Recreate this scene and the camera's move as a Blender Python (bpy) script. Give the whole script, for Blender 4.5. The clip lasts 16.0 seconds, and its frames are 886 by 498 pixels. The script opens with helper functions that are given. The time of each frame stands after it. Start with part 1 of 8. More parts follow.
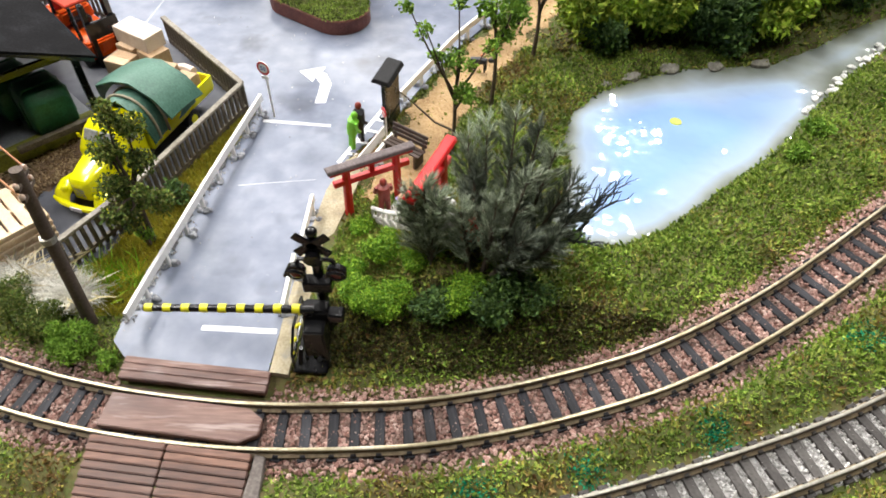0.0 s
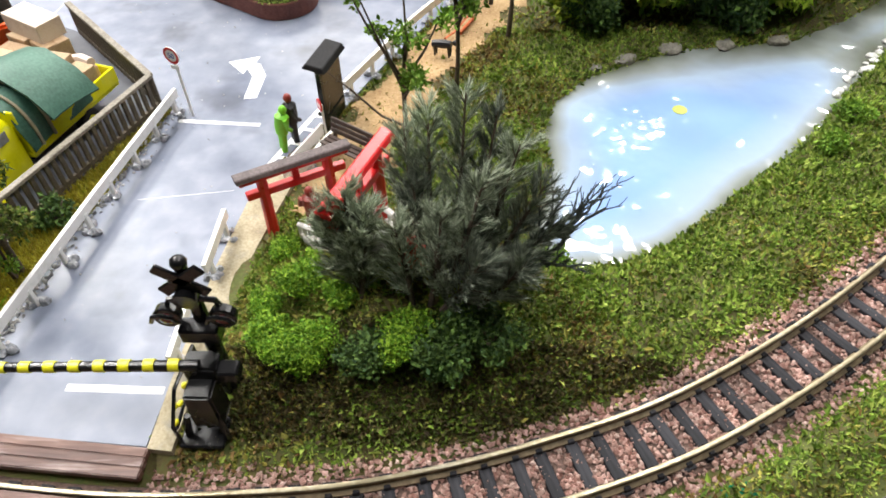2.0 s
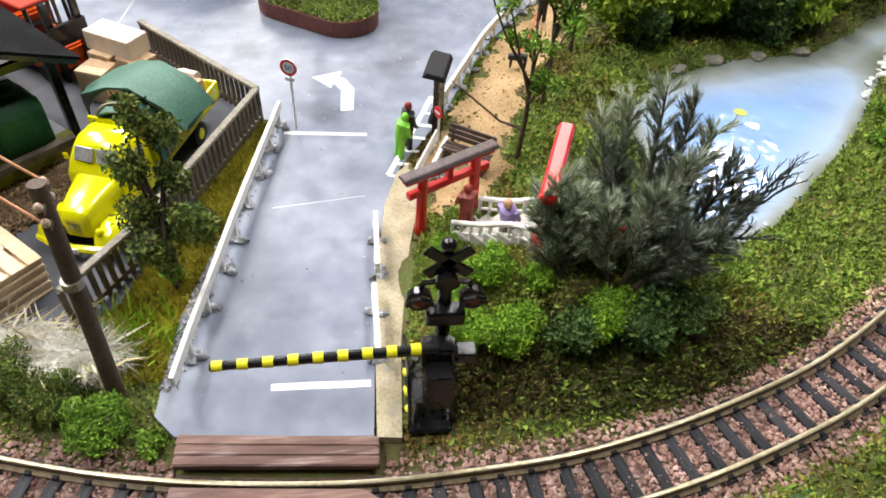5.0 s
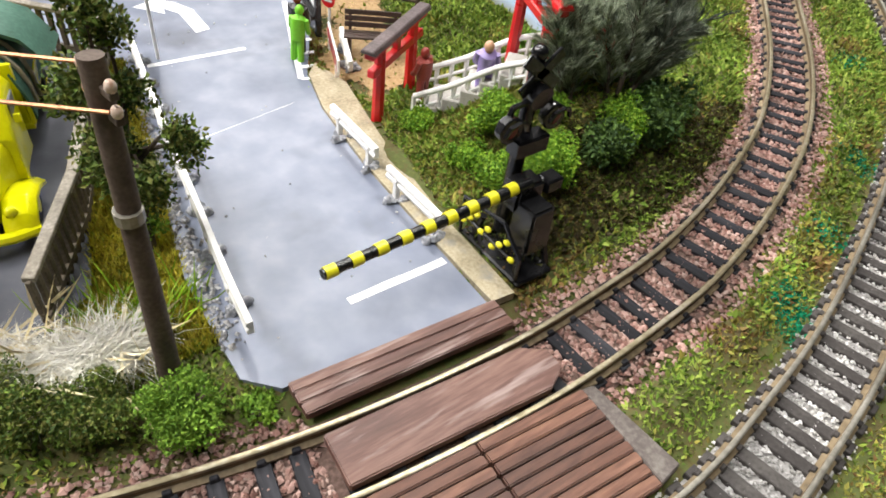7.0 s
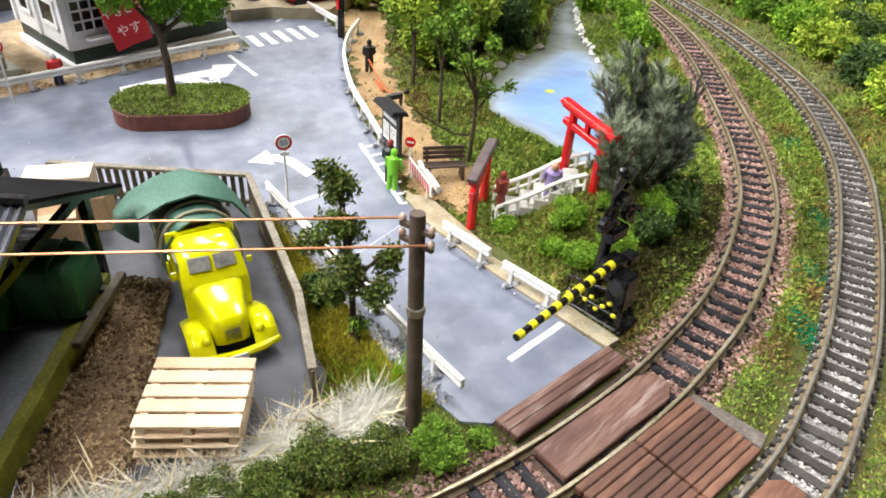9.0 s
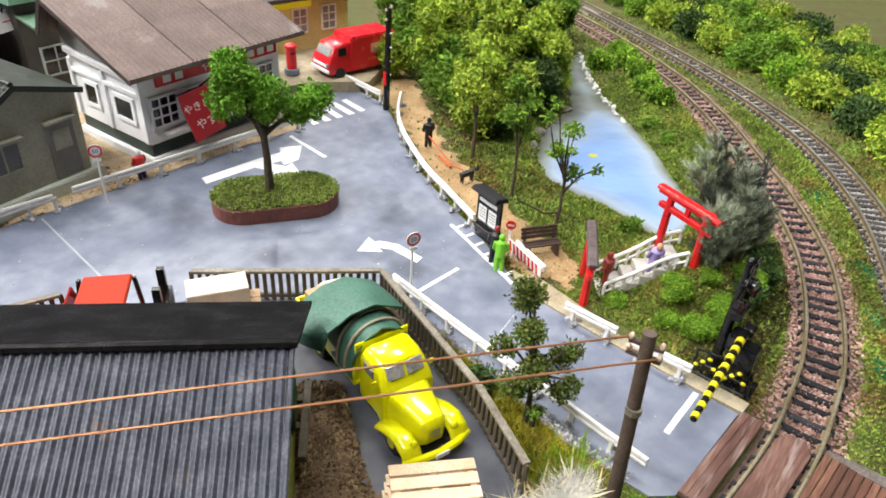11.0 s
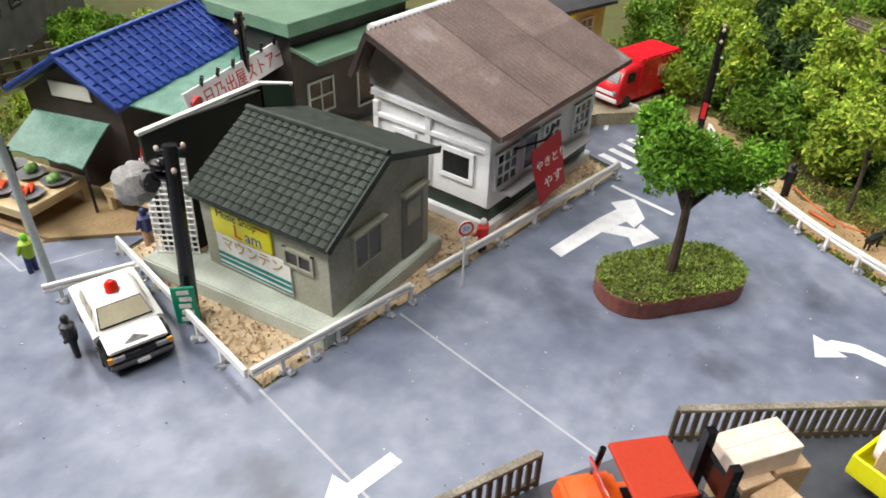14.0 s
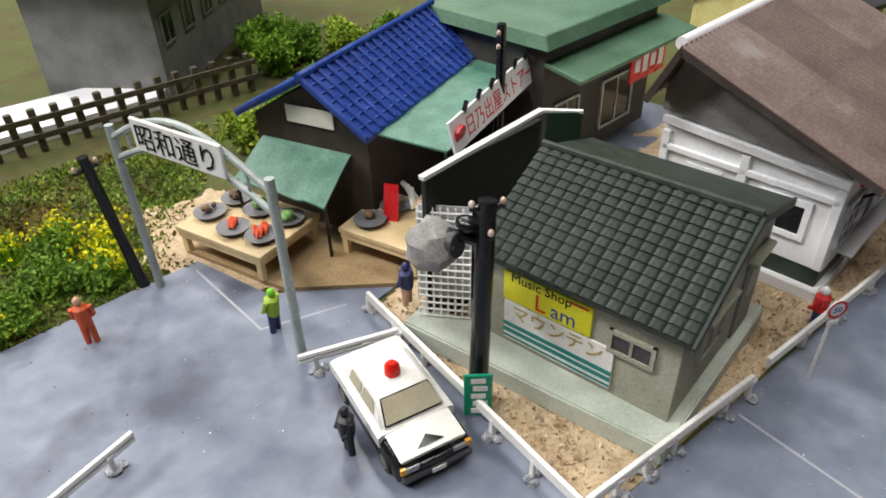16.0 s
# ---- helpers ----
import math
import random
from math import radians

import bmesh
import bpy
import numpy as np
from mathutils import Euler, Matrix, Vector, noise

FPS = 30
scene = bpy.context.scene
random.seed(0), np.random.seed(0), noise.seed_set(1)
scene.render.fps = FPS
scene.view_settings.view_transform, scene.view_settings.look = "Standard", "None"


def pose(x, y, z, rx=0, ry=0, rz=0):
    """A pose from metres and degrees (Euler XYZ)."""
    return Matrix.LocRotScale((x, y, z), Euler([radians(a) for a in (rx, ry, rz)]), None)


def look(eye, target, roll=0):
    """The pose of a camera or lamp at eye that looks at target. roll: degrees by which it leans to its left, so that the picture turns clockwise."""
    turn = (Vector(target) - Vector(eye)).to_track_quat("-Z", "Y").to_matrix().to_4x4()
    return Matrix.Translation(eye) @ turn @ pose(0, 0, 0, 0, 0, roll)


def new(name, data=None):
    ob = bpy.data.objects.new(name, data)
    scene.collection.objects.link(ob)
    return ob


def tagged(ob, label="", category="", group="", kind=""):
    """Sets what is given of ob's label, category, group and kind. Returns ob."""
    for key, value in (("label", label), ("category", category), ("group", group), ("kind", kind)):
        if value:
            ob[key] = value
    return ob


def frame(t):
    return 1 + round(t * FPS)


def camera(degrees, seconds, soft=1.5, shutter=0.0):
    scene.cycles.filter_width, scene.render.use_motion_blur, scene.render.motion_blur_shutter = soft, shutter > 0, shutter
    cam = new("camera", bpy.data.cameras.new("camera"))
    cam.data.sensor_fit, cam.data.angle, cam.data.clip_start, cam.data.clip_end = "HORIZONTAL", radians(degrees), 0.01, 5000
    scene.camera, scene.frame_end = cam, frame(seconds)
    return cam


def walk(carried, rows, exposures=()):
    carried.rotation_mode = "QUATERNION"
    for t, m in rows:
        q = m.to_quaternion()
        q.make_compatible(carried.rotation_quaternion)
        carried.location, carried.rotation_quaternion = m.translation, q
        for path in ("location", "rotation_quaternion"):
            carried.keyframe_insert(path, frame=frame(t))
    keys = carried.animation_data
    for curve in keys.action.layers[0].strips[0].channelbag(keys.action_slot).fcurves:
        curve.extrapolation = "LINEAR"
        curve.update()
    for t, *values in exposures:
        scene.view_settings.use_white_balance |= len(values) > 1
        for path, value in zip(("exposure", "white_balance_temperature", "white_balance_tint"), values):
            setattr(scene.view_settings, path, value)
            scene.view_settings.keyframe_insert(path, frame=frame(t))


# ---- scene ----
# All plan numbers are in centimetres of the layout; S turns them into metres.
S = 0.01
cam = camera(65.5, 16.0, soft=1.75)
PATH = [
    (0, (4.122, -1.515, 13.127), (3.844, 5.177, 5.701), 0.54),
    (0.5, (4.298, -0.275, 12.351), (4.062, 6.483, 4.984), -0.57),
    (1, (4.295, 0.754, 12.067), (4.084, 7.605, 4.785), -0.48),
    (1.5, (4.857, 1.003, 11.601), (4.598, 7.873, 4.338), -0.62),
    (2, (5.201, 1.314, 10.510), (4.856, 8.103, 3.176), -1.21),
    (2.5, (4.809, 0.953, 9.826), (4.331, 7.876, 2.625), -2.13),
    (3, (4.722, 0.727, 9.803), (4.210, 7.698, 2.652), -2.68),
    (3.5, (4.614, 0.388, 10.052), (4.071, 7.460, 3.003), -2.61),
    (4, (3.150, -0.263, 10.670), (2.722, 6.888, 3.692), -2.50),
    (4.2, (2.575, -0.386, 10.844), (2.289, 6.792, 3.888), -1.68),
    (6.3, (-3.673, 1.910, 8.994), (-0.174, 8.096, 1.959), 7.34),
    (6.5, (-4.056, 1.887, 8.763), (-0.284, 7.896, 1.715), 6.56),
    (7, (-5.333, 1.615, 7.777), (-0.561, 7.067, 0.885), 7.91),
    (7.5, (-6.560, 0.949, 7.660), (-1.285, 6.330, 1.086), 7.03),
    (8, (-8.141, 0.336, 8.192), (-2.708, 5.813, 1.829), 6.15),
    (8.5, (-9.747, 0.932, 9.271), (-4.087, 6.525, 3.215), 5.21),
    (9, (-10.385, 1.623, 10.042), (-4.459, 7.196, 4.226), 4.25),
    (9.2, (-10.615, 1.943, 10.593), (-4.583, 7.481, 4.854), 4.01),
    (11.3, (-14.570, 6.349, 12.212), (-7.909, 11.299, 6.632), 4.13),
    (11.5, (-14.743, 7.255, 12.116), (-8.075, 12.145, 6.492), 4.20),
    (12, (-14.356, 9.058, 11.916), (-7.779, 13.940, 6.180), 3.45),
    (12.5, (-13.879, 10.563, 11.751), (-7.398, 15.574, 6.017), 2.33),
    (13, (-14.971, 12.909, 11.568), (-8.571, 18.007, 5.819), 2.27),
    (13.5, (-16.101, 15.038, 11.665), (-9.770, 20.232, 5.926), 1.80),
    (14, (-16.850, 16.971, 11.429), (-10.593, 22.286, 5.719), 1.86),
    (14.5, (-17.337, 18.646, 10.844), (-11.211, 24.194, 5.214), 1.00),
    (15, (-17.843, 20.619, 10.573), (-12.044, 26.419, 4.852), 0.18),
    (15.5, (-18.046, 21.515, 10.683), (-12.435, 27.506, 4.971), -0.70),
    (16, (-17.549, 23.232, 10.590), (-12.253, 29.480, 4.853), -1.56),
]
EXPOSURES = [(0, 0.17), (4.2, 0.13), (6.5, 0.1), (9.2, 0.19), (11.3, 0.02), (13, -0.15), (14, -0.31), (15, -0.47), (16, -0.6)]
walk(cam, [(t, look(Vector(e) * S, Vector(g) * S, r)) for t, e, g, r in PATH], EXPOSURES)

# ---- light: an exhibition hall with ceiling lamps ----
world = bpy.data.worlds.new("hall_air")
scene.world = world
world.use_nodes = True
world.node_tree.nodes["Background"].inputs["Color"].default_value = (0.9, 0.95, 1.0, 1)
world.node_tree.nodes["Background"].inputs["Strength"].default_value = 0.07


def ceiling_lamp(x, y, z, power, sx, sy):
    data = bpy.data.lights.new("ceiling_lamp", "AREA")
    data.shape, data.size, data.size_y, data.energy = "RECTANGLE", sx, sy, power
    data.color = (1.0, 0.97, 0.93)
    ob = new("ceiling_lamp", data)
    ob.matrix_world = pose(x, y, z, 0, 0, 0)
    return ob


for lx, ly, p in ((-1.1, 0.9, 34), (0.5, 1.3, 24), (-0.8, 0.0, 23), (0.7, 0.2, 16)):
    ceiling_lamp(lx, ly, 1.7, p, 0.16, 0.7)
for lx, ly, p in ((-1.6, 1.9, 74), (-0.55, 2.6, 38), (-0.5, 3.4, 36)):
    ceiling_lamp(lx, ly, 1.7, p, 0.5, 0.25)
for lx, ly in ((0.8, 2.5), (1.5, 2.2)):
    ceiling_lamp(lx, ly, 1.7, 20, 0.1, 0.07)

# ---- materials ----


def material(name):
    m = bpy.data.materials.new(name)
    m.use_nodes = True
    return m, m.node_tree.nodes, m.node_tree.links, m.node_tree.nodes["Principled BSDF"]


def surface(name, colors, size=0.3, rough=0.6, bump=0.0, fine=0.05, metal=0.0, stain=None, spread=0.0, gloss_var=0.1, coat=0.0, stretch=None):
    """Two scales of noise between the colours; size and fine in cm; bump in cm."""
    m, n, l, b = material(name)
    tc = n.new("ShaderNodeTexCoord")
    a = n.new("ShaderNodeTexNoise")
    a.inputs["Scale"].default_value, a.inputs["Detail"].default_value = 1 / (size * S), 5
    f = n.new("ShaderNodeTexNoise")
    f.inputs["Scale"].default_value, f.inputs["Detail"].default_value = 1 / (fine * S), 3
    where = tc.outputs["Object"]
    if stretch:
        mp = n.new("ShaderNodeMapping")
        mp.inputs["Scale"].default_value = stretch
        l.new(where, mp.inputs["Vector"])
        where = mp.outputs["Vector"]
    for x in (a, f):
        l.new(where, x.inputs["Vector"])
    mixf = n.new("ShaderNodeMath")
    mixf.operation = "MULTIPLY_ADD"
    l.new(f.outputs["Fac"], mixf.inputs[0])
    mixf.inputs[1].default_value = 0.45
    half = n.new("ShaderNodeMath")
    half.operation = "MULTIPLY"
    l.new(a.outputs["Fac"], half.inputs[0])
    half.inputs[1].default_value = 0.55
    l.new(half.outputs[0], mixf.inputs[2])
    fac = mixf.outputs[0]
    if spread:
        info = n.new("ShaderNodeObjectInfo")
        add = n.new("ShaderNodeMath")
        add.operation = "MULTIPLY_ADD"
        l.new(info.outputs["Random"], add.inputs[0])
        add.inputs[1].default_value = spread
        sub = n.new("ShaderNodeMath")
        sub.operation = "SUBTRACT"
        l.new(fac, sub.inputs[0])
        sub.inputs[1].default_value = spread / 2
        l.new(sub.outputs[0], add.inputs[2])
        fac = add.outputs[0]
    r = n.new("ShaderNodeValToRGB")
    lo, hi = 0.32, 0.68
    while len(r.color_ramp.elements) < len(colors):
        r.color_ramp.elements.new(0.5)
    for k, c in enumerate(colors):
        r.color_ramp.elements[k].position = lo + (hi - lo) * k / max(1, len(colors) - 1)
        r.color_ramp.elements[k].color = (*c, 1)
    l.new(fac, r.inputs["Fac"])
    col = r.outputs["Color"]
    if stain:
        s2 = n.new("ShaderNodeTexNoise")
        s2.inputs["Scale"].default_value, s2.inputs["Detail"].default_value = 1 / (stain[1] * S), 4
        l.new(where, s2.inputs["Vector"])
        sr = n.new("ShaderNodeValToRGB")
        sr.color_ramp.elements[0].position, sr.color_ramp.elements[1].position = stain[2], stain[2] + 0.15
        l.new(s2.outputs["Fac"], sr.inputs["Fac"])
        mx = n.new("ShaderNodeMix")
        mx.data_type = "RGBA"
        l.new(sr.outputs["Color"], mx.inputs["Factor"])
        l.new(col, mx.inputs["A"])
        mx.inputs["B"].default_value = (*stain[0], 1)
        col = mx.outputs["Result"]
    l.new(col, b.inputs["Base Color"])
    rr = n.new("ShaderNodeMapRange")
    l.new(a.outputs["Fac"], rr.inputs["Value"])
    rr.inputs["To Min"].default_value, rr.inputs["To Max"].default_value = max(0.02, rough - gloss_var), min(1, rough + gloss_var)
    l.new(rr.outputs["Result"], b.inputs["Roughness"])
    b.inputs["Metallic"].default_value = metal
    b.inputs["Coat Weight"].default_value = coat
    if bump:
        bp = n.new("ShaderNodeBump")
        bp.inputs["Strength"].default_value, bp.inputs["Distance"].default_value = 0.8, bump * S
        l.new(mixf.outputs[0], bp.inputs["Height"])
        l.new(bp.outputs["Normal"], b.inputs["Normal"])
    return m


def dull(m, level=0.15):
    m.node_tree.nodes["Principled BSDF"].inputs["Specular IOR Level"].default_value = level
    return m


def leafy(name, colors, rough=0.7):
    """Colour varies from leaf to leaf."""
    m, n, l, b = material(name)
    g = n.new("ShaderNodeNewGeometry")
    r = n.new("ShaderNodeValToRGB")
    while len(r.color_ramp.elements) < len(colors):
        r.color_ramp.elements.new(0.5)
    for k, c in enumerate(colors):
        r.color_ramp.elements[k].position = k / max(1, len(colors) - 1)
        r.color_ramp.elements[k].color = (*c, 1)
    l.new(g.outputs["Random Per Island"], r.inputs["Fac"])
    tc = n.new("ShaderNodeTexCoord")
    a = n.new("ShaderNodeTexNoise")
    a.inputs["Scale"].default_value = 70
    l.new(tc.outputs["Object"], a.inputs["Vector"])
    h = n.new("ShaderNodeHueSaturation")
    v = n.new("ShaderNodeMapRange")
    v.inputs["From Min"].default_value, v.inputs["From Max"].default_value = 0.3, 0.7
    v.inputs["To Min"].default_value, v.inputs["To Max"].default_value = 0.6, 1.35
    l.new(a.outputs["Fac"], v.inputs["Value"])
    l.new(v.outputs["Result"], h.inputs["Value"])
    l.new(r.outputs["Color"], h.inputs["Color"])
    l.new(h.outputs["Color"], b.inputs["Base Color"])
    b.inputs["Roughness"].default_value = rough
    b.inputs["Specular IOR Level"].default_value = 0.25
    return m


def paint(name, c, rough=0.35, bump=0.004, wear=0.12):
    d = tuple(x * (1 - wear) for x in c)
    e = tuple(min(1, x * (1 + wear)) for x in c)
    return surface(name, [d, c, e], 0.6, rough, bump, 0.06)


MAT = {}
MAT["asphalt"] = surface("asphalt", [(0.105, 0.125, 0.182), (0.172, 0.195, 0.26), (0.262, 0.286, 0.357)], 3.2, 0.42, 0.004, 0.7, stain=((0.08, 0.09, 0.125), 2.4, 0.56))
MAT["yard"] = surface("yard", [(0.04, 0.042, 0.055), (0.075, 0.08, 0.1), (0.12, 0.125, 0.15)], 2.0, 0.6, 0.004, 0.6)
MAT["turf"] = surface("turf", [(0.045, 0.03, 0.012), (0.09, 0.075, 0.022), (0.07, 0.09, 0.02), (0.12, 0.12, 0.03)], 1.2, 0.95, 0.06, 0.09)
MAT["soil"] = surface("soil", [(0.22, 0.13, 0.06), (0.38, 0.25, 0.12), (0.5, 0.36, 0.2)], 1.0, 0.95, 0.04, 0.08)
MAT["gravel"] = surface("gravel", [(0.3, 0.2, 0.11), (0.5, 0.38, 0.24), (0.65, 0.53, 0.38)], 0.5, 0.95, 0.04, 0.07)
MAT["kerb"] = surface("kerb", [(0.2, 0.16, 0.1), (0.35, 0.3, 0.2), (0.48, 0.42, 0.31)], 0.7, 0.9, 0.03, 0.06, stain=((0.24, 0.23, 0.2), 0.5, 0.58))
MAT["white"] = surface("white_paint", [(0.68, 0.67, 0.64), (0.82, 0.81, 0.79), (0.86, 0.85, 0.84)], 0.8, 0.4, 0.004, 0.08)
MAT["line"] = surface("road_line", [(0.62, 0.63, 0.66), (0.8, 0.81, 0.83), (0.87, 0.87, 0.87)], 0.5, 0.5, 0.006, 0.06)
MAT["rail"] = surface("rail_metal", [(0.24, 0.2, 0.12), (0.38, 0.33, 0.22), (0.55, 0.5, 0.4)], 1.5, 0.32, 0.002, 0.1, metal=0.6)
MAT["rail_web"] = surface("rail_web", [(0.09, 0.065, 0.035), (0.17, 0.125, 0.07), (0.26, 0.2, 0.12)], 0.8, 0.6, 0.003, 0.1, metal=0.2)
MAT["rail_grey"] = surface("rail_grey", [(0.16, 0.15, 0.125), (0.27, 0.255, 0.215), (0.4, 0.38, 0.33)], 1.5, 0.4, 0.002, 0.1, metal=0.6)
MAT["sleeper"] = surface("sleeper", [(0.005, 0.005, 0.007), (0.013, 0.013, 0.017), (0.035, 0.035, 0.042)], 0.3, 0.6, 0.015, 0.06, spread=0.2, stretch=(0.15, 1, 1))
dull(MAT["sleeper"], 0.25)
MAT["sleeper_brown"] = surface("sleeper_brown", [(0.02, 0.016, 0.014), (0.038, 0.032, 0.03), (0.075, 0.068, 0.062)], 0.3, 0.6, 0.01, 0.06, spread=0.2)
MAT["ballast"] = leafy("ballast", [(0.16, 0.08, 0.065), (0.33, 0.19, 0.16), (0.47, 0.31, 0.27), (0.26, 0.16, 0.13), (0.56, 0.42, 0.37)], 0.9)
MAT["ballast_grey"] = leafy("ballast_grey", [(0.2, 0.19, 0.18), (0.42, 0.41, 0.39), (0.62, 0.61, 0.6), (0.34, 0.33, 0.31), (0.78, 0.77, 0.76)], 0.85)
MAT["deck"] = surface("deck_wood", [(0.055, 0.022, 0.016), (0.105, 0.046, 0.034), (0.21, 0.115, 0.088)], 0.7, 0.5, 0.02, 0.07, spread=0.2, stretch=(0.12, 1, 1), stain=((0.3, 0.22, 0.2), 0.16, 0.57))
MAT["deck_light"] = surface("deck_plank", [(0.065, 0.025, 0.015), (0.125, 0.053, 0.032), (0.23, 0.11, 0.068)], 0.7, 0.55, 0.02, 0.07, spread=0.25, stretch=(0.15, 1, 1), stain=((0.26, 0.16, 0.12), 0.4, 0.64))
MAT["black"] = surface("black_plastic", [(0.003, 0.003, 0.004), (0.006, 0.006, 0.007), (0.012, 0.012, 0.013)], 0.4, 0.25, 0.003, 0.05)
MAT["yellow"] = paint("yellow_paint", (0.75, 0.7, 0.02), 0.35)
MAT["red"] = paint("red_paint", (0.62, 0.012, 0.015), 0.3)
MAT["grey_roof"] = surface("roof_slate", [(0.03, 0.03, 0.034), (0.055, 0.055, 0.062), (0.085, 0.085, 0.095)], 0.8, 0.5, 0.005, 0.06)

# ---- mesh helpers ----


class Geo:
    """Collects faces, in cm, for one mesh."""

    def __init__(self):
        self.v, self.f, self.marks = [], [], []

    def use(self, k):
        """Faces from here on take the k-th of the materials."""
        self.marks.append((len(self.f), k))
        return self

    def add(self, verts, faces):
        k = len(self.v)
        self.v += [tuple(p) for p in verts]
        self.f += [tuple(i + k for i in f) for f in faces]
        return self

    def box(self, c, s, rz=0.0, rx=0.0, ry=0.0, taper=(1, 1)):
        m = Euler((radians(rx), radians(ry), radians(rz))).to_matrix()
        pts = []
        for dz in (-0.5, 0.5):
            tx, ty = taper if dz > 0 else (1, 1)
            for dx, dy in ((-0.5, -0.5), (0.5, -0.5), (0.5, 0.5), (-0.5, 0.5)):
                pts.append(Vector(c) + m @ Vector((dx * s[0] * tx, dy * s[1] * ty, dz * s[2])))
        return self.add(pts, [(3, 2, 1, 0), (4, 5, 6, 7), (0, 1, 5, 4), (1, 2, 6, 5), (2, 3, 7, 6), (3, 0, 4, 7)])

    def beam(self, a, b, w, h):
        """A bar from a to b, w wide and h high."""
        a, b = Vector(a), Vector(b)
        d = (b - a).normalized()
        side = d.cross(Vector((0, 0, 1)))
        side = side.normalized() if side.length > 1e-4 else Vector((1, 0, 0))
        up = side.cross(d)
        pts = [p + side * sx * w / 2 + up * sz * h / 2 for p in (a, b) for sx, sz in ((-1, -1), (1, -1), (1, 1), (-1, 1))]
        return self.add(pts, [(0, 1, 2, 3), (7, 6, 5, 4), (4, 5, 1, 0), (5, 6, 2, 1), (6, 7, 3, 2), (7, 4, 0, 3)])

    def prism(self, outline, z0, z1):
        n = len(outline)
        area = sum(outline[i][0] * outline[(i + 1) % n][1] - outline[(i + 1) % n][0] * outline[i][1] for i in range(n))
        o = list(outline) if area > 0 else list(outline)[::-1]
        pts = [(x, y, z0) for x, y in o] + [(x, y, z1) for x, y in o]
        return self.add(pts, [tuple(range(n))[::-1], tuple(range(n, 2 * n))] + [(i, (i + 1) % n, n + (i + 1) % n, n + i) for i in range(n)])

    def tube(self, pts, radii, n=8, caps=True):
        pts = [Vector(p) for p in pts]
        if not hasattr(radii, "__len__"):
            radii = [radii] * len(pts)
        rings, k = [], len(self.v)
        ref = None
        for i, p in enumerate(pts):
            d = (pts[min(i + 1, len(pts) - 1)] - pts[max(i - 1, 0)]).normalized()
            if ref is None:
                ref = d.orthogonal().normalized()
            u = (ref - d * ref.dot(d)).normalized()
            ref = u
            w = d.cross(u)
            for j in range(n):
                a = 2 * math.pi * j / n
                self.v.append(tuple(p + (u * math.cos(a) + w * math.sin(a)) * radii[i]))
        m = len(pts)
        for i in range(m - 1):
            for j in range(n):
                self.f.append((k + i * n + j, k + i * n + (j + 1) % n, k + (i + 1) * n + (j + 1) % n, k + (i + 1) * n + j))
        if caps:
            self.f.append(tuple(k + j for j in range(n))[::-1])
            self.f.append(tuple(k + (m - 1) * n + j for j in range(n)))
        return self

    def cyl(self, a, b, r0, r1=None, n=12):
        return self.tube([a, b], [r0, r0 if r1 is None else r1], n)

    def ball(self, c, r, n=10, m=6, jitter=0.0):
        k = len(self.v)
        r = r if hasattr(r, "__len__") else (r, r, r)
        self.v.append((c[0], c[1], c[2] - r[2]))
        for i in range(1, m):
            a = math.pi * i / m
            for j in range(n):
                b = 2 * math.pi * j / n
                q = 1 + random.uniform(-jitter, jitter)
                self.v.append((c[0] + r[0] * q * math.sin(a) * math.cos(b), c[1] + r[1] * q * math.sin(a) * math.sin(b), c[2] - r[2] * q * math.cos(a)))
        self.v.append((c[0], c[1], c[2] + r[2]))
        top = len(self.v) - 1
        for j in range(n):
            self.f.append((k, k + 1 + (j + 1) % n, k + 1 + j))
            self.f.append((top, top - n + j, top - n + (j + 1) % n))
        for i in range(m - 2):
            for j in range(n):
                q = k + 1 + i * n
                self.f.append((q + j, q + (j + 1) % n, q + n + (j + 1) % n, q + n + j))
        return self

    def loft(self, sections):
        """Closed cross-sections, each a list of as many points, joined and capped."""
        k, n = len(self.v), len(sections[0])
        for s in sections:
            self.v += [tuple(p) for p in s]
        for i in range(len(sections) - 1):
            for j in range(n):
                self.f.append((k + i * n + j, k + i * n + (j + 1) % n, k + (i + 1) * n + (j + 1) % n, k + (i + 1) * n + j))
        self.f.append(tuple(k + j for j in range(n))[::-1])
        self.f.append(tuple(k + (len(sections) - 1) * n + j for j in range(n)))
        return self

    def mesh(self, name, mat, bevel=0.0, smooth=False, segments=1):
        me = bpy.data.meshes.new(name)
        bm = bmesh.new()
        vs = [bm.verts.new((x * S, y * S, z * S)) for x, y, z in self.v]
        slot, marks = 0, dict(self.marks)
        for i, f in enumerate(self.f):
            slot = marks.get(i, slot)
            try:
                bm.faces.new([vs[q] for q in f]).material_index = slot
            except ValueError:
                pass
        bmesh.ops.recalc_face_normals(bm, faces=bm.faces)
        if bevel:
            edges = [e for e in bm.edges if len(e.link_faces) == 2 and e.calc_face_angle(0) > 0.5]
            bmesh.ops.bevel(bm, geom=edges, offset=bevel * S, segments=segments, affect="EDGES", clamp_overlap=True)
        if smooth:
            for f in bm.faces:
                f.smooth = True
            for e in bm.edges:
                if len(e.link_faces) == 2 and e.calc_face_angle(0) > 0.7:
                    e.smooth = False
        bm.to_mesh(me)
        bm.free()
        for q in mat if isinstance(mat, (list, tuple)) else (mat,):
            me.materials.append(q)
        return me


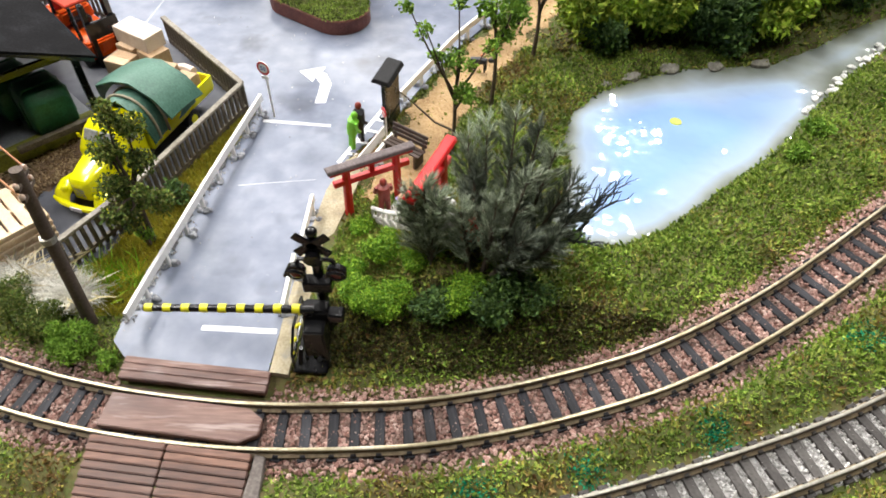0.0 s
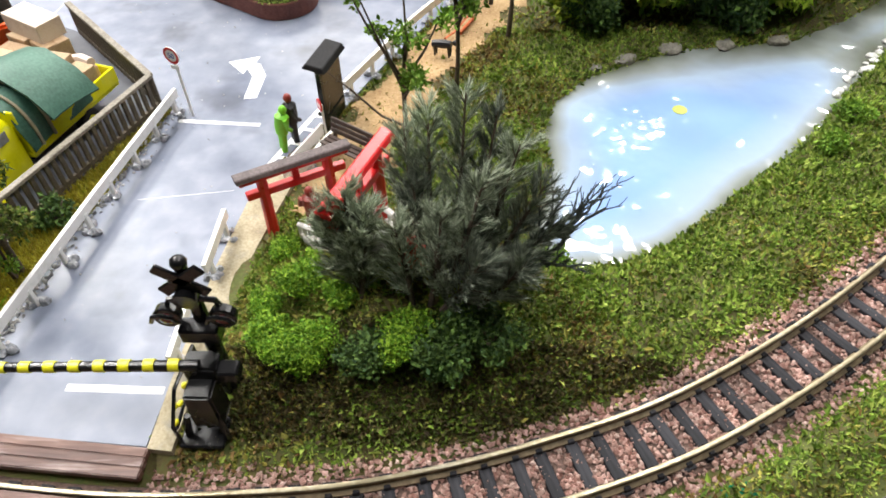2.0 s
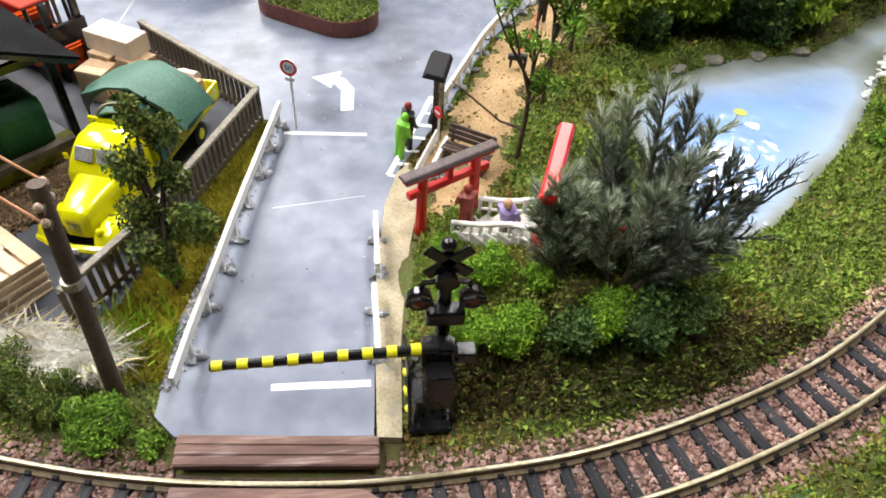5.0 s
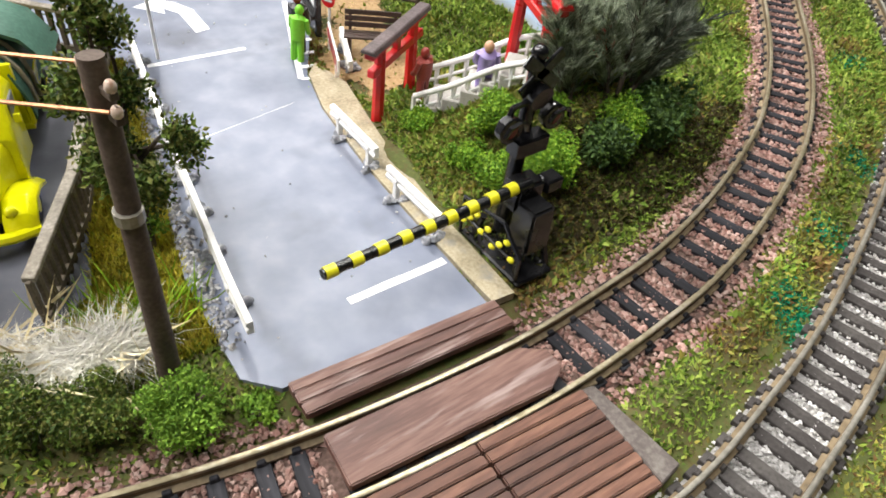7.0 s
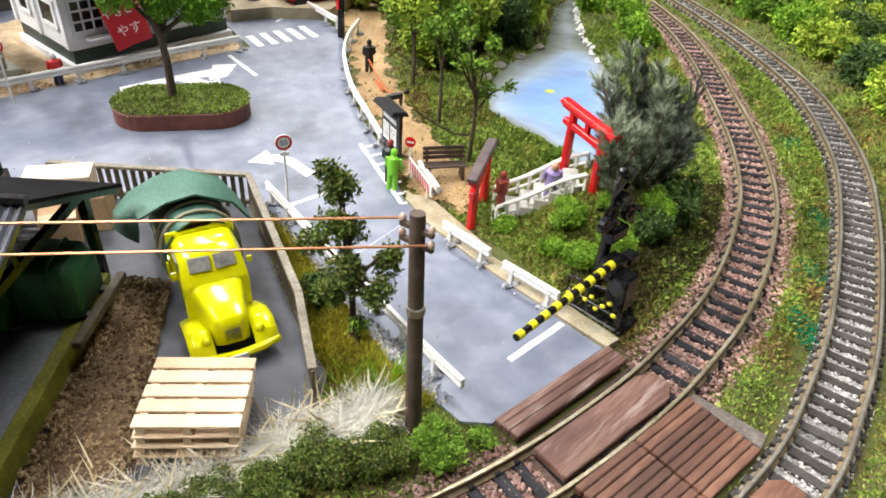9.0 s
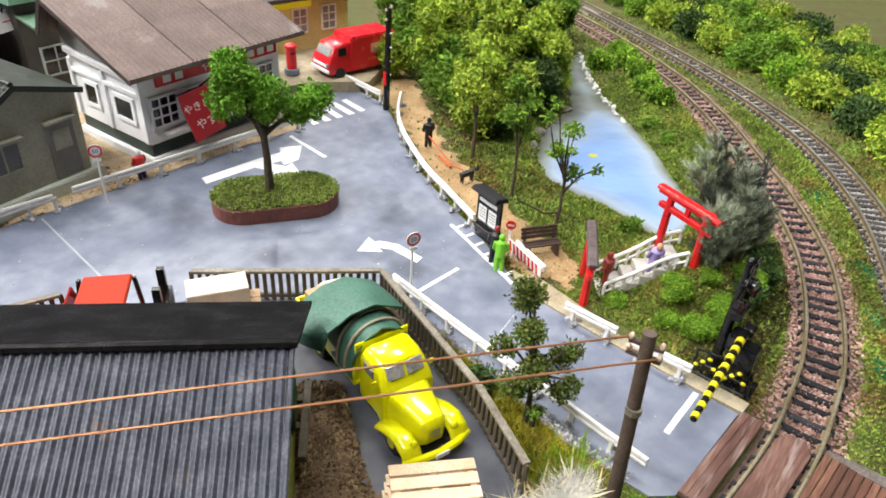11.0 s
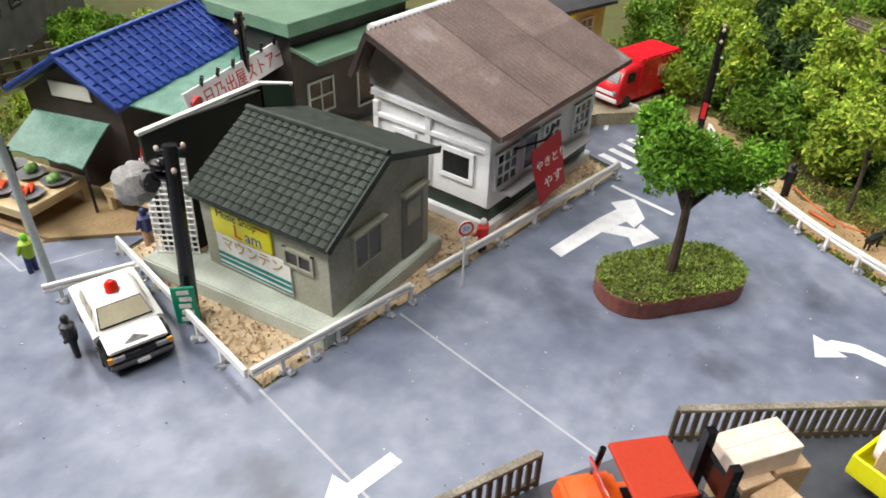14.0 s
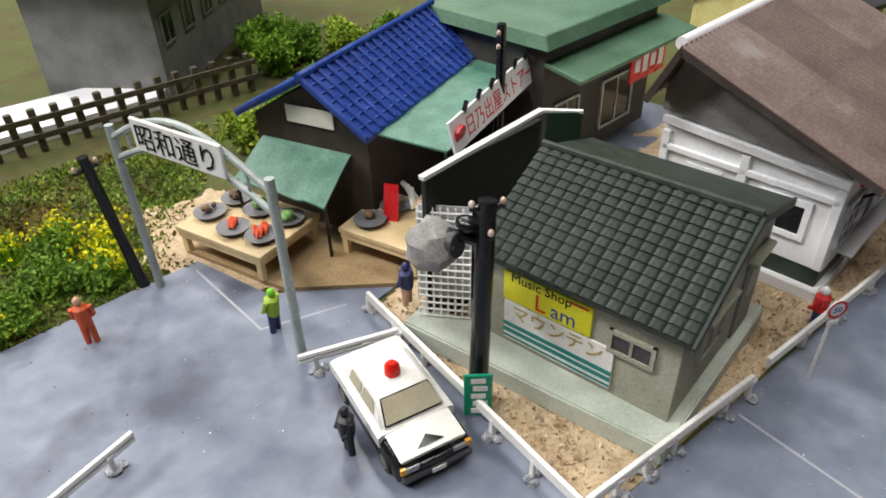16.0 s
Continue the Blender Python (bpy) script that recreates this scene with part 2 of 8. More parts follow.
def part(name, g, mat, parent=None, label="", bevel=0.0, smooth=False, segments=1):
    ob = new(name, g.mesh(name, mat, bevel, smooth, segments))
    ob.parent = parent
    return tagged(ob, label)


def thing(name, x, y, z=0.0, rz=0.0, label="", category="", group="", kind=""):
    ob = new(name)
    ob.matrix_basis = pose(x * S, y * S, z * S, 0, 0, rz)
    return tagged(ob, label, category, group, kind)


def solid(name, g, mat, label="", category="", at=(0, 0, 0), rz=0.0, bevel=0.0, smooth=False, group="", kind="", segments=1):
    """A thing, or piece of the setting, that is one mesh."""
    ob = new(name, g.mesh(name, mat, bevel, smooth, segments))
    ob.matrix_basis = pose(at[0] * S, at[1] * S, at[2] * S, 0, 0, rz)
    return tagged(ob, label, category, group, kind)


def place(x, y, z=0.0, rz=0.0):
    return pose(x * S, y * S, z * S, 0, 0, rz)


def bare_mesh(name, verts, faces, mat, smooth=False):
    me = bpy.data.meshes.new(name)
    me.from_pydata((np.asarray(verts) * S).tolist(), [], faces.tolist() if hasattr(faces, "tolist") else faces)
    if smooth:
        me.polygons.foreach_set("use_smooth", [True] * len(me.polygons))
    me.materials.append(mat)
    return me


RNG = np.random.default_rng(7)


def leaf_mesh(name, points, size, mat, length=1.6, upright=0.0):
    """A bent leaf of four corners at each point, turned at random."""
    p = np.asarray(points, float)
    n = len(p)
    d = RNG.normal(size=(n, 3))
    d[:, 2] = d[:, 2] * (1 - upright) + upright * 2.2
    d /= np.linalg.norm(d, axis=1)[:, None]
    e = np.cross(d, RNG.normal(size=(n, 3)))
    e /= np.linalg.norm(e, axis=1)[:, None] + 1e-9
    f = np.cross(d, e)
    s = (size * RNG.uniform(0.55, 1.35, n))[:, None]
    v = np.stack([p, p + d * s * length * 0.5 + e * s * 0.42 + f * s * 0.2, p + d * s * length, p + d * s * length * 0.5 - e * s * 0.42 + f * s * 0.2], 1).reshape(-1, 3)
    k = np.arange(n)[:, None] * 4
    faces = np.concatenate([k + [0, 1, 2], k + [0, 2, 3]])
    return bare_mesh(name, v, faces, mat)


OCTA = np.array([(1, 0, 0), (0, 1, 0), (-1, 0, 0), (0, -1, 0), (0, 0, 1), (0, 0, -1)], float)
OCTA_F = np.array([(0, 1, 4), (1, 2, 4), (2, 3, 4), (3, 0, 4), (1, 0, 5), (2, 1, 5), (3, 2, 5), (0, 3, 5)])


def stone_mesh(name, points, size, mat):
    p = np.asarray(points, float)
    n = len(p)
    v = OCTA[None] * (size * RNG.uniform(0.5, 1.1, (n, 1, 1))) * RNG.uniform(0.6, 1.25, (n, 6, 1)) + RNG.normal(size=(n, 6, 3)) * size * 0.12
    a = RNG.uniform(0, 6.28, n)
    c, s = np.cos(a), np.sin(a)
    x, y = v[..., 0] * c[:, None] - v[..., 1] * s[:, None], v[..., 0] * s[:, None] + v[..., 1] * c[:, None]
    v = np.stack([x, y, v[..., 2] * 0.8], -1) + p[:, None]
    faces = (np.arange(n)[:, None, None] * 6 + OCTA_F[None]).reshape(-1, 3)
    return bare_mesh(name, v.reshape(-1, 3), faces, mat)


def inside(poly, x, y):
    """Whether points lie in a polygon; arrays."""
    x, y = np.asarray(x, float), np.asarray(y, float)
    r = np.zeros(x.shape, bool)
    j = len(poly) - 1
    for i in range(len(poly)):
        (xi, yi), (xj, yj) = poly[i], poly[j]
        if yi != yj:
            r ^= ((yi > y) != (yj > y)) & (x < (xj - xi) * (y - yi) / (yj - yi) + xi)
        j = i
    return r


def edge_distance(poly, x, y):
    x, y = np.asarray(x, float), np.asarray(y, float)
    d = np.full(x.shape, 1e9)
    for i in range(len(poly)):
        ax, ay = poly[i - 1]
        bx, by = poly[i]
        t = np.clip(((x - ax) * (bx - ax) + (y - ay) * (by - ay)) / ((bx - ax) ** 2 + (by - ay) ** 2 + 1e-9), 0, 1)
        d = np.minimum(d, np.hypot(x - ax - t * (bx - ax), y - ay - t * (by - ay)))
    return d


def spline(points, step=0.1):
    """A smooth line through the points, sampled about every step."""
    p = [Vector(q) for q in points]
    p = [2 * p[0] - p[1]] + p + [2 * p[-1] - p[-2]]
    out = []
    for i in range(1, len(p) - 2):
        n = max(2, int((p[i + 1] - p[i]).length / step))
        for k in range(n):
            t = k / n
            out.append(0.5 * (2 * p[i] + (p[i + 1] - p[i - 1]) * t + (2 * p[i - 1] - 5 * p[i] + 4 * p[i + 1] - p[i + 2]) * t * t + (3 * p[i] - p[i - 1] - 3 * p[i + 1] + p[i + 2]) * t ** 3))
    out.append(p[-2])
    return out


# ---- the plan ----
POND = [(7.1, 10.9), (8.3, 10.95), (9.5, 11.55), (10.7, 12.6), (12.0, 13.75), (13.5, 15.15), (15.0, 16.9), (16.4, 18.6), (17.8, 20.0), (19.4, 21.6), (21.6, 22.9), (22.2, 23.8), (20.2, 23.5), (18.2, 22.3), (16.6, 21.0), (14.6, 19.8), (13.0, 19.5), (11.5, 19.3), (10.0, 18.7), (8.6, 17.9), (7.5, 16.7), (7.1, 15.2), (7.2, 14.0), (6.9, 12.8), (6.5, 11.8)]
WATER_Z = -0.3
TRACK_A = [(-30, 13.5, 0), (-20, 10.1, 0), (-14, 8.1, 0), (-8.3, 6.55, 0), (-4.2, 5.5, 0), (-0.7, 5.13, 0), (2.2, 5.25, 0), (4.1, 5.53, 0), (6.5, 6.2, 0), (9.1, 7.25, 0), (12.1, 9.1, 0), (15.3, 11.6, 0), (18.8, 14.5, 0), (22.3, 18.3, 0), (26.5, 24.6, 0), (31, 33, 0)]
TRACK_B = [(-30, 10.4, -0.1), (-20, 7.1, -0.1), (-14, 5.2, -0.1), (-8, 3.4, -0.1), (-4.0, 2.5, -0.1), (-0.2, 2.2, -0.1), (2.3, 2.45, -0.1), (5.4, 3.1, -0.1), (10.3, 4.7, -0.1), (14.3, 6.5, -0.1), (18.5, 9.4, -0.1), (21.5, 12.6, -0.1), (25.0, 17.4, -0.1), (29.2, 24.4, -0.1), (34, 33, -0.1)]
ROAD = [(-3.35, 6.68), (-0.05, 6.48), (0.0, 8.0), (0.08, 10.3), (0.3, 12.3), (0.65, 13.6), (1.1, 14.4), (2.05, 16.1), (2.75, 17.8), (3.7, 19.8), (5.2, 22.2), (6.7, 24.1), (7.7, 25.6), (8.0, 27.0), (8.2, 28.6), (8.6, 31), (9, 36), (5.2, 36), (4.4, 30), (3.6, 26.3), (-11.2, 26.9), (-10.6, 34.2), (-9.0, 34.5), (-12.2, 36.2), (-12.9, 38.8), (-18, 38.5), (-36, 37.5), (-36, 22), (-12.4, 22.1), (-9.1, 20.9), (-6.4, 19.6), (-2.75, 15.95), (-2.45, 15.9), (-2.7, 14.2), (-3.1, 12), (-3.7, 9.2), (-3.75, 7.1)]
YARD = [(-2.75, 15.95), (-6.4, 19.6), (-9.1, 20.9), (-12.4, 22.1), (-26, 22), (-26, 12.0), (-10.4, 9.6), (-5.6, 8.9), (-4.9, 9.6), (-4.5, 11.1)]
ALL_PAVED = (ROAD, YARD)
TA, TB = spline(TRACK_A, 0.1), spline(TRACK_B, 0.1)


def line_distance(line, x, y):
    q = np.array([(p.x, p.y) for p in line[::3]])
    x, y = np.asarray(x, float).ravel(), np.asarray(y, float).ravel()
    d = np.full(x.shape, 1e9)
    for k in range(0, len(q), 200):
        c = q[k:k + 200]
        d = np.minimum(d, np.hypot(x[:, None] - c[None, :, 0], y[:, None] - c[None, :, 1]).min(1))
    return d


def wave(x, y, s, seed=0.0):
    return np.sin(x * s + seed) * np.sin(y * s * 1.13 + seed * 1.7) + 0.5 * np.sin(x * s * 2.3 + 1.3 + seed) * np.sin(y * s * 2.1 + 0.7)


def ground_height(x, y):
    """The lie of the land, without the roads."""
    x, y = np.asarray(x, float), np.asarray(y, float)
    h = -0.04 + 0.035 * wave(x, y, 1.7)
    rx = np.where(x > 3.9, 2.9, 2.0)
    h = h + 1.65 * np.exp(-((x - 3.9) / rx) ** 2 - ((y - 9.35) / 1.65) ** 2)
    near = np.clip(1 - (line_distance(TA, x, y).reshape(x.shape) - 0.9) / 0.6, 0, 1)
    h = h * (1 - near) + (-0.25) * near
    near = np.clip(1 - (line_distance(TB, x, y).reshape(x.shape) - 0.9) / 0.6, 0, 1)
    h = h * (1 - near) + (-0.34) * near
    d = edge_distance(POND, x, y)
    wet = inside(POND, x, y)
    bank = np.clip(1 - d / 0.7, 0, 1)
    h = np.where(wet, -0.38 - np.clip(d / 1.5, 0, 1) * 0.8, h * (1 - bank) + (-0.3) * bank)
    for poly in ALL_PAVED:
        e = edge_distance(poly, x, y)
        k = np.where(inside(poly, x, y), 1, np.clip(1 - e / 0.25, 0, 1))
        h = h * (1 - k) + np.minimum(h, -0.07) * k
    return h


# ground: one sheet, fine near the camera's way and coarse beyond
def sheet(name, x0, x1, y0, y1, step, mat):
    xs, ys = np.arange(x0, x1 + step / 2, step), np.arange(y0, y1 + step / 2, step)
    gx, gy = np.meshgrid(xs, ys)
    gz = ground_height(gx, gy)
    v = np.stack([gx, gy, gz], -1).reshape(-1, 3)
    w = len(xs)
    i, j = np.meshgrid(np.arange(w - 1), np.arange(len(ys) - 1))
    k = (j * w + i).ravel()
    return bare_mesh(name, v, np.stack([k, k + 1, k + w + 1, k + w], 1), mat, True)


ground = new("ground", sheet("ground", -45, 60, -20, 80, 0.25, MAT["turf"]))
tagged(ground, "scenic turf base of mixed green and brown flock", "ground", kind="structure")


def slab(name, outline, z0, z1, mat, label, category):
    return solid(name, Geo().prism(outline, z0, z1), mat, label, category, kind="structure")


slab("road", ROAD, -0.12, 0.0, MAT["asphalt"], "smooth blue-grey painted asphalt road and square", "road")
slab("yard_floor", YARD, -0.12, -0.006, MAT["yard"], "dark grey asphalt floor of the goods yard", "floor")

# pond: painted blue bed, milky towards the banks, under clear gloss
m, n, l, b = material("water")
at = n.new("ShaderNodeAttribute")
at.attribute_name = "shore"
tc = n.new("ShaderNodeTexCoord")
nz = n.new("ShaderNodeTexNoise")
nz.inputs["Scale"].default_value, nz.inputs["Detail"].default_value = 45, 3
l.new(tc.outputs["Object"], nz.inputs["Vector"])
ad = n.new("ShaderNodeMath")
ad.operation = "MULTIPLY_ADD"
l.new(nz.outputs["Fac"], ad.inputs[0])
ad.inputs[1].default_value = 0.35
l.new(at.outputs["Fac"], ad.inputs[2])
ra = n.new("ShaderNodeValToRGB")
for pos, c in ((0.15, (0.13, 0.14, 0.1)), (0.27, (0.27, 0.3, 0.3)), (0.42, (0.34, 0.43, 0.56)), (0.9, (0.24, 0.38, 0.68))):
    e = ra.color_ramp.elements.new(pos)
    e.color = (*c, 1)
ra.color_ramp.elements.remove(ra.color_ramp.elements[0])
ra.color_ramp.elements.remove(ra.color_ramp.elements[-1])
l.new(ad.outputs[0], ra.inputs["Fac"])
l.new(ra.outputs["Color"], b.inputs["Base Color"])
b.inputs["Roughness"].default_value = 0.06
b.inputs["Coat Weight"].default_value = 0.6
b.inputs["Coat Roughness"].default_value = 0.03
wz = n.new("ShaderNodeTexNoise")
wz.inputs["Scale"].default_value, wz.inputs["Detail"].default_value = 130, 1.5
l.new(tc.outputs["Object"], wz.inputs["Vector"])
bp = n.new("ShaderNodeBump")
bp.inputs["Strength"].default_value, bp.inputs["Distance"].default_value = 1.0, 0.0006
l.new(wz.outputs["Fac"], bp.inputs["Height"])
l.new(bp.outputs["Normal"], b.inputs["Normal"])
l.new(bp.outputs["Normal"], b.inputs["Coat Normal"])
MAT["water"] = m


def water_mesh():
    gx, gy = np.meshgrid(np.arange(6, 23.2, 0.2), np.arange(10.4, 24.6, 0.2))
    keep = (inside(POND, gx, gy) | (edge_distance(POND, gx, gy) < 0.3))
    d = np.where(inside(POND, gx, gy), edge_distance(POND, gx, gy), 0)
    # shallow along the wooded bank, deep under the track bank
    f = np.clip((gy - 15.6 - 0.15 * (gx - 8) + 0.5 * wave(gx, gy, 0.9)) / 2.6, 0, 1)
    d = d * (1.3 - 0.85 * f * f * (3 - 2 * f))
    w = gx.shape[1]
    v = np.stack([gx, gy, np.full(gx.shape, WATER_Z)], -1).reshape(-1, 3)
    k = [(j * w + i, j * w + i + 1, (j + 1) * w + i + 1, (j + 1) * w + i) for j in range(gx.shape[0] - 1) for i in range(w - 1) if keep[j, i] and keep[j, i + 1] and keep[j + 1, i] and keep[j + 1, i + 1]]
    me = bare_mesh("water", v, k, MAT["water"], True)
    shore = me.attributes.new("shore", "FLOAT", "POINT")
    shore.data.foreach_set("value", np.clip(d / 2.6, 0, 0.75).ravel().astype(np.float32))
    return me


tagged(new("water", water_mesh()), "still pond, milky blue and glossy, pale at its banks", "pond", kind="structure")


def frames_along(line):
    out = []
    for i, p in enumerate(line):
        d = (line[min(i + 1, len(line) - 1)] - line[max(i - 1, 0)]).normalized()
        out.append((p, d, Vector((d.y, -d.x, 0)).normalized()))
    return out


def track(name, line, gauge, spacing, long, rail_mat, sleeper_mat, label):
    root = thing(name, 0, 0, 0, 0, label, "railway track", kind="structure")
    fr = frames_along(line)
    for side in (-1, 1):
        g = Geo()
        prof = [(-0.1, -0.2), (0.1, -0.2), (0.1, -0.16), (0.025, -0.13), (0.025, -0.05), (0.038, -0.03), (0.038, 0.02), (0.026, 0.03), (-0.026, 0.03), (-0.038, 0.02), (-0.038, -0.03), (-0.025, -0.05), (-0.025, -0.13), (-0.1, -0.16)]
        g.loft([[p + w * (side * gauge / 2 + a) + Vector((0, 0, b + 0.06)) for a, b in prof] for p, d, w in fr])
        n = len(prof)
        for k in range(0, len(fr) - 1):
            g.marks += [(k * n, 1), (k * n + 5, 0), (k * n + 10, 1)]
        part("rail", g, [rail_mat, MAT["rail_web"]], root, smooth=True)
    g = Geo().box((0, 0, -0.2), (long, 0.22, 0.14))
    for s in (-1, 1):
        for o in (-0.085, 0.085):
            g.box((s * gauge / 2 + o, 0, -0.1), (0.09, 0.13, 0.09), taper=(0.7, 0.8))
    me = g.mesh("sleeper", sleeper_mat, 0.012)
    run = 0.0
    for i in range(1, len(fr)):
        run += (fr[i][0] - fr[i - 1][0]).length
        if run >= spacing:
            run -= spacing
            p, d, w = fr[i]
            if p.x < -24 or p.x > 31:
                continue
            ob = new("sleeper", me)
            ob.parent = root
            ob.matrix_basis = place(p.x, p.y, p.z + 0.0, math.degrees(math.atan2(d.y, d.x)) - 90 + random.uniform(-1.5, 1.5))
    return root


track_inner = track("track_inner", TA, 1.02, 0.52, 1.36, MAT["rail"], MAT["sleeper"], "single railway track with dark sleepers in reddish-brown ballast")
track_outer = track("track_outer", TB, 1.02, 0.43, 1.42, MAT["rail_grey"], MAT["sleeper_brown"], "grey railway track with close sleepers in pale grey ballast")
for line, half, mat, label in ((TA, 0.82, surface("bed_brown", [(0.05, 0.03, 0.024), (0.12, 0.075, 0.06), (0.2, 0.13, 0.11)], 0.2, 0.95, 0.04, 0.05), "dark brown ballast bed under the track"), (TB, 0.72, surface("bed_grey", [(0.14, 0.135, 0.13), (0.3, 0.29, 0.28), (0.46, 0.45, 0.44)], 0.15, 0.95, 0.04, 0.04), "grey ballast bed under the track")):
    g = Geo().loft([[p + w * a + Vector((0, 0, b)) for a, b in ((-half, -0.3), (half, -0.3), (half * 0.9, -0.215), (-half * 0.9, -0.215))] for p, d, w in frames_along(line)[::4]])
    solid("track_bed", g, mat, label, "track bed", kind="structure")
track_bed = (("ballast", TA, 1.15, 36000, 0.058, "ballast", "loose reddish-brown ballast stones between the sleepers"), ("ballast", TB, 0.62, 24000, 0.04, "ballast_grey", "fine pale grey ballast between the sleepers"))
for name, line, half, count, size, mat, label in track_bed:
    fr = [f for f in frames_along(line) if -16 < f[0].x < 31]
    pts = []
    for k in RNG.integers(0, len(fr), count):
        p, d, w = fr[k]
        o = RNG.uniform(-half, half) if RNG.random() < 0.6 else np.clip(RNG.normal() * half * 0.55, -half * 1.15, half * 1.15)
        if -3.4 < p.x < 0.15 and mat == "ballast":
            if not (0.42 < abs(o) < 0.56):
                continue
        pts.append((p.x + w.x * o + RNG.uniform(-0.05, 0.05), p.y + w.y * o, p.z - 0.185 - 0.08 * max(0, abs(o) - 0.85) + RNG.uniform(-0.02, 0.03)))
    tagged(new(name, stone_mesh(name, pts, size, MAT[mat])), label, "ballast", kind="stuff")


def patch(name, poly, mat, label, category, lift=0.03, step=0.12, ragged=0.25, base=-0.09):
    """A thin layer laid over the land, with an uneven rim."""
    px, py = [p[0] for p in poly], [p[1] for p in poly]
    gx, gy = np.meshgrid(np.arange(min(px) - 0.5, max(px) + 0.5, step), np.arange(min(py) - 0.5, max(py) + 0.5, step))
    d = np.where(inside(poly, gx, gy), 1, -1) * edge_distance(poly, gx, gy) + ragged * wave(gx, gy, 3.1, 0.4)
    keep = d > 0
    z = np.maximum(ground_height(gx, gy), base) + np.clip(d * 0.25, -0.02, lift) + 0.01 * wave(gx, gy, 9)
    w = gx.shape[1]
    v = np.stack([gx, gy, z], -1).reshape(-1, 3)
    k = [(j * w + i, j * w + i + 1, (j + 1) * w + i + 1, (j + 1) * w + i) for j in range(gx.shape[0] - 1) for i in range(w - 1) if keep[j, i] and keep[j, i + 1] and keep[j + 1, i] and keep[j + 1, i + 1]]
    used = sorted({i for f in k for i in f})
    at = {i: q for q, i in enumerate(used)}
    me = bare_mesh(name, v[used], [tuple(at[i] for i in f) for f in k], mat, True)
    return tagged(new(name, me), label, category, kind="structure")


PATHWAY = [(0.95, 13.1), (1.5, 12.1), (2.6, 12.3), (3.3, 13.6), (4.0, 16.0), (5.2, 18.6), (6.6, 21.0), (8.6, 23.6), (11.0, 26.5), (12, 29), (8.7, 29.5), (8.4, 27), (7.6, 25.1), (5.5, 22.2), (3.95, 19.8), (3.0, 17.8), (2.3, 16.1), (1.35, 14.4)]
patch("footpath", PATHWAY, MAT["soil"], "sandy brown footpath of coarse grit", "footpath", 0.05)
patch("gravel_bed", [(-11.2, 26.9), (-3.2, 26.6), (3.4, 26.3), (4.2, 29.5), (4.6, 35.0), (-2, 36.4), (-10.6, 34.1)], MAT["gravel"], "pale tan gravel round the shop", "gravel", 0.06, ragged=0.03)
patch("sand_patch", [(-14.2, 38.6), (-12.7, 36.6), (-10.0, 36), (-10.5, 42), (-13.2, 42.2)], MAT["gravel"], "light sandy ground beside the stall", "sand", 0.06, ragged=0.3)
patch("dirt_strip", [(-10.5, 10.5), (-7.05, 15.0), (-6.4, 15.0), (-5.75, 14.2), (-7.0, 12.3), (-7.95, 10.7), (-8.9, 9.6)], surface("dark_dirt", [(0.06, 0.035, 0.02), (0.13, 0.08, 0.045), (0.22, 0.15, 0.09)], 0.8, 0.95, 0.05, 0.07), "strip of brown bare dirt beside the loading dock", "dirt", 0.12, ragged=0.1, base=-0.01)
slab("pavement", [(0.0, 6.42), (0.42, 6.38), (0.5, 8.4), (0.72, 10.4), (0.92, 11.5), (1.2, 12.9), (1.0, 13.9), (0.66, 13.55), (0.31, 12.3), (0.09, 10.3), (0.01, 8.0)], -0.1, 0.055, MAT["kerb"], "narrow sandy concrete pavement along the road", "pavement")
slab("stall_floor", [(-12.95, 39.3), (-11.85, 36.05), (-9.6, 34.25), (-5.0, 34.6), (-4.2, 37.5), (-8, 40.5)], -0.06, 0.12, surface("stall_board", [(0.2, 0.13, 0.06), (0.32, 0.22, 0.11), (0.4, 0.29, 0.16)], 0.8, 0.85, 0.02, 0.05), "tan board floor in front of the grocery", "floor")
slab("back_lot", [(-5.4, 33.9), (-2.0, 34.2), (4.4, 35), (4.0, 45), (-8, 45), (-4.2, 38.2)], -0.1, 0.02, MAT["asphalt"], "grey paved lot behind the houses", "paving")

# ---- crossing decks ----
deck = thing("crossing_deck", 0, 0, 0, 0, "dark red-brown wooden deck of the level crossing", "crossing deck", kind="structure")


def plank(x0, y0, x1, y1, w, z, mat, parent, h=0.16, round_end=0.0):
    g = Geo()
    a, b = Vector((x0, y0, 0)), Vector((x1, y1, 0))
    d = (b - a).normalized()
    s = Vector((-d.y, d.x, 0)) * w / 2
    if round_end:
        o = [a - s, b - s - d * round_end, b - s * 0.45, b + s * 0.45, b + s - d * round_end, a + s]
    else:
        o = [a - s, b - s, b + s, a + s]
    g.prism([(p.x, p.y) for p in o], z - h, z)
    return part("plank", g, mat, parent, bevel=0.02, segments=2)


for k in range(3):
    plank(-3.28, 6.58 - 0.185 * k, 0.03, 6.33 - 0.17 * k, 0.182, 0.09 - 0.008 * k, MAT["deck"], deck)
plank(-3.28, 5.37, 0.1, 5.1, 0.78, 0.07, MAT["deck"], deck, round_end=0.35)
for k in range(9):
    y0 = 4.6 - k * 0.175
    for c in range(2):
        xa, xb = (-3.34 + 0.01 * k, -1.72) if c == 0 else (-1.69, 0.06)
        plank(xa, y0 + (-0.03 - xa * 0.08 - 0.14), xb, y0 + (-0.03 - xb * 0.08 - 0.14), 0.16, 0.08 - 0.018 * k + random.uniform(-0.008, 0.008), MAT["deck_light"], deck)
plank(-3.0, 2.42, -0.3, 2.16, 0.76, -0.02, MAT["deck_light"], deck, round_end=0.3)
plank(-3.0, 1.35, -0.1, 1.28, 0.5, -0.02, MAT["deck"], deck)
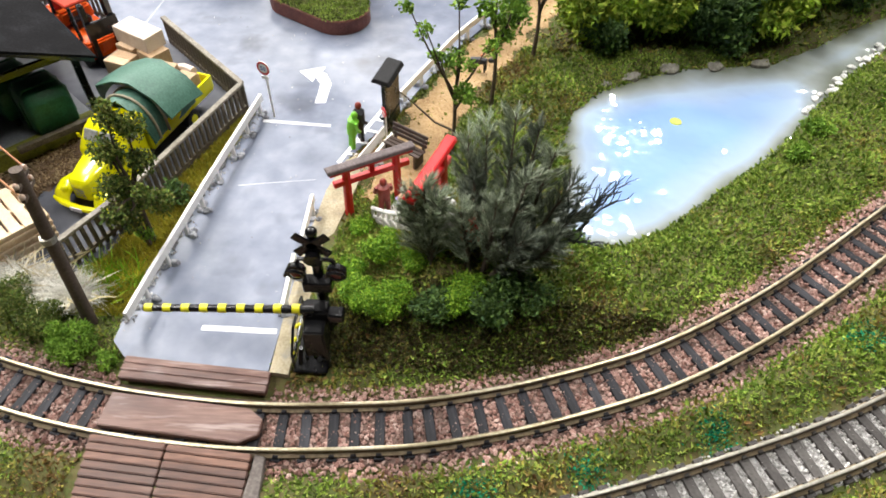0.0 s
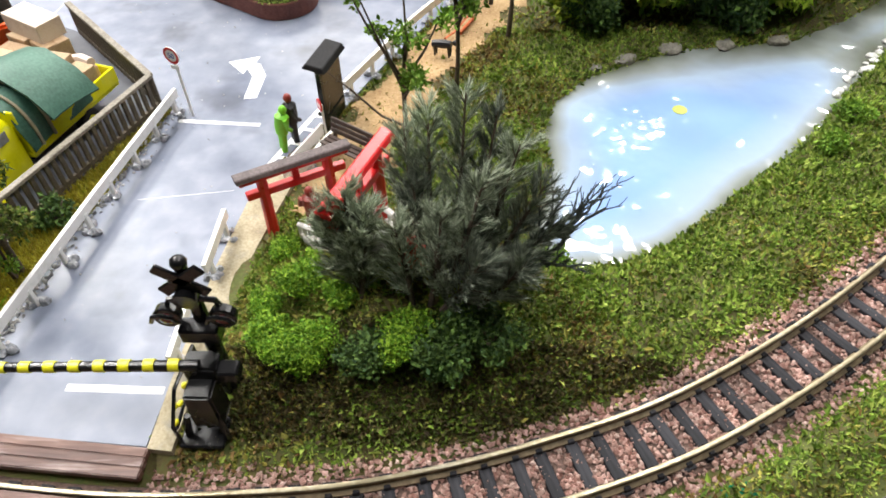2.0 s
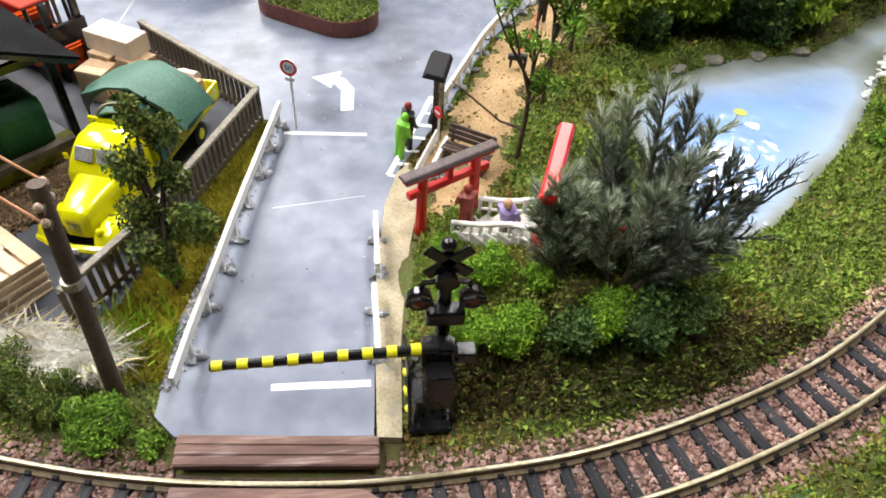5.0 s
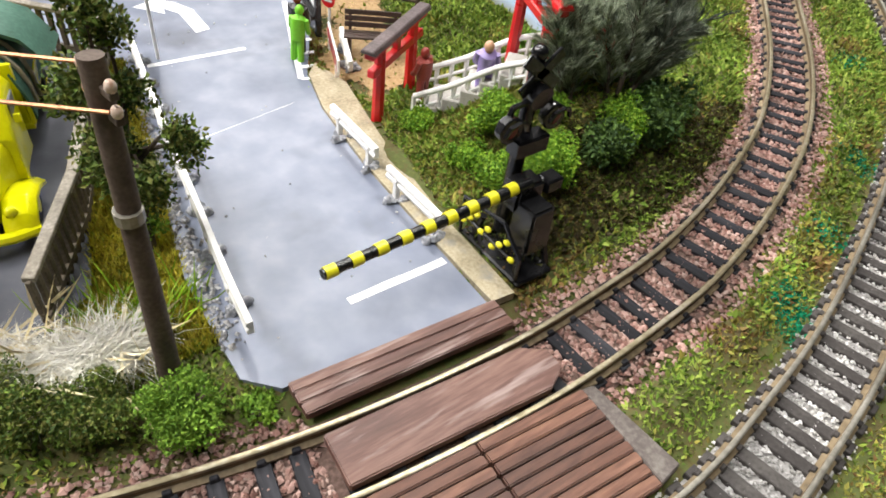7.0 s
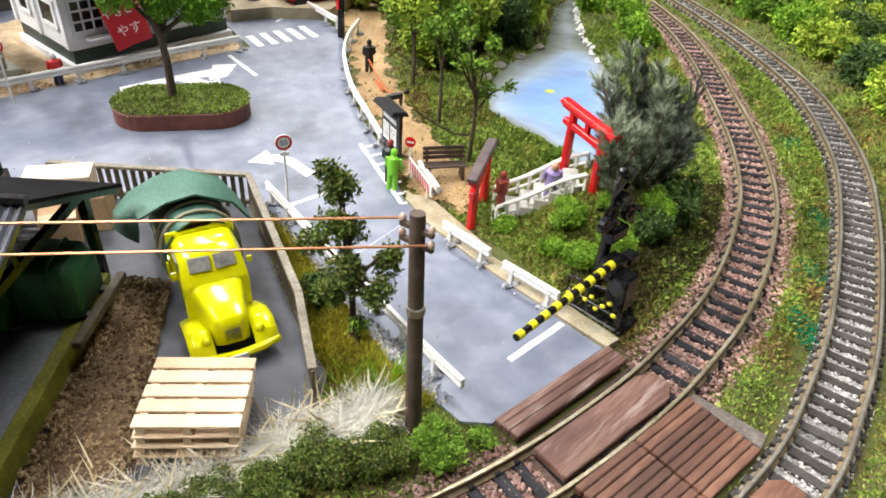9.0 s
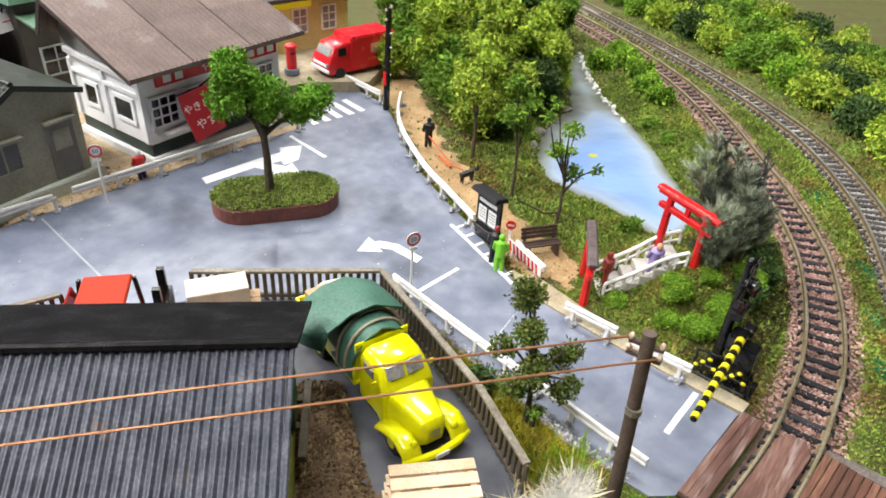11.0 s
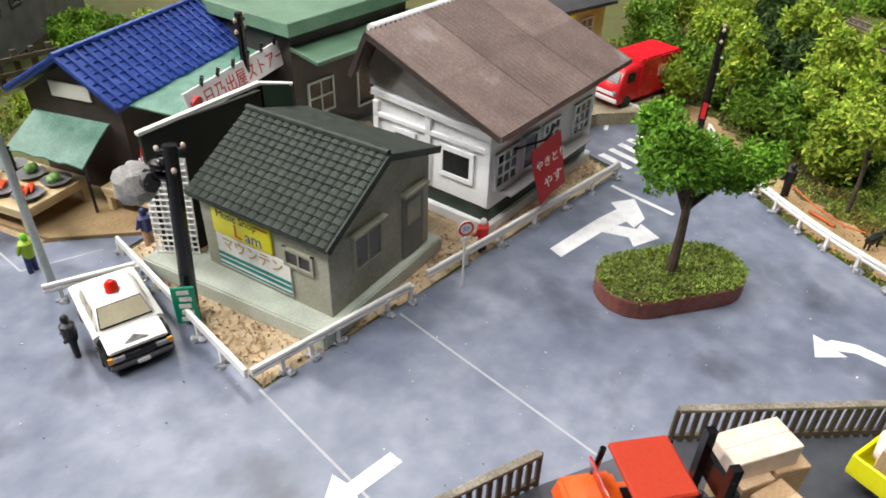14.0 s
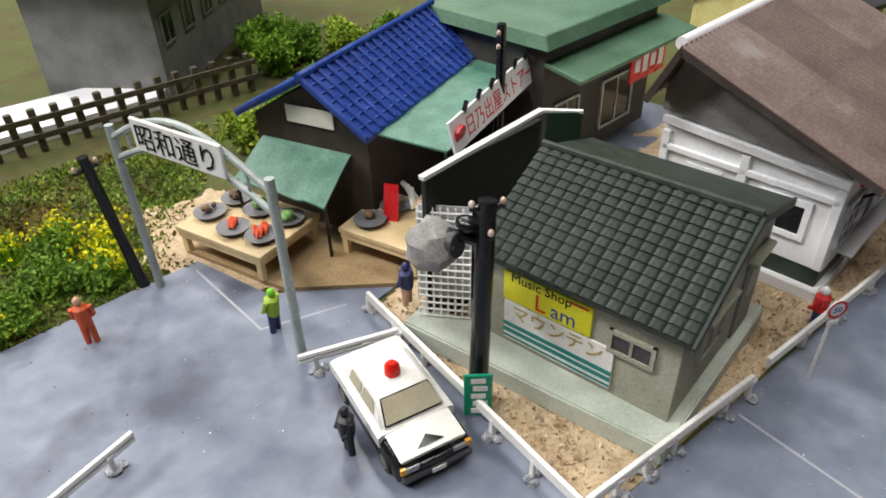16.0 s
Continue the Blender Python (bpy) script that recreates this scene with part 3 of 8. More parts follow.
slab("road_south", [(-3.2, 1.05), (0.1, 0.95), (0.6, -8), (-3.6, -8)], -0.2, -0.05, MAT["asphalt"], "grey road on the far side of the tracks", "road")
solid("deck_edge", Geo().prism([(0.1, 4.55), (0.32, 4.5), (0.42, 3.0), (0.02, 2.95)], -0.25, -0.02), surface("ramp", [(0.06, 0.05, 0.045), (0.12, 0.1, 0.09), (0.2, 0.18, 0.16)], 0.4, 0.8, 0.01, 0.06), "worn grey ramp beside the deck", "ramp", kind="structure", bevel=0.02)

# ---- road markings ----


def marking(name, outline, label, z=0.004):
    return solid(name, Geo().prism(outline, z - 0.003, z), MAT["line"], label, "road marking", kind="structure")


def stripe(x0, y0, x1, y1, w, label="white painted line on the road", z=0.004):
    a, b = Vector((x0, y0)), Vector((x1, y1))
    d = (b - a).normalized()
    s = Vector((-d.y, d.x)) * w / 2
    n = max(2, int((b - a).length / 0.3))
    left = [a + (b - a) * k / n + s * (1 + random.uniform(-0.1, 0.1)) for k in range(n + 1)]
    right = [a + (b - a) * k / n - s * (1 + random.uniform(-0.1, 0.1)) for k in range(n + 1)]
    return marking("road_line", [tuple(p) for p in left] + [tuple(p) for p in right[::-1]], label, z)


stripe(-1.84, 7.56, -0.08, 7.54, 0.15)
stripe(-2.15, 15.33, -0.04, 15.19, 0.13)
stripe(2.45, 25.95, 2.17, 23.55, 0.16)
stripe(0.45, 13.5, 1.78, 16.95, 0.13, z=0.008)
for k in range(6):
    x, y = 0.62 + 0.21 * k, 13.95 + 0.55 * k
    stripe(x, y, x + 0.42, y - 0.1, 0.11, z=0.012)
stripe(0.45, 13.5, 0.72, 13.42, 0.09)
marking("road_line", [(-2.2, 12.395), (-1.2, 12.56), (-0.1, 12.745), (-0.1, 12.755), (-1.2, 12.572), (-2.2, 12.41)], "faint scratched line across the road", 0.002)
for k in range(5):
    x = 4.0 + 0.62 * k
    stripe(x + 0.25, 27.45 - 0.04 * k, x, 26.1 - 0.08 * k, 0.3, "white zebra crossing bar", 0.004)
stripe(7.35, 28.9, 6.2, 28.4, 0.16)
marking("road_arrow", [(-2.15, 25.35), (-2.28, 24.88), (-0.3, 24.7), (0.0, 23.95), (-0.35, 23.6), (0.62, 23.25), (0.95, 24.05), (0.6, 24.0), (0.35, 24.55), (0.75, 24.45), (0.6, 24.1), (1.3, 24.1), (2.2, 24.95), (1.45, 25.4), (1.2, 25.05), (0.2, 25.2)], "white straight-and-right turn arrow on the square")
marking("road_arrow", [(-1.55, 18.05), (-1.0, 17.45), (-0.95, 17.72), (-0.72, 17.35), (-0.72, 16.3), (-0.38, 16.35), (-0.36, 17.4), (-0.62, 17.95), (-0.78, 18.02), (-0.72, 18.35)], "white left turn arrow on the square")
marking("road_arrow", [(-10.5, 23.25), (-10.5, 23.6), (-11.6, 23.68), (-11.65, 24.05), (-12.3, 23.62), (-11.75, 23.15), (-11.65, 23.35)], "white arrow on the square")
seam_mat = surface("seam", [(0.3, 0.31, 0.35), (0.42, 0.43, 0.47)], 0.5, 0.6)
for a, b in (((-7.25, 26.5), (-7.7, 20.3)), ((-11.25, 26.95), (-11.6, 22.4)), ((-13.0, 35.2), (-11.0, 34.6)), ((-13.0, 35.2), (-13.1, 38.4))):
    d = Vector((b[0] - a[0], b[1] - a[1])).normalized()
    solid("seam", Geo().prism([(a[0] - d.y * 0.03, a[1] + d.x * 0.03), (a[0] + d.y * 0.03, a[1] - d.x * 0.03), (b[0] + d.y * 0.03, b[1] - d.x * 0.03), (b[0] - d.y * 0.03, b[1] + d.x * 0.03)], 0.0, 0.003), seam_mat, "pale joint between two road sheets", "joint", kind="structure")

# ---- guard rails ----


def guard_rail(points, spacing=1.05, top=0.62, label="white roadside guard rail with stubby posts"):
    x0, y0 = points[0][:2]
    root = thing("guard_rail", x0, y0, 0, 0, label, "guard rail", "white guard rails")
    line = [Vector((p[0] - x0, p[1] - y0, 0)) for p in points]
    line = spline(line, 0.25) if len(points) > 2 else [line[0] + (line[1] - line[0]) * k / 6 for k in range(7)]
    g = Geo()
    fr = frames_along(line)
    g.loft([[p + w * a + Vector((0, 0, top + b)) for a, b in ((-0.06, -0.24), (0.03, -0.24), (0.05, -0.18), (0.01, -0.13), (0.05, -0.07), (0.03, 0), (-0.06, 0))] for p, d, w in fr])
    part("beam", g, MAT["white"], root, bevel=0.008)
    run, last = 0.35, line[0]
    for p, d, w in fr:
        run += (p - last).length
        last = p
        if run >= spacing * 0.5 and (p - line[0]).length > 0.2 or run > spacing:
            run -= spacing
            q = p - w * 0.02
            g = Geo().box((q.x, q.y, top / 2 - 0.1), (0.1, 0.1, top - 0.1), math.degrees(math.atan2(d.y, d.x)))
            g.box((q.x + w.x * 0.03, q.y + w.y * 0.03, top - 0.16), (0.16, 0.1, 0.1), math.degrees(math.atan2(d.y, d.x)))
            part("post", g, MAT["white"], root, bevel=0.01)
            glue = Geo()
            for b in range(5):
                glue.ball((q.x + random.uniform(-0.16, 0.18), q.y + random.uniform(-0.16, 0.14), 0.03), (random.uniform(0.07, 0.14), random.uniform(0.07, 0.12), random.uniform(0.05, 0.12)), 8, 5, 0.25)
            part("footing", glue, MAT["glue"], root, "clear lumpy glue round the post", smooth=True)
    return root


MAT["glue"] = surface("glue", [(0.12, 0.125, 0.14), (0.3, 0.31, 0.34), (0.6, 0.61, 0.64)], 0.12, 0.12, 0.03, 0.05)
guard_rail([(-2.26, 15.86), (-2.5, 14.3), (-2.84, 12.0), (-3.1, 10.0), (-3.29, 8.6), (-3.42, 7.42)])
guard_rail([(0.1, 11.55), (0.1, 9.95)], top=0.6)
guard_rail([(0.02, 9.45), (0.06, 7.85)], top=0.6)
guard_rail([(-11.33, 27.03), (-6.7, 26.63)])
guard_rail([(-6.05, 26.66), (3.1, 26.12)])
guard_rail([(-11.4, 27.1), (-10.75, 34.0)], 1.6)
guard_rail([(-13.12, 33.22), (-11.05, 32.5)], 1.0)
guard_rail([(-19.6, 32.6), (-16.45, 33.6)], 1.2)
guard_rail([(8.3, 25.2), (6.7, 23.9), (5.32, 22.35), (3.74, 19.9), (2.8, 17.93), (2.0, 16.2)])
guard_rail([(7.95, 28.7), (7.62, 25.85)], 1.2)
guard_rail([(-0.2, 0.95), (-0.05, -2.5)])
guard_rail([(1.95, 14.45), (1.35, 13.0)], 0.8, 0.45)

# red and white barrier boards in front of it
barrier = thing("barrier", 1.5, 13.7, 0, 68, "low white barrier board with red slanting stripes", "barrier")
part("board", Geo().box((0, 0.14, 0.4), (1.75, 0.05, 0.34)), MAT["white"], barrier, bevel=0.01)
for k in range(8):
    x = -0.7 + 0.2 * k
    part("red_stripe", Geo().add([(x - 0.06, 0.172, 0.24), (x + 0.05, 0.172, 0.24), (x + 0.13, 0.172, 0.56), (x + 0.02, 0.172, 0.56)], [(3, 2, 1, 0)]), MAT["red"], barrier)
for x in (-0.6, 0.6):
    part("leg", Geo().box((x, 0.14, 0.14), (0.08, 0.08, 0.28)), MAT["white"], barrier)

TEXTS = []


def lettering(body, size, parent, m, mat, name="lettering", align="CENTER", flat=0.004):
    """Raised letters; m places them in the parent, in cm, facing the parent's local +z of m."""
    TEXTS.append((body, size, parent, m, mat, name, align, flat))


def at_cm(x, y, z, rx=0, ry=0, rz=0):
    return pose(x * S, y * S, z * S, rx, ry, rz)


def speed_sign(x, y, rz, h=1.77):
    root = thing("speed_sign", x, y, 0, rz, "round speed limit sign, red ring on white, thin pole", "road sign", "speed limit signs")
    part("pole", Geo().cyl((0, 0, 0), (0, 0, h), 0.035, n=8), MAT["white"], root, smooth=True)
    part("disc", Geo().cyl((0, -0.03, h), (0, -0.06, h), 0.22, n=28), MAT["white"], root, bevel=0.005)
    ring = Geo()
    n = 28
    for k in range(n):
        a, b = 2 * math.pi * k / n, 2 * math.pi * (k + 1) / n
        ring.add([(r * math.cos(q), -0.064, h + r * math.sin(q)) for r, q in ((0.215, a), (0.215, b), (0.155, b), (0.155, a))], [(0, 1, 2, 3)])
    part("ring", ring, MAT["red"], root, "red ring")
    part("plate", Geo().box((0, -0.05, h - 0.32), (0.24, 0.03, 0.1)), MAT["white"], root, bevel=0.005)
    lettering("50", 0.19, root, at_cm(0, -0.066, h - 0.065, 90), MAT["blue"], "number")
    return root


MAT["blue"] = paint("blue_paint", (0.03, 0.08, 0.4), 0.4)
speed_sign(-1.84, 15.54, -22)
speed_sign(-5.3, 26.06, -28, 1.9)

# ---- level crossing signal and gate ----
sig = thing("crossing_signal", 0.95, 7.2, 0, 0, "glossy black level crossing signal with lamps and crossbuck", "crossing signal")
K = MAT["black"]
part("base_plate", Geo().box((-0.05, 0, 0.04), (0.75, 1.5, 0.1)), K, sig, bevel=0.03)
part("mast", Geo().tube([(0.18, 0.4, 0), (0.2, 0.4, 1.6), (0.21, 0.4, 3.25)], [0.15, 0.13, 0.1], 10), K, sig, smooth=True)
for a in (38, -38):
    cb = part("crossbuck_arm", Geo().box((0.21, 0.28, 3.1), (0.86, 0.06, 0.2), 0, 0, a), K, sig, bevel=0.02)
part("cap", Geo().ball((0.21, 0.4, 3.35), (0.13, 0.13, 0.12)), K, sig, smooth=True)
part("lamp_bracket", Geo().tube([(-0.25, 0.34, 2.35), (-0.15, 0.34, 2.6), (0.2, 0.36, 2.62), (0.55, 0.34, 2.6), (0.65, 0.34, 2.35)], 0.05, 6), K, sig, smooth=True)
for x in (-0.22, 0.62):
    lamp = part("lamp", Geo().cyl((x, 0.38, 2.3), (x, 0.2, 2.3), 0.2, 0.22, 16), K, sig, bevel=0.02)
    part("hood", Geo().tube([(x - 0.2, 0.12, 2.32), (x - 0.14, 0.1, 2.46), (x, 0.08, 2.52), (x + 0.14, 0.1, 2.46), (x + 0.2, 0.12, 2.32)], 0.04, 6), K, lamp, smooth=True)
    part("lens", Geo().ball((x, 0.2, 2.3), (0.13, 0.05, 0.13)), paint("lamp_glass", (0.1, 0.01, 0.01), 0.1), lamp, smooth=True)
part("arrow_box", Geo().box((0.2, 0.25, 1.95), (0.62, 0.3, 0.3)), K, sig, bevel=0.03)
part("bell", Geo().cyl((0.2, 0.4, 2.8), (0.2, 0.15, 2.75), 0.14, 0.2, 12), K, sig, smooth=True)
part("relay_box", Geo().box((0.1, -0.28, 0.78), (0.5, 0.5, 0.85), taper=(0.9, 0.9)), K, sig, bevel=0.04, segments=2)
part("gate_motor", Geo().box((0.1, 0.05, 1.2), (0.55, 0.4, 0.5)), K, sig, bevel=0.05, segments=2)
part("counterweight", Geo().box((0.55, -0.05, 1.3), (0.34, 0.3, 0.24)), K, sig, bevel=0.03)
for y in (-0.55, 0.55):
    for x in (-0.3, 0.35):
        part("leg", Geo().tube([(x, y, 0.05), (x * 0.8, y * 0.8, 0.55)], 0.06, 6), K, sig)
arm = part("gate_arm", Geo().tube([(0.1, -0.05, 1.43), (-1.7, -0.12, 1.44), (-3.5, -0.2, 1.45)], [0.1, 0.085, 0.075], 10), K, sig, "black gate arm with yellow bands", smooth=True)
for k in range(9):
    t0, t1 = (k * 2 + 0.25) / 18, (k * 2 + 1.1) / 18
    xa, xb = -3.52 + t0 * 3.5, -3.52 + t1 * 3.5
    part("yellow_band", Geo().tube([(xa, -0.2 + 0.15 * t0, 1.45), (xb, -0.2 + 0.15 * t1, 1.447)], [0.088 + 0.02 * t0, 0.088 + 0.02 * t1], 12), MAT["yellow"], arm, smooth=True)
cage = part("guard_frame", Geo().tube([(-0.42, 0.75, 0.05), (-0.42, 0.75, 0.8), (-0.4, -0.2, 0.95), (-0.4, -0.65, 0.55), (-0.4, -0.65, 0.05)], 0.035, 6).tube([(-0.42, 0.75, 0.45), (-0.4, -0.6, 0.4)], 0.03, 6), K, sig, smooth=True)
for k in range(9):
    part("yellow_patch", Geo().ball((-0.43, 0.7 - 0.15 * k, 0.35 + 0.4 * ((k * 7) % 5) / 5), (0.05, 0.07, 0.05), 8, 5), MAT["yellow"], cage, smooth=True)

gate = thing("crossing_gate", -0.3, 0.3, -0.1, 0, "black and yellow banded gate arm beside the south road", "crossing gate")
part("post", Geo().tube([(0.5, -0.2, 0), (0.5, -0.2, 1.7)], 0.12, 8), K, gate)
part("arm", Geo().tube([(0.5, -0.2, 1.5), (-1.5, 0.0, 1.5)], 0.09, 10), K, gate, smooth=True)
for k in range(4):
    part("yellow_band", Geo().tube([(0.2 - 0.45 * k, -0.17 + 0.04 * k, 1.5), (0.0 - 0.45 * k, -0.15 + 0.04 * k, 1.5)], 0.1, 12), MAT["yellow"], gate, smooth=True)

# ---- shrine gates, steps and railings ----


def shrine_gate(x, y, z, rz, h, span, cap, words):
    root = thing("shrine_gate", x, y, z, rz, words, "shrine gate", "shrine gates")
    w = span * 0.3
    for s in (-1, 1):
        part("pillar", Geo().tube([(s * w * 1.05, 0, -0.2), (s * w, 0, h - 0.12)], [0.13, 0.11], 8), MAT["red"], root, smooth=True)
    part("tie_beam", Geo().box((0, 0, h - 0.5), (span * 0.92, 0.16, 0.17)), MAT["red"], root, bevel=0.02)
    part("strut", Geo().box((0, 0, h - 0.3), (0.14, 0.1, 0.3)), MAT["red"], root)
    part("lintel", Geo().box((0, 0, h - 0.1), (span, 0.2, 0.14)), MAT["red"], root, bevel=0.02)
    part("cap_beam", Geo().box((0, 0, h), (span * 1.04, 0.34, 0.1), taper=(1.02, 0.7)), cap, root, bevel=0.02)
    return root


MAT["cap"] = surface("cap_wood", [(0.05, 0.035, 0.035), (0.1, 0.075, 0.075), (0.17, 0.13, 0.13)], 0.4, 0.6, 0.01, 0.05)
shrine_gate(1.7, 11.82, 0.05, 30, 1.62, 2.3, MAT["cap"], "vermilion red wooden shrine gate with dark top beam")
shrine_gate(3.36, 9.95, 1.35, 69, 1.72, 2.2, MAT["red"], "vermilion red shrine gate on top of the mound")


def hand_rail(pts, label="white lattice hand rail along the shrine steps"):
    root = thing("hand_rail", pts[0][0], pts[0][1], 0, 0, label, "hand rail", "hand rails of the steps")
    o = Vector((pts[0][0], pts[0][1], 0))
    line = spline([Vector(p) - o for p in pts], 0.3)
    part("top_rail", Geo().tube(line, 0.06, 8), MAT["white"], root, smooth=True)
    part("bottom_rail", Geo().tube([p - Vector((0, 0, 0.28)) for p in line], 0.04, 6), MAT["white"], root, smooth=True)
    for p in line[::1]:
        part("baluster", Geo().box((p.x, p.y, p.z - 0.22), (0.07, 0.07, 0.44)), MAT["white"], root)
    return root


hand_rail([(2.45, 11.9, 0.55), (3.0, 11.2, 1.05), (3.6, 10.6, 1.6), (3.9, 10.1, 1.85)])
hand_rail([(1.75, 11.2, 0.5), (2.25, 10.6, 0.95), (2.7, 10.0, 1.5), (3.0, 9.5, 1.8)])
steps = thing("shrine_steps", 2.2, 11.2, 0, 0, "pale grey stone steps up the mound", "steps")
stone = surface("step_stone", [(0.35, 0.33, 0.3), (0.48, 0.46, 0.43), (0.6, 0.58, 0.55)], 0.4, 0.85, 0.01, 0.05)
for k in range(6):
    f = k / 5
    part("step", Geo().box((-0.1 + 1.1 * f, 0.2 - 1.35 * f, 0.1 + 1.3 * f - 0.25), (0.95, 0.4, 0.55), 40), stone, steps, bevel=0.02)

# ---- notice board, bench, path furniture ----
nb = thing("notice_board", 1.82, 15.5, 0, 75, "black roofed notice board with white papers", "notice board")
for x in (-0.5, 0.5):
    part("post", Geo().box((x, 0, 0.85), (0.1, 0.12, 1.7)), K, nb)
part("panel", Geo().box((0, 0, 1.0), (1.0, 0.14, 1.15)), K, nb, bevel=0.015)
part("roof", Geo().box((0, 0.05, 1.78), (1.25, 0.6, 0.14), 0, 8, 0, (0.95, 0.7)), dull(surface("board_roof", [(0.012, 0.012, 0.013), (0.025, 0.025, 0.027)], 0.4, 0.7), 0.2), nb, bevel=0.02)
for x in (-0.24, 0.24):
    part("paper", Geo().box((x, 0.075, 0.95), (0.38, 0.012, 0.55)), MAT["white"], nb, "white printed paper")
    for k in range(4):
        part("text_bar", Geo().box((x, 0.083, 1.12 - 0.1 * k), (0.28, 0.006, 0.025)), MAT["grey_roof"], nb)
part("header", Geo().box((0, 0.078, 1.42), (0.85, 0.012, 0.12)), MAT["white"], nb)
part("shelf", Geo().box((0, 0.1, 0.45), (1.05, 0.16, 0.1)), K, nb, bevel=0.015)
part("foot_block", Geo().box((0, 0, 0.2), (1.0, 0.16, 0.4)), K, nb, bevel=0.02)

bench = thing("bench", 2.35, 13.75, 0.04, -33, "dark brown slatted park bench", "bench")
wood_dark = surface("bench_wood", [(0.03, 0.018, 0.015), (0.06, 0.038, 0.03), (0.1, 0.065, 0.05)], 0.3, 0.5, 0.008, 0.04)
for k in range(3):
    part("seat_slat", Geo().box((0, -0.12 + 0.13 * k, 0.42), (1.25, 0.11, 0.05)), wood_dark, bench, bevel=0.01)
for k in range(3):
    part("back_slat", Geo().box((0, 0.25 + 0.03 * k, 0.55 + 0.13 * k), (1.25, 0.05, 0.11), 0, -12), wood_dark, bench, bevel=0.01)
for x in (-0.5, 0.5):
    part("leg", Geo().box((x, 0, 0.2), (0.08, 0.4, 0.42)), wood_dark, bench, bevel=0.01)
    part("arm", Geo().box((x, 0.28, 0.6), (0.07, 0.07, 0.5), 0, -12), wood_dark, bench)

small_sign = thing("round_sign", 1.75, 14.6, 0, -60, "small red and white round sign on a post", "road sign")
part("pole", Geo().cyl((0, 0, 0), (0, 0, 1.05), 0.03, n=8), MAT["white"], small_sign)
part("disc", Geo().cyl((0, -0.03, 1.05), (0, -0.06, 1.05), 0.16, n=20), MAT["red"], small_sign)
part("bar", Geo().box((0, -0.065, 1.05), (0.2, 0.01, 0.05)), MAT["white"], small_sign)

# ---- figurines, plain painted shapes ----
FIG = [("green", (0.2, 0.6, 0.03)), ("black", (0.012, 0.012, 0.015)), ("dark_red", (0.25, 0.03, 0.02)), ("purple", (0.32, 0.25, 0.55)), ("skin", (0.6, 0.35, 0.22)), ("orange", (0.7, 0.1, 0.02)), ("navy", (0.02, 0.03, 0.12)), ("white", (0.8, 0.8, 0.8)), ("olive", (0.35, 0.5, 0.02)), ("red", (0.6, 0.02, 0.02))]
FIGM = {k: paint("figure_" + k, c, 0.45) for k, c in FIG}


def figurine(x, y, z, rz, body, legs, head, label, h=1.15, lean=0.0):
    g = Geo()
    g.use(1)
    for s in (-1, 1):
        g.tube([(s * 0.09, 0, 0), (s * 0.07, lean * 0.3, h * 0.45)], [0.07, 0.09], 8)
    g.use(0)
    g.tube([(0, lean * 0.3, h * 0.42), (0, lean * 0.5, h * 0.6), (0, lean * 0.8, h * 0.8), (0, lean, h * 0.86)], [0.15, 0.17, 0.17, 0.08], 10)
    for s in (-1, 1):
        g.tube([(s * 0.18, lean * 0.8, h * 0.8), (s * 0.22, lean * 0.6 - 0.05, h * 0.6), (s * 0.16, lean * 0.5 - 0.16, h * 0.5)], [0.06, 0.055, 0.05], 6)
    g.use(2)
    g.ball((0, lean * 1.1, h * 0.94), (0.1, 0.1, 0.12), 10, 6)
    return solid("figurine", g, [FIGM[body], FIGM[legs], FIGM[head]], label, "figurine", (x, y, z), rz, smooth=True, group="painted figurines")


figurine(0.75, 14.25, 0.0, 120, "green", "green", "green", "bright green painted figurine beside the road", 1.15, -0.15)
figurine(0.98, 14.6, 0.0, 120, "black", "black", "dark_red", "black painted figurine with a red head", 1.3)
figurine(5.75, 21.35, 0.06, 150, "black", "black", "black", "dark figurine standing on the footpath", 1.2)
figurine(2.05, 11.35, 0.35, 200, "dark_red", "dark_red", "dark_red", "dark red painted figurine at the steps", 1.0)
figurine(2.75, 10.35, 0.8, 140, "purple", "purple", "skin", "lilac painted figurine on the steps", 1.1, 0.15)
figurine(3.7, 9.3, 1.5, 0, "white", "black", "red", "small white and red figurine by the upper gate", 1.0)
figurine(4.3, 9.0, 1.45, 0, "red", "black", "red", "small red figurine among the bushes", 1.0)
figurine(-12.75, 34.95, 0.0, 200, "olive", "navy", "green", "figurine in a green-yellow coat and blue trousers", 1.2, 0.08)
figurine(-16.05, 37.45, 0.0, 160, "orange", "orange", "skin", "stout orange-red figurine at the grass edge", 1.25)
figurine(-13.45, 30.95, 0.0, 260, "black", "black", "black", "black figurine standing beside the police car", 1.15)
figurine(-10.25, 33.15, 0.5, 200, "navy", "skin", "navy", "figurine in a dark blue coat on the shop step", 1.1)
figurine(-3.6, 26.75, 0.0, 180, "red", "navy", "white", "red and white figurine behind the guard rail", 1.05)
dog = Geo().tube([(-0.3, 0, 0.32), (0, 0, 0.36), (0.25, 0, 0.38)], [0.1, 0.13, 0.1], 8).ball((0.4, 0, 0.46), (0.12, 0.08, 0.09))
for sx in (-0.22, 0.2):
    for sy in (-0.06, 0.06):
        dog.tube([(sx, sy, 0), (sx, sy, 0.3)], [0.03, 0.05], 6)
solid("figurine", dog, FIGM["black"], "low dark four-legged figurine on the footpath", "figurine", (4.45, 18.35, 0.07), -20, smooth=True)
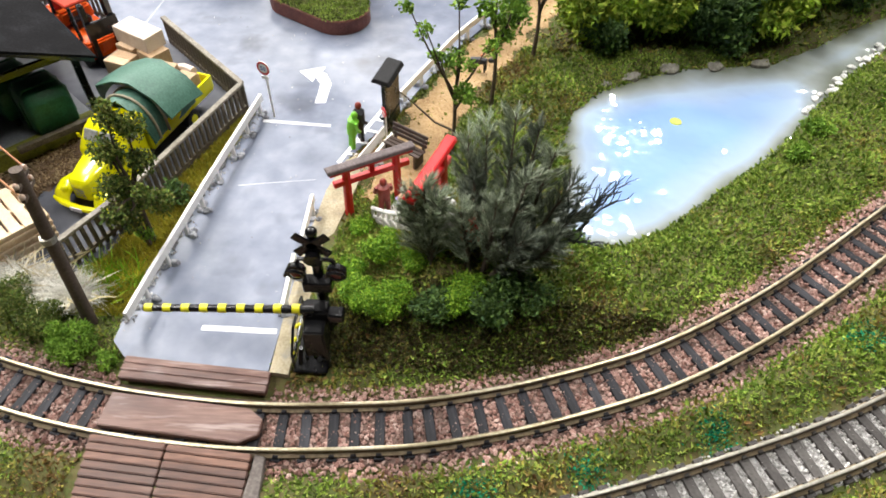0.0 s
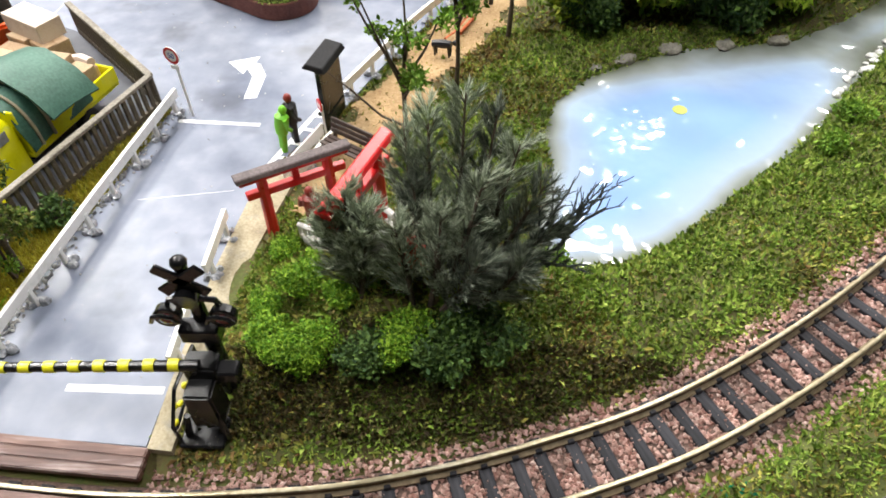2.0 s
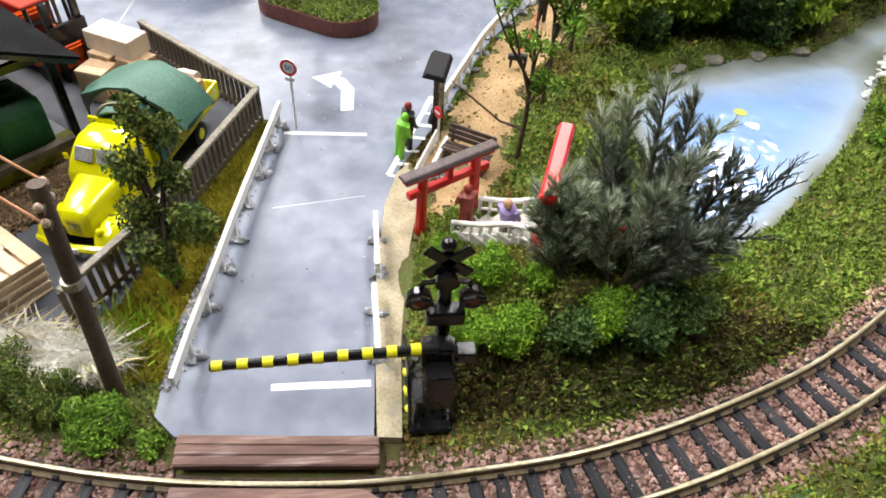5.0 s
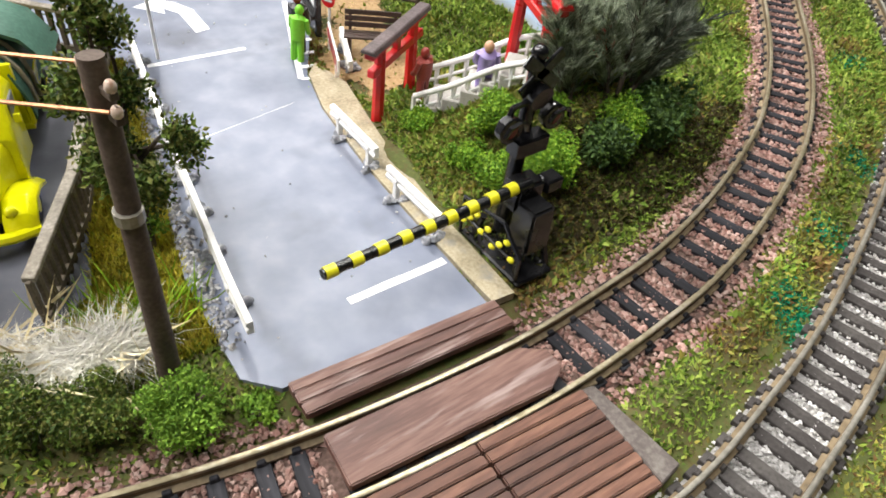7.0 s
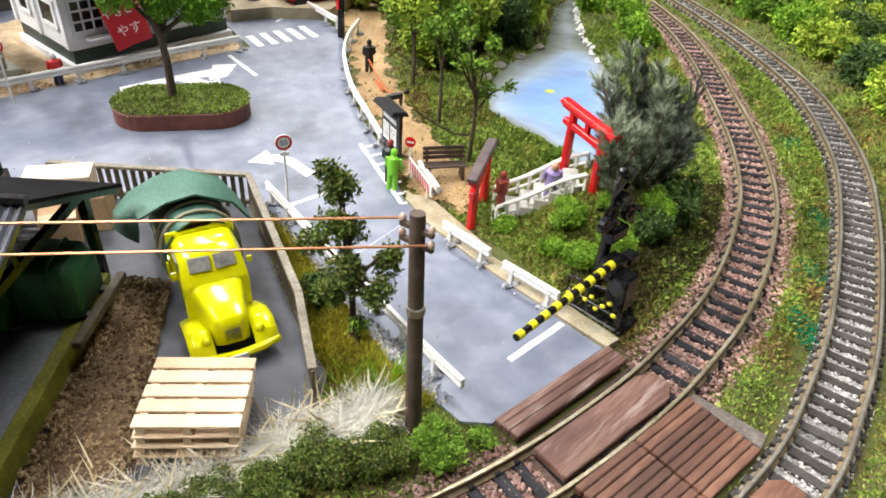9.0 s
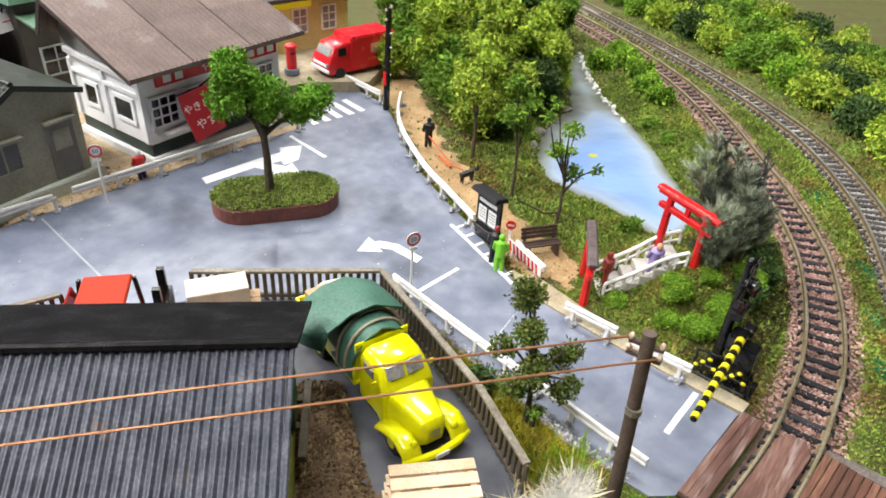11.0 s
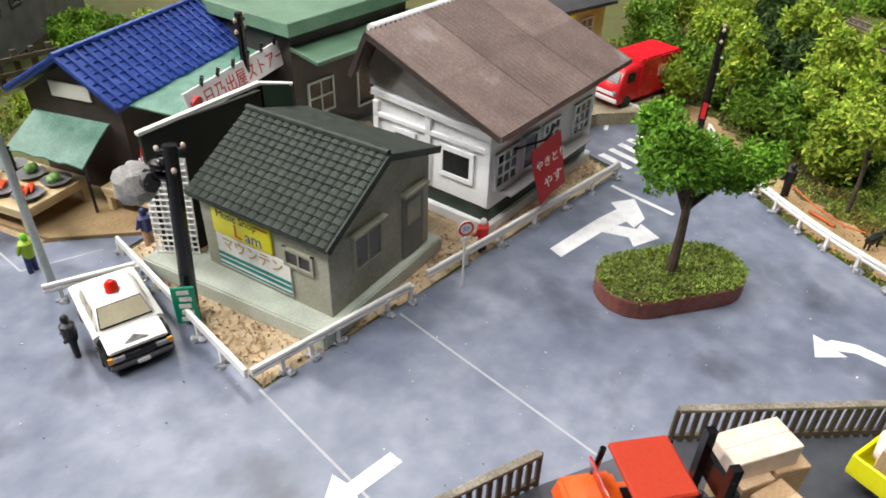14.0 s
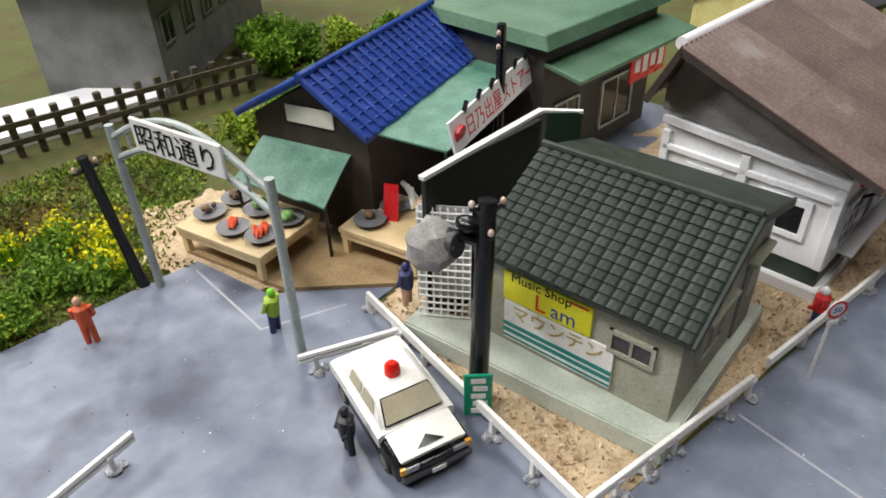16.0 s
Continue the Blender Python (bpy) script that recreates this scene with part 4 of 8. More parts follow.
solid("cord", Geo().tube([(5.6, 21.2, 0.6), (5.2, 20.2, 0.35), (4.75, 19.2, 0.3), (4.5, 18.6, 0.45)], 0.03, 6).tube([(5.3, 20.4, 0.1), (4.9, 19.5, 0.1)], 0.05, 6), paint("cord", (0.5, 0.1, 0.02), 0.6), "thin orange cord over the footpath", "cord")
# ---- goods yard ----
FENCE_TOP = surface("fence_rail", [(0.11, 0.09, 0.065), (0.2, 0.175, 0.135), (0.33, 0.3, 0.25)], 0.4, 0.6, 0.01, 0.05)
MAT["fence"] = surface("fence_wood", [(0.05, 0.04, 0.028), (0.1, 0.08, 0.055), (0.17, 0.14, 0.1)], 0.4, 0.7, 0.01, 0.05)


def slat_fence(points, h=0.98, label="brown slatted wooden yard fence with a flat top rail"):
    x0, y0 = points[0]
    root = thing("fence", x0, y0, 0, 0, label, "fence", "yard fences")
    for (ax, ay), (bx, by) in zip(points, points[1:]):
        a, b = Vector((ax - x0, ay - y0, 0)), Vector((bx - x0, by - y0, 0))
        d = (b - a).normalized()
        ang = math.degrees(math.atan2(d.y, d.x))
        up = Vector((0, 0, 1))
        part("top_rail", Geo().beam(a + up * h, b + up * h, 0.17, 0.09), FENCE_TOP, root, bevel=0.012)
        part("lower_rail", Geo().beam(a + up * 0.16, b + up * 0.16, 0.08, 0.12), MAT["fence"], root)
        n = int((b - a).length / 0.21)
        me = Geo().box((0, 0, h / 2), (0.11, 0.07, h)).mesh("slat", MAT["fence"], 0.01)
        for k in range(n + 1):
            p = a + (b - a) * k / n
            ob = new("slat", me)
            ob.parent = root
            ob.matrix_basis = place(p.x, p.y, 0, ang + random.uniform(-2, 2))
    return root


slat_fence([(-5.55, 9.15), (-4.5, 11.1), (-2.75, 15.85), (-6.35, 19.5)])
slat_fence([(-9.15, 20.95), (-12.3, 22.05)])

# truck: nose to local -y
TY = surface("truck_yellow", [(0.72, 0.7, 0.0), (0.8, 0.78, 0.005), (0.84, 0.82, 0.01)], 0.6, 0.18, 0.002, 0.08, coat=0.5)
TARP = surface("tarpaulin", [(0.025, 0.085, 0.06), (0.05, 0.14, 0.1), (0.085, 0.2, 0.15)], 0.9, 0.55, 0.012, 0.07)
TIRE = surface("rubber", [(0.01, 0.01, 0.01), (0.025, 0.025, 0.025)], 0.3, 0.8)
GLASSY = surface("toy_window", [(0.16, 0.17, 0.18), (0.3, 0.3, 0.3), (0.42, 0.42, 0.4)], 0.4, 0.15, 0, 0.1)
truck = thing("truck", -6.02, 11.0, 0, -16, "glossy yellow toy truck with a green tarpaulin over its load", "truck")


def section(y, w, z0, z1, r=0.12, top=0.9):
    return [(-w, y, z0), (w, y, z0), (w, y, z1 - r), (w * top, y, z1 - r * 0.3), (w * top * 0.75, y, z1), (-w * top * 0.75, y, z1), (-w * top, y, z1 - r * 0.3), (-w, y, z1 - r)]


hood = part("bonnet", Geo().loft([section(0.22, 0.2, 0.4, 0.85), section(0.32, 0.34, 0.35, 1.0, 0.2), section(0.8, 0.42, 0.35, 1.1, 0.22), section(1.35, 0.55, 0.35, 1.15, 0.2)]), TY, truck, bevel=0.02, smooth=True)
part("grille", Geo().box((0, 0.26, 0.62), (0.34, 0.08, 0.34)), GLASSY, hood, bevel=0.02)
for s in (-1, 1):
    part("headlight", Geo().ball((s * 0.52, 0.24, 0.6), (0.1, 0.08, 0.1)), TY, truck, smooth=True)
    part("fender", Geo().loft([[(s * 0.62 + a, y, z + b) for a, b in ((-0.24, 0), (0.24, 0), (0.24, 0.08), (0.12, 0.16), (-0.12, 0.16), (-0.24, 0.08))] for y, z in ((0.08, 0.2), (0.2, 0.42), (0.5, 0.54), (0.9, 0.45), (1.35, 0.22))]), TY, truck, bevel=0.015, smooth=True)
part("bumper", Geo().tube([(-0.86, 0.16, 0.3), (-0.5, 0.02, 0.3), (0, -0.03, 0.3), (0.5, 0.02, 0.3), (0.86, 0.16, 0.3)], 0.09, 8), TY, truck, smooth=True)
part("number_plate", Geo().box((0, -0.12, 0.32), (0.34, 0.03, 0.12)), MAT["white"], truck)
cab = part("cab", Geo().loft([section(1.3, 0.66, 0.3, 1.15, 0.1, 0.95), section(1.42, 0.66, 0.3, 1.35, 0.15, 0.92), section(1.62, 0.62, 0.3, 1.68, 0.2, 0.85), section(1.85, 0.62, 0.3, 1.78, 0.2, 0.85), section(2.3, 0.64, 0.3, 1.76, 0.2, 0.85), section(2.42, 0.62, 0.3, 1.6, 0.2, 0.85)]), TY, truck, bevel=0.015, smooth=True)
for s in (-1, 1):
    part("windscreen_pane", Geo().box((s * 0.25, 1.5, 1.52), (0.42, 0.06, 0.3), s * 4, -31), GLASSY, cab, bevel=0.008)
    part("side_window", Geo().box((s * 0.61, 1.98, 1.36), (0.08, 0.4, 0.26), 0, 0, s * 3), GLASSY, cab, bevel=0.008)
    part("mirror", Geo().box((s * 0.75, 1.55, 1.35), (0.1, 0.03, 0.14)), TY, cab)
part("load_bed", Geo().box((0, 4.0, 0.6), (1.5, 3.1, 0.12)), TY, truck, bevel=0.02)
for s in (-1, 1):
    part("side_board", Geo().box((s * 0.75, 4.0, 0.85), (0.07, 3.1, 0.42)), TY, truck, bevel=0.015)
part("tail_board", Geo().box((0, 5.52, 0.85), (1.5, 0.07, 0.42)), TY, truck, bevel=0.015)
part("front_board", Geo().box((0, 2.5, 1.2), (1.4, 0.06, 1.1)), TY, truck, bevel=0.015)
part("chassis", Geo().box((0, 3.0, 0.35), (0.7, 4.8, 0.2)), K, truck)
for y in (0.75, 4.3):
    for s in (-1, 1):
        wheel = part("wheel", Geo().cyl((s * 0.78, y, 0.3), (s * 0.5, y, 0.3), 0.3, n=20), TIRE, truck, bevel=0.03)
        part("hub", Geo().cyl((s * 0.795, y, 0.3), (s * 0.7, y, 0.3), 0.14, n=12), TY, wheel)


def arch_sheet(y0, y1, w, z0, z1, n=14, rows=8, sag=0.03, skew=0.0):
    g = Geo()
    v, f = [], []
    for j in range(rows + 1):
        t = j / rows
        for i in range(n + 1):
            a = math.pi * i / n
            x = -w * math.cos(a) * (1 + 0.03 * math.sin(7 * t + i))
            z = z0 + (z1 - z0) * math.sin(a) ** 0.7 + sag * math.sin(t * 9 + i * 1.3)
            v.append((x + skew * t, y0 + (y1 - y0) * t + 0.04 * math.sin(i * 1.9), z))
    o = len(v)
    v += [(x * 0.96, y, z - 0.04) for x, y, z in v]
    r = n + 1
    for j in range(rows):
        for i in range(n):
            k = j * r + i
            f += [(k, k + 1, k + r + 1, k + r), (o + k, o + k + r, o + k + r + 1, o + k + 1)]
    for i in range(n):
        f += [(i + 1, i, o + i, o + i + 1), (rows * r + i, rows * r + i + 1, o + rows * r + i + 1, o + rows * r + i)]
    for j in range(rows):
        f += [(j * r, (j + 1) * r, o + (j + 1) * r, o + j * r), ((j + 1) * r + n, j * r + n, o + j * r + n, o + (j + 1) * r + n)]
    return g.add(v, f)


part("tarpaulin", arch_sheet(2.45, 4.5, 0.8, 0.75, 1.95), TARP, truck, "crumpled dark green tarpaulin", smooth=True)
part("loose_tarpaulin", Geo().loft([[(-1.5 - q, y + 0.15, z - 0.5), (-1.45 - q, y + 0.05, z - 0.12), (-1.1, y, z + 0.16), (-0.5, y + 0.05, z + 0.4), (0.1, y, z + 0.5), (0.85, y - 0.05, z + 0.16), (1.2, y, z - 0.4), (1.17, y, z - 0.45), (0.83, y - 0.05, z + 0.1), (0.1, y, z + 0.45), (-0.5, y + 0.05, z + 0.35), (-1.1, y, z + 0.11), (-1.41 - q, y + 0.05, z - 0.14), (-1.46 - q, y + 0.15, z - 0.5)] for y, z, q in ((3.0, 1.74, -0.3), (3.3, 1.75, -0.1), (3.7, 1.72, 0.05), (4.1, 1.66, 0.05), (4.5, 1.58, -0.1))]), TARP, truck, "loose green sheet spread over the load", smooth=True)
for y in (2.75, 3.15):
    part("hoop", Geo().tube([(-0.84 * math.cos(math.pi * k / 12), y, 0.76 + 1.23 * math.sin(math.pi * k / 12) ** 0.7) for k in range(13)], 0.04, 6), surface("rope", [(0.25, 0.22, 0.15), (0.4, 0.36, 0.26)], 0.3, 0.8), truck)
CARD = surface("cardboard", [(0.42, 0.27, 0.15), (0.55, 0.38, 0.23), (0.66, 0.48, 0.32)], 0.5, 0.75, 0.006, 0.05, spread=0.2)
CREAM = surface("cream_card", [(0.62, 0.48, 0.38), (0.75, 0.62, 0.52), (0.8, 0.7, 0.62)], 0.5, 0.7, 0.006, 0.05)
for x, y, s, r in ((-0.3, 5.05, 0.5, 10), (0.3, 5.1, 0.5, -8)):
    part("parcel", Geo().box((x, y, 0.95), (s, s * 0.9, 0.55), r), CARD, truck, bevel=0.02)
part("rolled_canvas", Geo().tube([(-0.55, 4.75, 1.1), (-0.5, 5.25, 1.2), (0.0, 5.4, 1.25), (0.45, 5.25, 1.3)], 0.12, 8), CREAM, truck, smooth=True)

# stack of pallets
PW = surface("pallet_wood", [(0.6, 0.42, 0.26), (0.76, 0.58, 0.4), (0.84, 0.68, 0.5)], 0.5, 0.65, 0.008, 0.05, spread=0.3)
for k in range(4):
    pal = thing("pallet", -7.4 + 0.03 * k, 10.1 - 0.02 * k, 0.245 * k, -41 + random.uniform(-2, 2), "pale new wooden pallet in a stack", "pallet", "stack of pallets")
    for q in range(5):
        part("top_board", Geo().box((0, -0.66 + 0.33 * q, 0.215), (1.75, 0.27, 0.05)), PW, pal, bevel=0.01)
    for q in range(3):
        part("bearer", Geo().box((-0.75 + 0.75 * q, 0, 0.12), (0.14, 1.55, 0.14)), PW, pal, bevel=0.01)
        part("bottom_board", Geo().box((-0.75 + 0.75 * q, 0, 0.025), (0.2, 1.55, 0.04)), PW, pal, bevel=0.008)

# load on the truck
CARGO = surface("cargo_card", [(0.3, 0.2, 0.11), (0.42, 0.3, 0.18), (0.5, 0.38, 0.25)], 0.8, 0.8, 0.005, 0.06)
for x, y, z, sx, sy, sz, r in ((-5.0, 15.75, 0.66, 0.62, 0.75, 0.8, -12), (-4.38, 15.55, 0.66, 0.55, 0.7, 0.65, -20), (-4.85, 15.05, 0.66, 0.9, 0.5, 0.72, -16)):
    box = thing("carton", x, y, z, r, "brown cardboard carton lying on the truck's load bed", "carton", "cartons on the truck")
    part("body", Geo().box((0, 0, sz / 2), (sx, sy, sz)), CARGO, box, bevel=0.015)
    part("flap", Geo().box((0, sy * 0.25, sz + 0.006), (sx * 0.99, sy * 0.47, 0.012)), CARGO, box)
    part("flap", Geo().box((0, -sy * 0.25, sz + 0.006), (sx * 0.99, sy * 0.47, 0.012)), CARGO, box)
# cardboard boxes and forklift
for x, y, z, sx, sy, sz, r, m, label in ((-6.55, 17.98, 0.95, 1.5, 0.75, 0.5, -30, CREAM, "long pale carton lying on other cartons"), (-6.85, 17.95, 0, 0.75, 0.75, 0.95, -28, CARD, "brown cardboard carton standing in the yard"), (-6.05, 17.55, 0, 0.75, 0.72, 0.95, -35, CARD, "brown cardboard carton standing in the yard"), (-7.0, 17.2, 0, 0.8, 0.7, 0.85, -20, CARD, "brown cardboard carton standing in the yard")):
    box = thing("carton", x, y, z, r, label, "carton", "cartons in the yard")
    part("body", Geo().box((0, 0, sz / 2), (sx, sy, sz)), m, box, bevel=0.015)
    part("flap", Geo().box((0, sy * 0.25, sz + 0.006), (sx * 0.99, sy * 0.47, 0.012)), m, box)
    part("flap", Geo().box((0, -sy * 0.25, sz + 0.006), (sx * 0.99, sy * 0.47, 0.012)), m, box)
OR = paint("orange_paint", (0.75, 0.105, 0.012), 0.25)
fl = thing("forklift", -8.95, 19.1, 0, -128, "orange forklift with a black mast", "forklift")
part("chassis", Geo().box((0, 0.1, 0.45), (1.0, 1.7, 0.55)), OR, fl, bevel=0.06, segments=2)
part("counterweight", Geo().box((0, -0.75, 0.6), (1.0, 0.55, 0.75), taper=(0.9, 0.8)), OR, fl, bevel=0.06, segments=2)
part("roof", Geo().box((0, 0.1, 1.75), (0.95, 0.85, 0.1)), dull(paint("roof_red", (0.42, 0.04, 0.018), 0.6)), fl, bevel=0.03)
part("rear_window", Geo().box((0, -0.5, 1.3), (0.85, 0.04, 0.6), 0, 12), paint("tinted", (0.3, 0.02, 0.015), 0.1), fl)
part("seat", Geo().box((0, -0.15, 0.85), (0.5, 0.45, 0.3)), K, fl, bevel=0.04)
for x in (-0.42, 0.42):
    part("pillar", Geo().tube([(x, 0.62, 0.7), (x, 0.55, 1.75)], 0.045, 6), K, fl)
    part("pillar", Geo().tube([(x, -0.5, 0.9), (x, -0.4, 1.75)], 0.045, 6), K, fl)
    part("mast", Geo().box((x * 0.75, 1.05, 1.0), (0.12, 0.14, 2.0)), K, fl)
    part("fork", Geo().box((x * 0.6, 1.55, 0.12), (0.14, 0.9, 0.05)), K, fl)
for x in (-0.5, 0.5):
    for y in (-0.6, 0.75):
        part("wheel", Geo().cyl((x - 0.08, y, 0.22), (x + 0.08, y, 0.22), 0.22, n=16), TIRE, fl, bevel=0.02)
part("carriage", Geo().box((0, 1.15, 1.2), (0.8, 0.08, 0.5)), K, fl)
part("engine_cover", Geo().box((0, -0.6, 1.0), (0.95, 0.9, 0.4), taper=(0.9, 0.85)), OR, fl, bevel=0.06, segments=2)
fl.scale = (1.3, 1.3, 1.1)

# loading dock and open shed; the ridge runs along local x, local -y looks to the dirt strip's far side
DOCK = surface("dock_top", [(0.13, 0.14, 0.16), (0.2, 0.21, 0.23), (0.27, 0.28, 0.3)], 1.2, 0.45, 0.006, 0.08)
MOSS = surface("dock_edge", [(0.08, 0.085, 0.008), (0.16, 0.16, 0.015), (0.25, 0.25, 0.03)], 0.5, 0.7, 0.01, 0.06)
dock = thing("loading_dock", -8.6, 12.85, 0, 0, "raised grey loading dock with a moss-yellow edge", "loading dock")
U, Vv = Vector((-0.66, -0.75)), Vector((-0.75, 0.66))
o = Vector((1.6, 1.85))
quad = [o, o + U * 7.0, o + U * 7.0 + Vv * 9, o + Vv * 9]
part("deck", Geo().prism([tuple(p) for p in quad], 0, 0.55), DOCK, dock, bevel=0.02)
part("edging", Geo().prism([tuple(p) for p in (o - Vv * 0.1, o + U * 7.0 - Vv * 0.1, o + U * 7.0 + Vv * 0.16, o + Vv * 0.16)], 0, 0.6), MOSS, dock, bevel=0.02)
shed = thing("shed", -8.4, 12.75, 0, 135, "open goods shed with a black corrugated roof", "shed")
ROOFM = dull(surface("corrugated", [(0.028, 0.032, 0.045), (0.06, 0.067, 0.09), (0.14, 0.15, 0.18)], 0.5, 0.45, 0.004, 0.06, stain=((0.2, 0.13, 0.09), 0.8, 0.66)), 0.35)


def corrugated(length, x0, y0, z0, y1, z1, pitch=0.16, amp=0.03, n=6, thick=0.03):
    """A ribbed sheet from (y0, z0) down to (y1, z1), length along x."""
    m = int(length / pitch) * n
    v, f = [], []
    for i in range(m + 1):
        x = x0 + length * i / m
        h = amp * math.sin(2 * math.pi * i / n)
        v += [(x, y0, z0 + h), (x, y1, z1 + h), (x, y1, z1 + h - thick), (x, y0, z0 + h - thick)]
    for i in range(m):
        k = i * 4
        f += [(k, k + 1, k + 5, k + 4), (k + 1, k + 2, k + 6, k + 5), (k + 2, k + 3, k + 7, k + 6), (k + 3, k, k + 4, k + 7)]
    f += [(3, 2, 1, 0), (m * 4, m * 4 + 1, m * 4 + 2, m * 4 + 3)]
    return Geo().add(v, f)


for k in range(2):
    part("roof_sheet", corrugated(9.6, -0.1, 0.05 + 1.55 * k, 3.9 - 0.72 * k, 1.7 + 1.55 * k, 3.13 - 0.72 * k), ROOFM, shed, smooth=True)
part("roof_felt", Geo().add([(-0.15, 0.12, 3.98), (9.6, 0.12, 3.98), (9.6, -2.95, 2.5), (-0.15, -2.95, 2.5), (-0.15, 0.12, 3.9), (9.6, 0.12, 3.9), (9.6, -2.95, 2.42), (-0.15, -2.95, 2.42)], [(0, 1, 2, 3), (7, 6, 5, 4), (0, 4, 5, 1), (1, 5, 6, 2), (2, 6, 7, 3), (3, 7, 4, 0)]), dull(surface("roof_felt", [(0.003, 0.003, 0.004), (0.008, 0.008, 0.009), (0.02, 0.02, 0.023)], 0.7, 0.8, 0.005, 0.06), 0.06), shed, "smooth black felt slope")
part("ridge_cap", Geo().tube([(-0.15, 0.1, 3.97), (9.6, 0.1, 3.97)], 0.09, 8), K, shed, smooth=True)
for x in (0.5, 4.8, 9.2):
    for y, h in ((-2.5, 2.55), (2.6, 2.5)):
        part("post", Geo().box((x, y, 0.5 + h / 2 - 0.3), (0.2, 0.2, h - 0.2)), K, shed, bevel=0.02)
    part("tie", Geo().beam((x, -2.6, 2.5), (x, 2.7, 2.5), 0.14, 0.18), K, shed)
    part("king_post", Geo().box((x, 0.05, 3.2), (0.14, 0.14, 1.3)), K, shed)
for x in (-0.02,):
    part("barge_board", Geo().beam((x, 0.1, 3.84), (x, -2.9, 2.38), 0.08, 0.16), K, shed)
    part("barge_board", Geo().beam((x, 0.1, 3.78), (x, 3.1, 2.35), 0.08, 0.16), K, shed)
GC = surface("green_canvas", [(0.008, 0.06, 0.025), (0.015, 0.1, 0.04), (0.03, 0.15, 0.07)], 0.5, 0.5, 0.01, 0.06)
for x, y in ((-8.1, 14.35), (-9.3, 14.9)):
    sack = thing("covered_crate", x, y, 0.55, 48, "crate under a dark green cover on a timber skid", "crate", "covered crates")
    part("cover", Geo().loft([section(-0.75, 0.55, 0.12, 1.0, 0.2), section(-0.55, 0.62, 0.12, 1.25, 0.25), section(0.0, 0.64, 0.12, 1.3, 0.25), section(0.55, 0.62, 0.12, 1.25, 0.25), section(0.75, 0.55, 0.12, 1.0, 0.2)]), GC, sack, bevel=0.02, smooth=True)
    for s in (-0.4, 0.4):
        part("skid", Geo().box((s, 0, 0.06), (0.16, 1.9, 0.12)), MAT["fence"], sack, bevel=0.01)
    for yy in (-0.3, 0.3):
        part("strap", Geo().tube([(-0.66, yy, 0.15), (-0.65, yy, 1.0), (-0.45, yy, 1.32), (0.45, yy, 1.32), (0.65, yy, 1.0), (0.66, yy, 0.15)], 0.03, 6), GC, sack)
solid("timber", Geo().box((0, 0, 0.09), (0.18, 2.2, 0.18)), MAT["fence"], "loose timber beam on the dock edge", "timber", (-7.55, 13.55, 0.56), -45, bevel=0.015)

# ---- poles and wires ----
POLE = surface("pole_wood", [(0.045, 0.03, 0.022), (0.08, 0.055, 0.042), (0.12, 0.09, 0.07)], 0.5, 0.75, 0.012, 0.05)
INS = surface("insulator", [(0.35, 0.16, 0.09), (0.6, 0.45, 0.36), (0.8, 0.74, 0.7)], 0.12, 0.3)


def utility_pole(x, y, h, label, lean=(0.1, 0.2), arms=((0.25, 30),), mat=None, z=0.0, thick=1.0):
    root = thing("utility_pole", x, y, z, 0, label, "utility pole", "utility poles")
    part("shaft", Geo().tube([(0, 0, -0.1), (lean[0] * 0.5, lean[1] * 0.5, h * 0.5), (*lean, h)], [0.15 * thick, 0.135 * thick, 0.125 * thick], 12), mat or POLE, root, smooth=True)
    for drop, rz in arms:
        c = Vector((*lean, h - drop))
        d = Vector((math.cos(radians(rz)), math.sin(radians(rz)), 0))
        part("cross_arm", Geo().beam(c - d * 0.32, c + d * 0.32, 0.09, 0.09), mat or POLE, root, bevel=0.01)
        for s in (-0.28, 0.28):
            part("insulator", Geo().ball(c + d * s + Vector((0, 0, 0.09)), (0.06, 0.06, 0.08)), INS, root, smooth=True)
    return root


pole_a = utility_pole(-4.48, 7.6, 4.45, "brown wooden utility pole with copper wires", (0.14, 0.28), ((0.28, 100), (0.55, 100)))
part("band", Geo().cyl((0.07, 0.15, 2.6), (0.07, 0.15, 2.75), 0.16, n=12), MAT["rail_grey"], pole_a)
utility_pole(-25.0, 23.2, 4.6, "brown wooden utility pole with copper wires", (0, 0), ((0.28, 100), (0.55, 100)))
COPPER = surface("copper", [(0.45, 0.2, 0.1), (0.6, 0.3, 0.16)], 0.5, 0.35, metal=0.6)
for z, o in ((4.25, 0.26), (4.0, -0.26)):
    a, b = Vector((-4.35, 7.88 + o, z)), Vector((-25, 23.2 + o, z + 0.25))
    pts = [a + (b - a) * k / 16 for k in range(17)]
    solid("wire", Geo().tube(pts, 0.022, 6), COPPER, "taut thin copper wire between the poles", "wire", smooth=True)
p2 = utility_pole(7.35, 25.2, 4.4, "dark utility pole with white insulators and a red plate", (0.2, 0.1), ((0.1, 20), (0.5, 20)), K)
part("plate", Geo().box((-0.17, -0.05, 1.5), (0.04, 0.16, 0.6)), MAT["red"], p2, "small red plate")
for k in range(5):
    part("step_bolt", Geo().ball((0.16, -0.08, 1.0 + 0.6 * k), (0.06, 0.05, 0.04)), MAT["white"], p2, smooth=True)
p3 = utility_pole(-10.95, 30.1, 4.5, "black utility pole with a grey drum transformer", (0.55, 0.35), ((0.15, 150), (0.6, 60)), K, thick=1.35)
TR = surface("transformer", [(0.16, 0.155, 0.15), (0.28, 0.27, 0.26), (0.4, 0.39, 0.38)], 0.4, 0.6, 0.01, 0.06)
